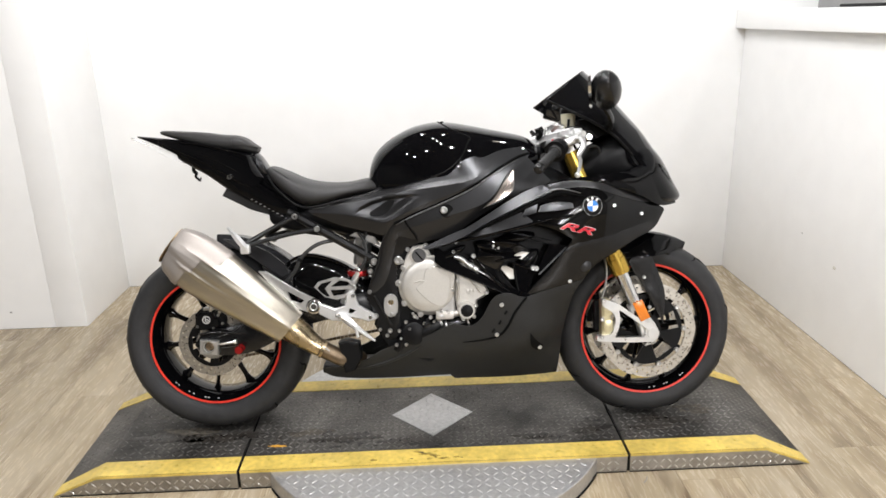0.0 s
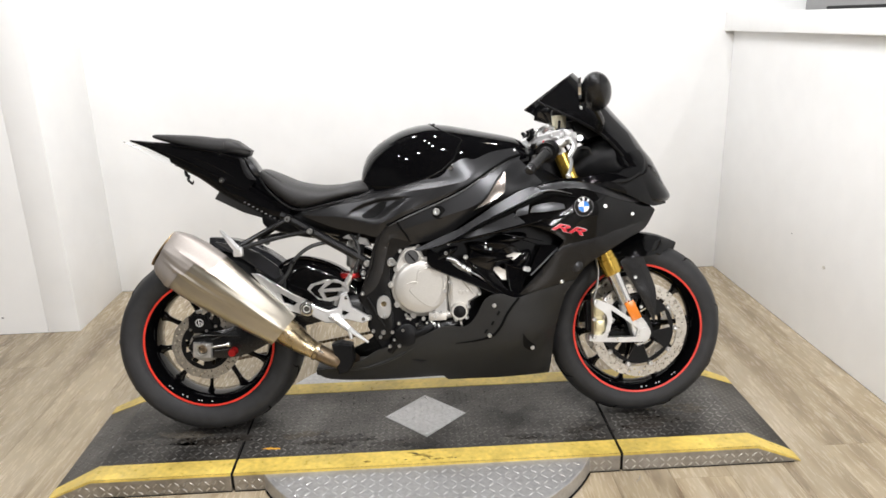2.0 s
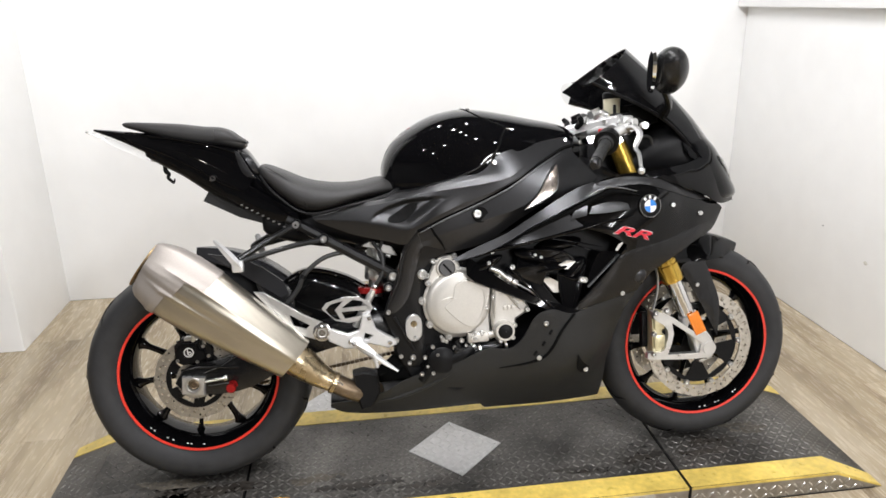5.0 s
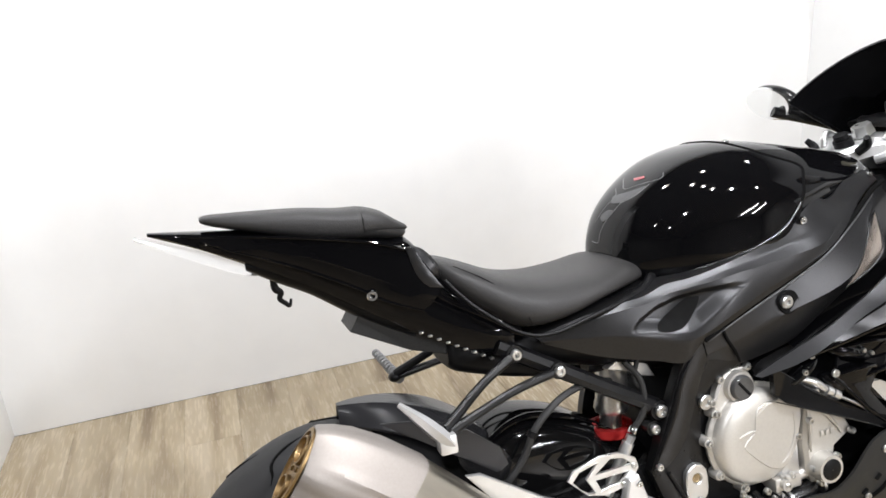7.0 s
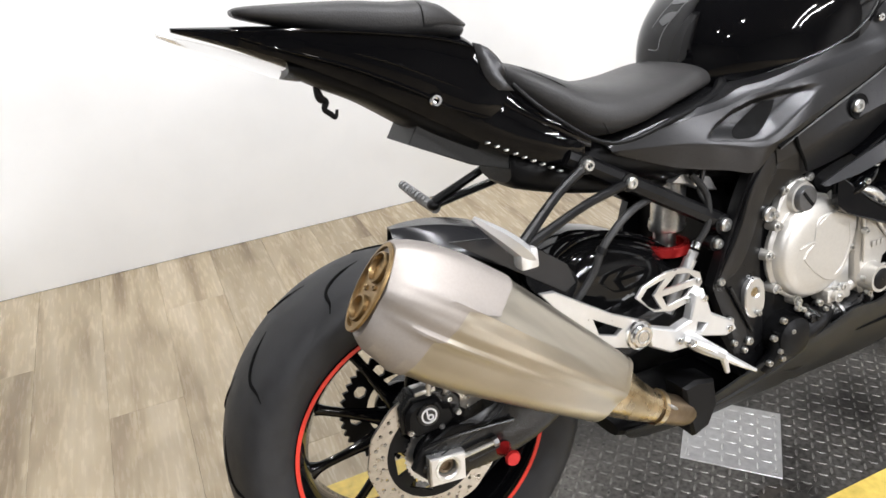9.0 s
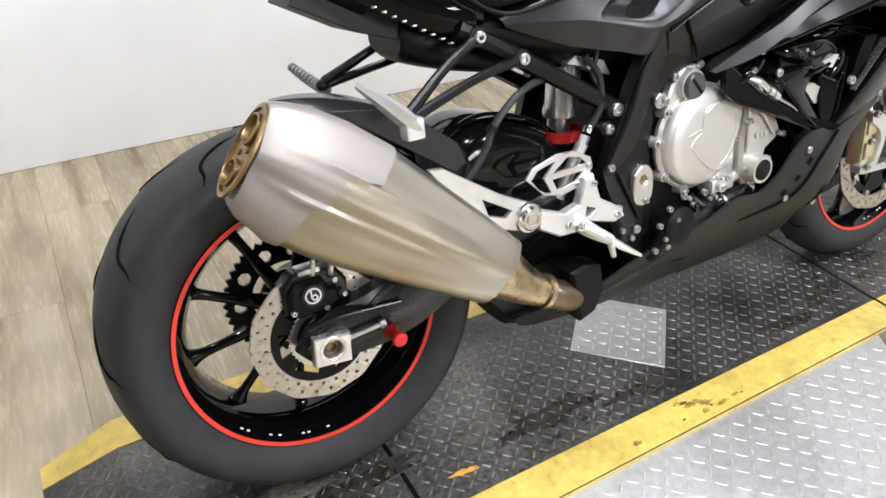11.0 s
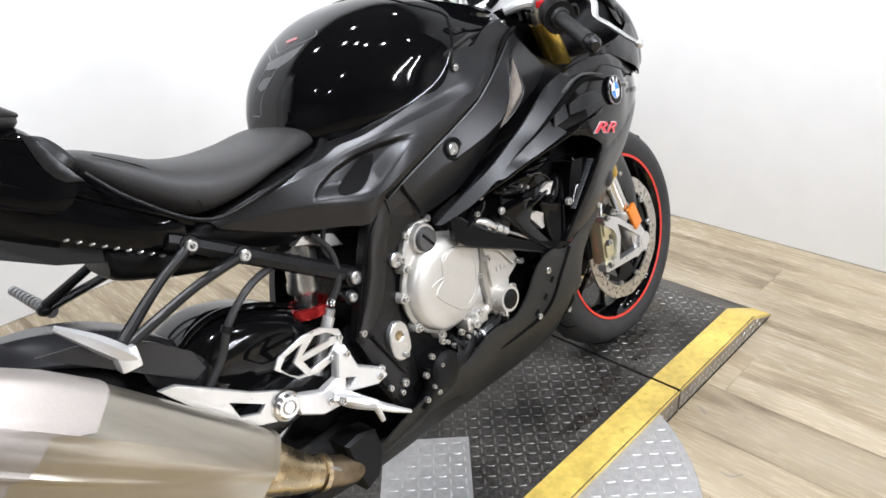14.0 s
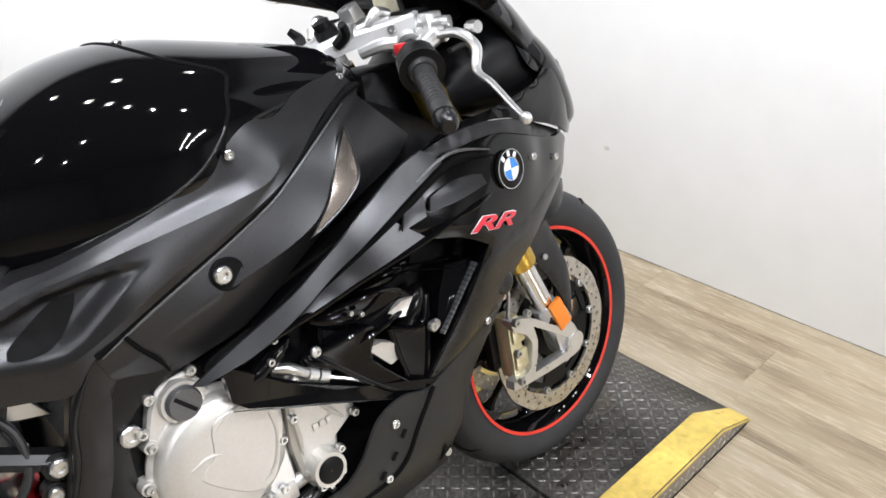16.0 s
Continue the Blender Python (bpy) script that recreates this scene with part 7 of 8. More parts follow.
obj("fin_edge", *join(*[turn(block(-0.0034, 0.0034, -0.006, 0.006, -0.0018, 0.0018, 0.0005), Matrix.Translation((1.05 + 0.0058 * k, -0.209, 0.5165 + 0.0055 * k)) @ Matrix.Rotation(radians(-44), 4, "Y")) for k in range(15)]), fin_grey, rad, "serrated grey radiator fins")
hose = obj("vent_hose", *tube([(0.79, -0.18, 0.575), (0.812, -0.186, 0.567), (0.832, -0.188, 0.55)], [0.0065, 0.008, 0.0075], 12), bolt_steel, vent, "silver hose fitting")
obj("ferrule", *join(tube([(0.833, -0.188, 0.549), (0.845, -0.188, 0.542)], 0.0095, 12), tube([(0.848, -0.188, 0.54), (0.86, -0.188, 0.532)], 0.0095, 12)), bright_alloy, hose)
obj("thin_pipe", *tube([(0.862, -0.188, 0.53), (0.9, -0.196, 0.507), (0.932, -0.2, 0.478)], [0.003, 0.003, 0.0015], 8), bolt_steel, hose)
for p, y, r in (((1.04, 0.533), -0.206, 0.0085), ((0.848, 0.578), -0.196, 0.0075), ((0.787, 0.592), -0.192, 0.0055), ((0.795, 0.622), -0.2, 0.005), ((0.91, 0.607), -0.198, 0.004), ((0.925, 0.6), -0.2, 0.004)):
    obj("screw", *bolt((p[0], y, p[1]), r, 0.006), bolt_steel, vent)
bar = obj("vent_strut", *folded(((0.728, 0.186, 0.614), (0.728, 0.188, 0.562), (0.745, 0.192, 0.546), (0.87, 0.204, 0.492), (1.0, 0.212, 0.432), (1.022, 0.212, 0.452), (0.984, 0.208, 0.462), (0.924, 0.204, 0.485), (0.8, 0.196, 0.555)), 0.012), gloss_black, bike, "gloss black vent strut above the engine covers", sharp=20)
obj("strut_edge", *tube([(0.725, -0.191, 0.5525), (0.8, -0.199, 0.5215), (0.87, -0.205, 0.4915), (0.94, -0.209, 0.459)], [0.0008, 0.0016, 0.0016, 0.0008], 8), satin_black, bar)

# turned-in walls round the vent opening
def vent_wall(line, inner, s):
    v, f = [], []
    for x, z, dx, dz in line:
        v += [(x, s * (faw(x, z) - 0.003), z), (x + dx * 0.3, s * (0.7 * faw(x, z) + 0.3 * inner), z + dz * 0.3), (x + dx, s * inner, z + dz)]
    for i in range(len(line) - 1):
        for k in range(2):
            f.append((3 * i + k, 3 * i + k + 1, 3 * i + k + 4, 3 * i + k + 3))
    return v, f


for s in (-1, 1):
    obj("vent_wall", *vent_wall([(1.0, 0.447, 0.03, 0), (1.032, 0.482, 0.03, 0), (1.087, 0.54, 0.03, 0), (1.128, 0.592, 0.03, 0), (1.15, 0.622, 0.03, 0), (1.17, 0.66, 0.03, 0)], 0.135, s), gloss_black, vent)
    obj("vent_wall", *vent_wall([(1.15, 0.622, 0, 0.03), (1.086, 0.658, 0, 0.02), (1.008, 0.673, 0, 0.02), (0.933, 0.664, 0, 0.02), (0.86, 0.644, 0, 0.02), (0.79, 0.62, 0, 0.02)], 0.145, s), gloss_black, vent)

# ---- lower fairing ----
lfw = spline([(0.37, 0.2, 0.085), (0.5, 0.24, 0.13), (0.5, 0.185, 0.09), (0.65, 0.31, 0.172), (0.65, 0.18, 0.085), (0.8, 0.37, 0.2), (0.8, 0.18, 0.078), (0.9, 0.42, 0.214), (0.9, 0.18, 0.076), (1.02, 0.44, 0.214), (1.112, 0.2, 0.075), (1.12, 0.29, 0.112), (1.14, 0.378, 0.15), (1.163, 0.446, 0.18), (1.192, 0.495, 0.194), (1.04, 0.19, 0.078), (1.08, 0.32, 0.172), (1.0, 0.3, 0.185), (0.75, 0.26, 0.15)])
LOW = [(0.352, 0.212, 0), (0.42, 0.222), (0.5, 0.248), (0.56, 0.285), (0.64, 0.31), (0.7, 0.33), (0.77, 0.362), (0.835, 0.358), (0.87, 0.385), (0.905, 0.448), (0.95, 0.462), (1.0, 0.446), (1.06, 0.462), (1.13, 0.478), (1.192, 0.492, 0), (1.163, 0.446), (1.147, 0.378), (1.138, 0.314), (1.134, 0.24), (1.13, 0.153, 0),
       (0.95, 0.147), (0.785, 0.15, 0), (0.77, 0.168), (0.6, 0.167), (0.42, 0.172), (0.365, 0.188)]
for s in (-1, 1):
    low = obj("lower_fairing", *shell(LOW, lfw, 0.005, side=s), belly_grey, bike, "matt dark grey lower fairing")
    on = lambda pts, d: [(x, s * (lfw(x, z) + d), z) for x, z in pts]
    obj("fairing_slit", *tube(on([(0.81, 0.3), (0.87, 0.306), (0.922, 0.322), (0.948, 0.352), (0.972, 0.4), (1.008, 0.447)], 0.0008), [0.001, 0.003, 0.004, 0.004, 0.004, 0.0035], 8), groove_dark, low)
    for x, z in ((0.902, 0.334), (0.922, 0.362), (0.94, 0.394)):
        obj("edge_slot", *tube(on([(x, z), (x + 0.006, z + 0.011)], 0.0012), 0.0034, 8), dark_gap, low)
    obj("fairing_slot", *shell([(1.02, 0.33, 0), (1.04, 0.302), (1.068, 0.276, 0), (1.056, 0.258), (1.03, 0.274), (1.022, 0.298)], lfw, 0.001, side=s, lift=0.004, ease=0.0008, grid=0.008), dark_gap, low)
    obj("slot_screw", *bolt((1.056, s * (lfw(1.056, 0.271) + 0.005), 0.271), 0.007, 0.004, (0, s, 0)), bolt_steel, low)
    for p in ((0.916, 0.325), (0.93, 0.425)):
        obj("fairing_screw", *bolt((p[0], s * (lfw(*p) + 0.0005), p[1]), 0.0068, 0.004, (0, s, 0)), bolt_steel, low)
    obj("belly_ridge", *tube(on([(0.42, 0.212), (0.52, 0.222), (0.62, 0.26), (0.7, 0.31)], -0.002), [0.001, 0.006, 0.007, 0.001], 8), belly_grey, low)
obj("belly_pan", *body([(0.35, 0.212, 0.182, 0.07, 3, 0.8), (0.42, 0.215, 0.165, 0.085, 3, 0.7), (0.6, 0.22, 0.155, 0.085, 3, 0.6), (0.8, 0.215, 0.155, 0.08, 3, 0.6), (1.0, 0.215, 0.16, 0.075, 3, 0.65), (1.1, 0.215, 0.178, 0.06, 3, 0.8)], 32), plastic_black, bike, "black belly pan under the engine")

# ---- fork, front brake, mudguard ----
def along(t, y):
    """A point on the fork leg: 0 at the axle, 1 at the top yoke."""
    return (1.418 - 0.247 * t, y, 0.292 + 0.595 * t)


for s in (-1, 1):
    y = s * 0.103
    leg = obj("fork_leg", *tube([along(0.41, y), along(1.0, y)], 0.0265, 24), gold, bike, "gold anodised upside-down fork leg")
    obj("fork_collar", *join(tube([along(0.34, y), along(0.355, y), along(0.42, y)], [0.03, 0.031, 0.031], 24, 2), tube([along(0.425, y), along(0.44, y)], 0.029, 24)), gold, leg)
    obj("stanchion", *tube([along(0.06, y), along(0.345, y)], 0.0215, 24), chrome, leg, "polished fork stanchion")
    obj("axle_clamp", *join(slab(outline([(1.385, 0.345), (1.412, 0.355), (1.44, 0.325), (1.452, 0.292), (1.44, 0.264), (1.415, 0.262), (1.395, 0.285)]), y - 0.02, y + 0.02, [circle(1.43, 0.296, 0.011, 18)], 0.004),
                            tube([along(0.03, y), along(0.17, y)], [0.022, 0.027], 20)), bright_alloy, leg, "cast silver axle clamp")
    obj("axle_end", *tube([(1.43, y - s * 0.004, 0.296), (1.43, y + s * 0.012, 0.296)], [0.0145, 0.0125], 6), bolt_steel, leg)
    obj("foot_tab", *slab([(1.405, 0.258), (1.44, 0.268), (1.448, 0.262), (1.41, 0.25)], y - 0.012, y + 0.012, edge=0.002), bright_alloy, leg)
    # open triangular calliper arm
    yb = s * 0.118
    obj("calliper_arm", *slab(outline([(1.26, 0.414), (1.314, 0.397), (1.362, 0.363), (1.4, 0.337), (1.43, 0.32), (1.447, 0.295), (1.436, 0.272), (1.379, 0.268), (1.3, 0.272), (1.246, 0.278), (1.248, 0.294), (1.293, 0.297), (1.302, 0.32), (1.308, 0.346), (1.296, 0.37), (1.266, 0.392)], 0.012),
                              yb - s * 0.012, yb + s * 0.012, [[(1.318, 0.378), (1.362, 0.347), (1.408, 0.312), (1.4, 0.284), (1.306, 0.286), (1.318, 0.318), (1.324, 0.346)]], 0.003), bright_alloy, leg, "silver triangular calliper arm")
    obj("arm_boss", *tube([(1.43, yb - s * 0.008, 0.296), (1.43, yb + s * 0.014, 0.296)], [0.021, 0.019], 24), bright_alloy, leg)
    cal = obj("front_calliper", *join(block(1.264, 1.296, s * 0.1 - 0.018, s * 0.1 + 0.02, 0.286, 0.412, 0.008), block(1.268, 1.302, s * 0.1 - 0.024, s * 0.1 + 0.016, 0.302, 0.344, 0.007), block(1.268, 1.302, s * 0.1 - 0.024, s * 0.1 + 0.016, 0.358, 0.398, 0.007)), pale_gold, leg, "pale gold radial brake calliper")
    for p in ((1.268, 0.41), (1.262, 0.292), (1.3, 0.415), (1.262, 0.35)):
        obj("calliper_bolt", *bolt((p[0], s * 0.132, p[1]), 0.008, 0.01, (0, s, 0)), bolt_steel, cal)
    obj("brake_pad", *block(1.25, 1.3, s * 0.055, s * 0.08, 0.3, 0.4, 0.004), plastic_black, cal)
    obj("brake_line", *tube([(1.265, s * 0.12, 0.415), (1.278, s * 0.118, 0.46), (1.282, s * 0.115, 0.51), (1.275, s * 0.1, 0.56)], 0.0035, 8), bolt_steel, cal)
    obj("reflector", *turn(block(-0.0165, 0.0165, -0.005, 0.004, -0.032, 0.032, 0.003), Matrix.Translation((1.391, s * 0.13, 0.372)) @ Matrix.Rotation(radians(-24), 4, "Y")), orange_lens, leg, "orange side reflector")
    obj("reflector_mount", *block(1.37, 1.4, min(s * 0.1, s * 0.126), max(s * 0.1, s * 0.126), 0.35, 0.39, 0.003), plastic_black, leg)


def fender_mesh():
    rings = []
    for t in np.linspace(0, 1, 22):
        a = radians(122 - 60 * t)
        r = 0.313 + 0.006 * math.sin(math.pi * t)
        hw = 0.082 * (1 - 0.25 * t) * (1 - max(0, t - 0.8) * 3.6)
        outer, inner = [], []
        for u in np.linspace(-1, 1, 17):
            d = 0.055 * abs(u) ** 2.6
            outer.append(polar(FA, r - d + 0.006 * (1 - abs(u)), a, hw * u))
            inner.append(polar(FA, r - d - 0.004, a, hw * u * 0.96))
        rings.append(outer + inner[::-1])
    return rings_mesh(rings)


fender = obj("front_mudguard", *fender_mesh(), gloss_black, bike, "gloss black front mudguard")
for s in (-1, 1):
    y = s * 0.079
    obj("side_plate", *shell([(1.362, 0.528), (1.4, 0.545), (1.437, 0.556, 0), (1.455, 0.51), (1.48, 0.44), (1.484, 0.39), (1.477, 0.318, 0), (1.458, 0.355), (1.43, 0.41), (1.4, 0.462)], spline([(1.36, 0.54, 0.098), (1.44, 0.55, 0.08), (1.48, 0.42, 0.086), (1.47, 0.31, 0.088), (1.4, 0.45, 0.09)]), 0.004, side=s), satin_black, fender)
    for p in ((1.412, 0.475), (1.43, 0.375)):
        obj("screw", *bolt((p[0], s * 0.09, p[1]), 0.006, 0.005, (0, s, 0)), bolt_steel, fender)
    obj("wing", *shell([(1.31, 0.545), (1.36, 0.582), (1.43, 0.607), (1.5, 0.602), (1.57, 0.578, 0), (1.535, 0.558), (1.47, 0.545), (1.4, 0.542)], spline([(1.31, 0.55, 0.1), (1.4, 0.6, 0.062), (1.4, 0.545, 0.088), (1.48, 0.605, 0.045), (1.5, 0.55, 0.072), (1.57, 0.58, 0.02), (1.45, 0.57, 0.078)]), 0.004, side=s, grid=0.01), gloss_black, fender)

# ---- steering head, bars and controls ----
# plan outline of the top yoke, tilted up towards the front
YOKE = [(1.053, -0.03), (1.075, -0.045), (1.105, -0.062), (1.138, -0.112), (1.165, -0.13), (1.186, -0.118), (1.18, -0.06), (1.185, 0.0), (1.18, 0.06), (1.186, 0.118), (1.165, 0.13), (1.138, 0.112), (1.105, 0.062), (1.075, 0.045), (1.053, 0.03)]
tilt = lambda mesh: ([(x, -z, 0.914 + 0.24 * (x - 1.053) + y) for x, y, z in mesh[0]], mesh[1])
yoke = obj("top_yoke", *tilt(slab([(x, -y) for x, y in YOKE], 0.022, 0.0, [circle(1.13, 0.042, 0.013, 14), circle(1.13, -0.042, 0.013, 14), circle(1.158, 0.055, 0.012, 14), circle(1.158, -0.055, 0.012, 14)], 0.004)), white_alloy, bike, "silver top yoke")
obj("yoke_rib", *join(tube([(1.062, -0.022, 0.937), (1.1, -0.04, 0.946), (1.145, -0.1, 0.957)], [0.004, 0.006, 0.007], 8), tube([(1.062, 0.022, 0.937), (1.1, 0.04, 0.946), (1.145, 0.1, 0.957)], [0.004, 0.006, 0.007], 8)), white_alloy, yoke)
obj("stem_nut", *tube([(1.15, 0, 0.965), (1.142, 0, 0.985)], [0.022, 0.019], 6), bright_alloy, yoke, "silver steering stem nut")
for s in (-1, 1):
    obj("clamp_bolt", *bolt((1.14, s * 0.108, 0.945), 0.007, 0.008, (-0.8, s * 0.5, 0.1)), bolt_steel, yoke)
    obj("stem_clip", *tube([(1.075, s * 0.05, 0.935), (1.085, s * 0.065, 0.95), (1.075, s * 0.075, 0.965)], [0.008, 0.009, 0.006], 8), plastic_black, yoke)
head = obj("steering_head", *join(block(1.1, 1.2, -0.06, 0.06, 0.72, 0.89, 0.015), block(1.12, 1.22, -0.13, 0.13, 0.75, 0.79, 0.012)), plastic_black, bike, "black steering head and lower yoke")
for s in (-1, 1):
    obj("fork_cap", *tube([along(1.0, s * 0.103), along(1.045, s * 0.103)], [0.0265, 0.024], 6), chrome, head)
    obj("yoke_arm", *tube([(1.11, s * 0.06, 0.918), (1.13, s * 0.09, 0.926), (1.158, s * 0.112, 0.925)], [0.01, 0.012, 0.016], 10), white_alloy, head, "silver clip-on clamp")
obj("ignition_lock", *join(tube([(1.105, 0, 0.93), (1.092, 0, 0.962)], [0.02, 0.018], 18), tube([(1.092, 0, 0.962), (1.088, 0, 0.972)], 0.014, 18)), plastic_black, head, "black ignition lock")
obj("steering_damper", *tube([(1.165, -0.055, 0.985), (1.2, 0.05, 0.99)], 0.011, 14), plastic_black, head)
obj("dash", *join(slab([(1.2, 0.99), (1.29, 1.0), (1.3, 0.94), (1.24, 0.92)], -0.09, 0.09, edge=0.006)), plastic_black, bike, "black instrument panel")
obj("cockpit", *join(body([(1.2, 0.86, 0.79, 0.12, 3, 1), (1.28, 0.92, 0.78, 0.155, 3, 1), (1.36, 0.93, 0.76, 0.165, 3, 1), (1.44, 0.86, 0.74, 0.14, 2.6, 1)], 28)), plastic_black, bike, "black inner cockpit fairing")


def control_side(s):
    g0, g1 = np.array((1.147, s * 0.133, 0.917)), np.array((1.032, s * 0.322, 0.837))
    d = (g1 - g0) / np.linalg.norm(g1 - g0)
    at = lambda t: tuple(g0 + d * t)
    L = float(np.linalg.norm(g1 - g0))
    barr = obj("handlebar", *tube([at(-0.03), at(L)], 0.011, 14), plastic_black, bike, "black clip-on handlebar")
    obj("grip", *tube([at(0.085), at(0.092), at(0.1), at(L - 0.03), at(L - 0.018)], [0.021, 0.018, 0.0148, 0.0148, 0.0165], 18, 3), rubber_hose, barr, "black ribbed rubber grip")
    obj("grip_ribs", *join(*[tube([at(0.105 + 0.009 * k), at(0.1085 + 0.009 * k)], 0.0151, 16) for k in range(int((L - 0.14) / 0.009))]), rubber_hose, barr)
    obj("bar_end", *tube([at(L - 0.018), at(L - 0.002), at(L + 0.006)], [0.015, 0.015, 0.009], 18, 2), satin_black, barr, "bar end weight")
    obj("switch_housing", *join(tube([at(0.03), at(0.045), at(0.075), at(0.085)], [0.02, 0.03, 0.03, 0.021], 16, 3), tube([at(0.08), at(0.084)], 0.033, 20)), plastic_black, barr, "black switch housing")
    obj("switch", *turn(block(-0.008, 0.008, -0.007, 0.007, -0.006, 0.008, 0.002), Matrix.Translation(tuple(np.array(at(0.028)) + np.array((-0.022, 0, 0.012))))), red_plastic if s < 0 else bolt_steel, barr, "red kill switch" if s < 0 else "")
    obj("clamp", *tube([at(-0.045), at(-0.005)], 0.019, 16), bright_alloy, barr)
    # lever with its perch
    lev = obj("brake_lever" if s < 0 else "clutch_lever", *tube([(1.18, s * 0.165, 0.927), (1.188, s * 0.195, 0.926), (1.188, s * 0.226, 0.906), (1.17, s * 0.24, 0.876), (1.168, s * 0.268, 0.858), (1.153, s * 0.315, 0.832), (1.143, s * 0.342, 0.82)], [0.009, 0.0095, 0.0085, 0.007, 0.006, 0.0052, 0.0045], 10, 6, 0.75), bright_alloy, bike, "polished silver hand lever")
    obj("lever_ball", *ball((1.142, s * 0.346, 0.818), (0.0085, 0.0085, 0.0085), 14, 8), bright_alloy, lev)
    obj("perch", *join(tube([at(0.03), (1.178, s * 0.15, 0.925), (1.19, s * 0.165, 0.927)], [0.014, 0.014, 0.011], 12), tube([(1.175, s * 0.115, 0.93), (1.19, s * 0.165, 0.928)], 0.0125, 12)), bright_alloy, lev)
    obj("adjuster", *lathe([(0.0005, s * 0.01), (0.009, s * 0.01), (0.0105, 0), (0.009, -s * 0.01)], (1.208, s * 0.205, 0.93), 10), bolt_steel, lev)
    obj("pivot_screw", *bolt((1.19, s * 0.168, 0.937), 0.007, 0.005, (0, 0, 1)), bolt_steel, lev)


control_side(-1), control_side(1)
res = obj("brake_reservoir", *tube([(1.175, -0.062, 0.965), (1.175, -0.062, 0.97), (1.175, -0.062, 1.005), (1.175, -0.062, 1.01)], [0.018, 0.0215, 0.0235, 0.0235], 24, 2), reservoir_plastic, bike, "cream brake fluid reservoir with a black lid")
obj("lid", *tube([(1.175, -0.062, 1.01), (1.175, -0.062, 1.013), (1.175, -0.062, 1.024), (1.175, -0.062, 1.028)], [0.0245, 0.0255, 0.0255, 0.021], 24, 2), plastic_black, res, "black screw lid")
obj("fluid_hose", *tube([(1.175, -0.062, 0.967), (1.174, -0.09, 0.945), (1.19, -0.12, 0.925), (1.195, -0.14, 0.915)], 0.0055, 10), rubber_hose, res)
obj("reservoir_arm", *tube([(1.17, -0.095, 0.99), (1.165, -0.11, 0.96), (1.165, -0.12, 0.93)], 0.0045, 8), plastic_black, res)
for s_ in (-1, 1):
    obj("yoke_cover", *block(1.16, 1.205, s_ * 0.1 - 0.02, s_ * 0.1 + 0.02, 0.948, 0.968, 0.006), plastic_black, yoke)
    obj("cable_clip", *join(tube([(1.12, s_ * 0.075, 0.955), (1.135, s_ * 0.082, 0.972), (1.155, s_ * 0.085, 0.968)], [0.006, 0.008, 0.006], 8), tube([(1.1, s_ * 0.055, 0.946), (1.105, s_ * 0.058, 0.962)], 0.007, 8)), bolt_steel, yoke)
obj("master_cylinder", *join(tube([(1.165, -0.1, 0.945), (1.2, -0.165, 0.938)], [0.012, 0.0135], 14), block(1.172, 1.202, -0.15, -0.125, 0.935, 0.96, 0.005)), bright_alloy, bike, "silver front brake master cylinder")
obj("clutch_cable", *tube([(1.2, 0.16, 0.9), (1.23, 0.12, 0.93), (1.24, 0.02, 0.92), (1.18, -0.04, 0.86), (1.1, -0.06, 0.78)], 0.0042, 8), rubber_hose, bike, "black clutch cable")
obj("brake_hose", *tube([(1.205, -0.15, 0.9), (1.25, -0.14, 0.9), (1.262, -0.13, 0.86), (1.255, -0.1, 0.8)], 0.0042, 8), rubber_hose, bike, "black rubber brake hose")
obj("wiring", *join(tube([(1.15, -0.12, 0.9), (1.2, -0.1, 0.88), (1.22, -0.08, 0.82)], 0.005, 8), tube([(1.16, -0.1, 0.92), (1.22, -0.12, 0.95), (1.26, -0.1, 0.93)], 0.0035, 8), tube([(1.14, -0.05, 0.93), (1.2, -0.09, 0.95), (1.24, -0.06, 0.94)], 0.0035, 8)), rubber_hose, bike, "black wiring at the bars")

# ---- screen, nose, mirrors ----
def arch(stations, thick, n=5, seg=20, full=90.0):
    """A thin curved shell over the nose: stations of centre (x, z) and edge (x, half width, z)."""
    outer, inner = [], []
    for cx, cz, ex, ey, ez in curve(stations, n):
        row, low = [], []
        for u in np.linspace(-1, 1, seg + 1):
            a = u * math.pi / 2
            k = 0.55 * (1 - math.cos(a)) + 0.45 * abs(u) ** 1.5
            x, y, z = cx + (ex - cx) * k, ey * math.sin(a), cz + (ez - cz) * k
            row.append((x, y, z))
            low.append((x - thick * 0.6, y * 0.985, z - thick))
        outer.append(row), inner.append(low)
    return rings_mesh([r + q[::-1] for r, q in zip(outer, inner)])


screen = obj("windscreen", *arch([(1.236, 1.153, 1.095, 0.138, 1.05), (1.298, 1.094, 1.16, 0.148, 1.015), (1.372, 1.01, 1.235, 0.156, 0.975), (1.423, 0.95, 1.3, 0.162, 0.93), (1.46, 0.895, 1.36, 0.167, 0.865)], 0.0035), smoke_screen, bike, "dark smoked windscreen")
for s in (-1, 1):
    obj("screen_edge", *tube([(1.095, s * 0.138, 1.05), (1.16, s * 0.1485, 1.015), (1.235, s * 0.1565, 0.975), (1.3, s * 0.1625, 0.93), (1.355, s * 0.167, 0.87)], [0.002, 0.004, 0.005, 0.005, 0.003], 8), plastic_black, screen)
nose = obj("nose_fairing", *arch([(1.44, 0.918, 1.35, 0.167, 0.872), (1.485, 0.862, 1.375, 0.178, 0.842), (1.523, 0.79, 1.395, 0.18, 0.795), (1.553, 0.735, 1.415, 0.165, 0.738), (1.525, 0.722, 1.42, 0.15, 0.722)], 0.005), gloss_black, bike, "gloss black nose fairing")
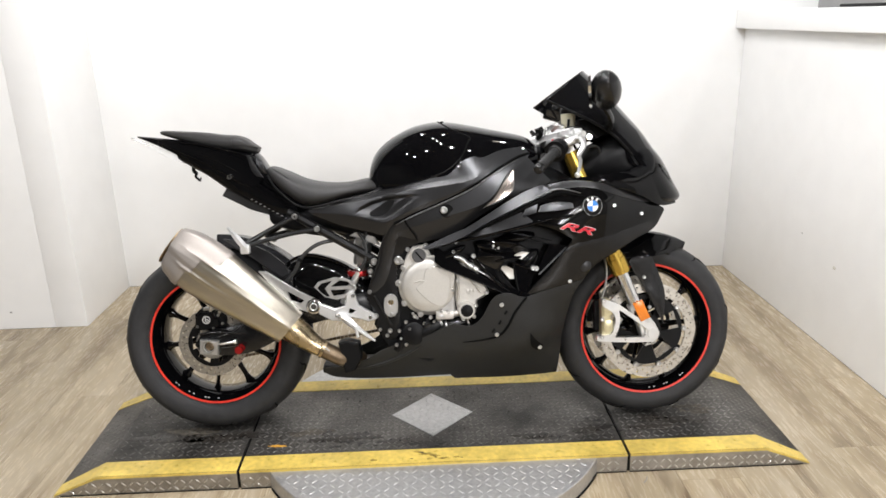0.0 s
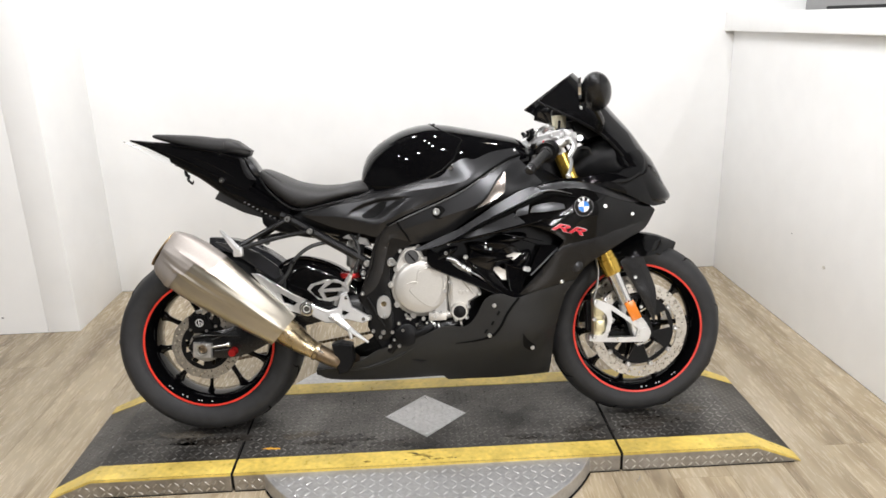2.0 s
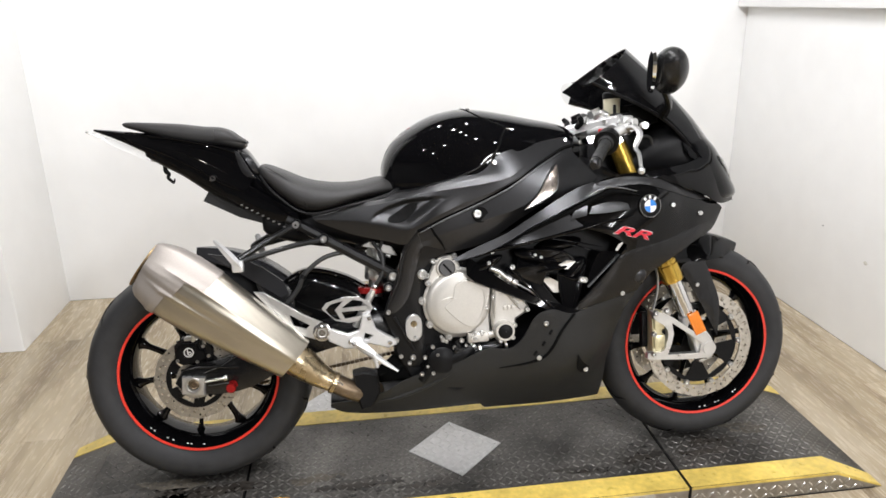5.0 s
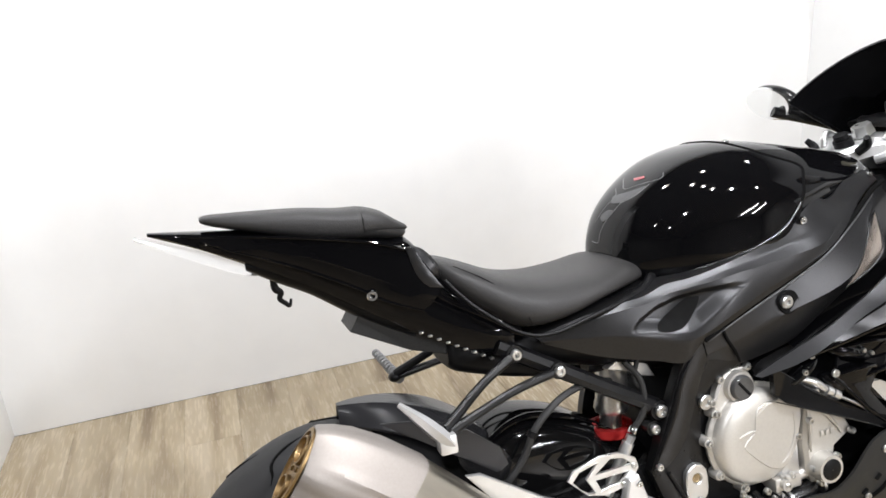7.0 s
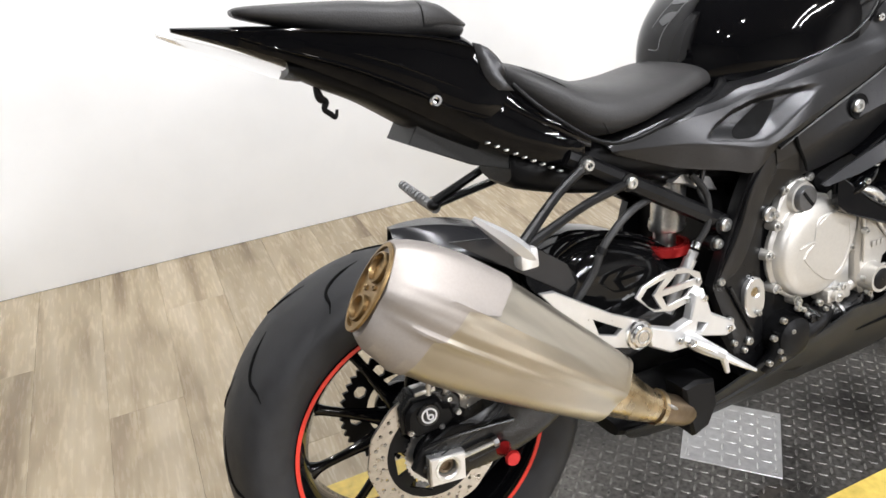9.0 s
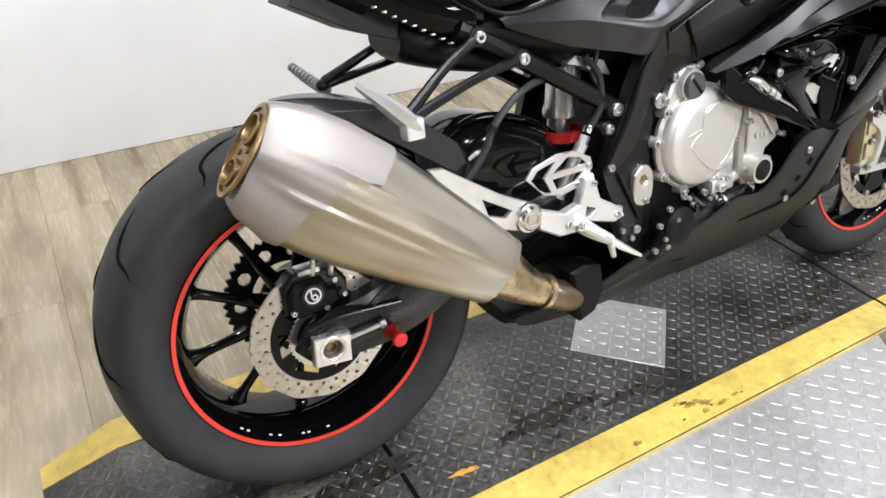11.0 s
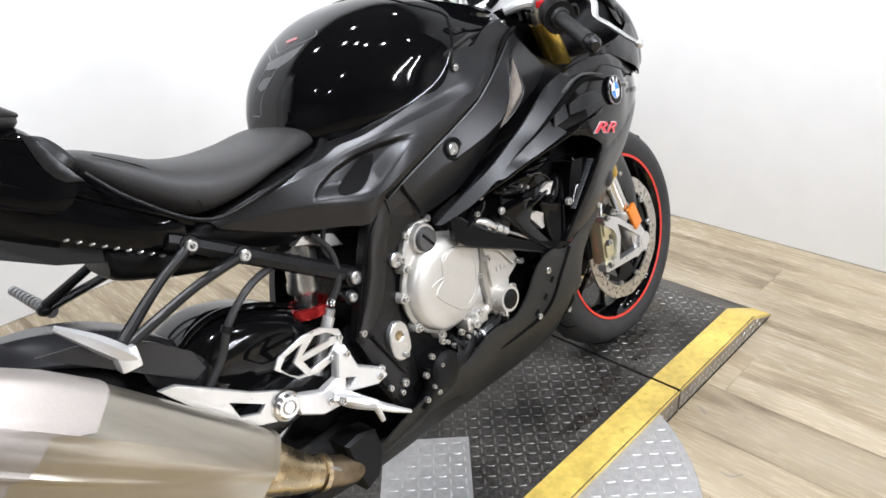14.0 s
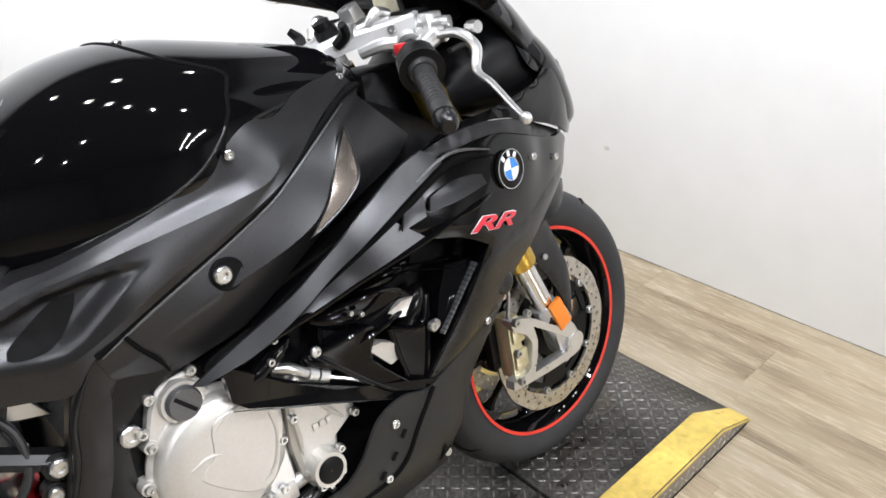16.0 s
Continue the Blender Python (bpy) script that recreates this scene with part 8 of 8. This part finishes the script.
nw = spline([(1.06, 0.79, 0.205), (1.2, 0.805, 0.212), (1.3, 0.82, 0.2), (1.4, 0.835, 0.17), (1.44, 0.8, 0.158), (1.51, 0.72, 0.1), (1.44, 0.712, 0.155), (1.33, 0.77, 0.198), (1.38, 0.88, 0.155), (1.3, 0.95, 0.148)])
for s in (-1, 1):
    obj("nose_side", *shell([(1.06, 0.782, 0), (1.13, 0.805), (1.22, 0.812), (1.33, 0.826), (1.4, 0.845), (1.45, 0.805), (1.5, 0.745), (1.51, 0.715, 0), (1.445, 0.712), (1.38, 0.742), (1.32, 0.764), (1.222, 0.795), (1.14, 0.795)], nw, 0.004, side=s, lift=0.006), gloss_black, nose)
    obj("cheek", *shell([(1.3, 0.955), (1.345, 0.93), (1.365, 0.885), (1.4, 0.842), (1.375, 0.832), (1.34, 0.85), (1.325, 0.9), (1.29, 0.935)], nw, 0.004, side=s), gloss_black, nose)
    obj("headlight_lens", *shell([(1.4, 0.83), (1.45, 0.84), (1.49, 0.79), (1.5, 0.745), (1.45, 0.77)], nw, 0.003, side=s, lift=0.003), clear_lens, nose, "clear headlight lens")
    # mirror on its stalk
    hub = np.array((1.28, s * 0.158, 0.965))
    mir = obj("mirror", *ball((0, 0, 0), (0.045, 0.082, 0.047), 26, 16), satin_black, bike, "black wing mirror with silver glass")
    mir.matrix_basis = Matrix.Translation((1.239 if s < 0 else 1.197, -0.292 if s < 0 else 0.288, 1.058 if s < 0 else 1.05)) @ Matrix.Rotation(radians(s * 16), 4, "Z") @ Matrix.Rotation(radians(s * 24), 4, "X") @ Matrix.Scale(1.0 if s < 0 else 0.82, 4)
    obj("glass", *rings_mesh([[(-0.012, 0.069 * q * math.cos(a), 0.0405 * q * math.sin(a)) if i else (-0.004, 0.073 * math.cos(a), 0.0435 * math.sin(a)) for a in (2 * math.pi * k / 30 for k in range(30))] for i, q in ((0, 1.0), (1, 1.0), (2, 0.02))]), mirror_glass, mir, "silvered mirror glass")
    mir.children[0].location = (-0.0355, 0, 0)
    obj("mirror_stalk", *tube([tuple(hub), (1.275, s * 0.205, 0.985), (1.24 if s < 0 else 1.15, s * 0.25, 1.025 if s < 0 else 1.03)], [0.015, 0.01, 0.009], 10, 6, 1.5), satin_black, screen, "black mirror stalk")
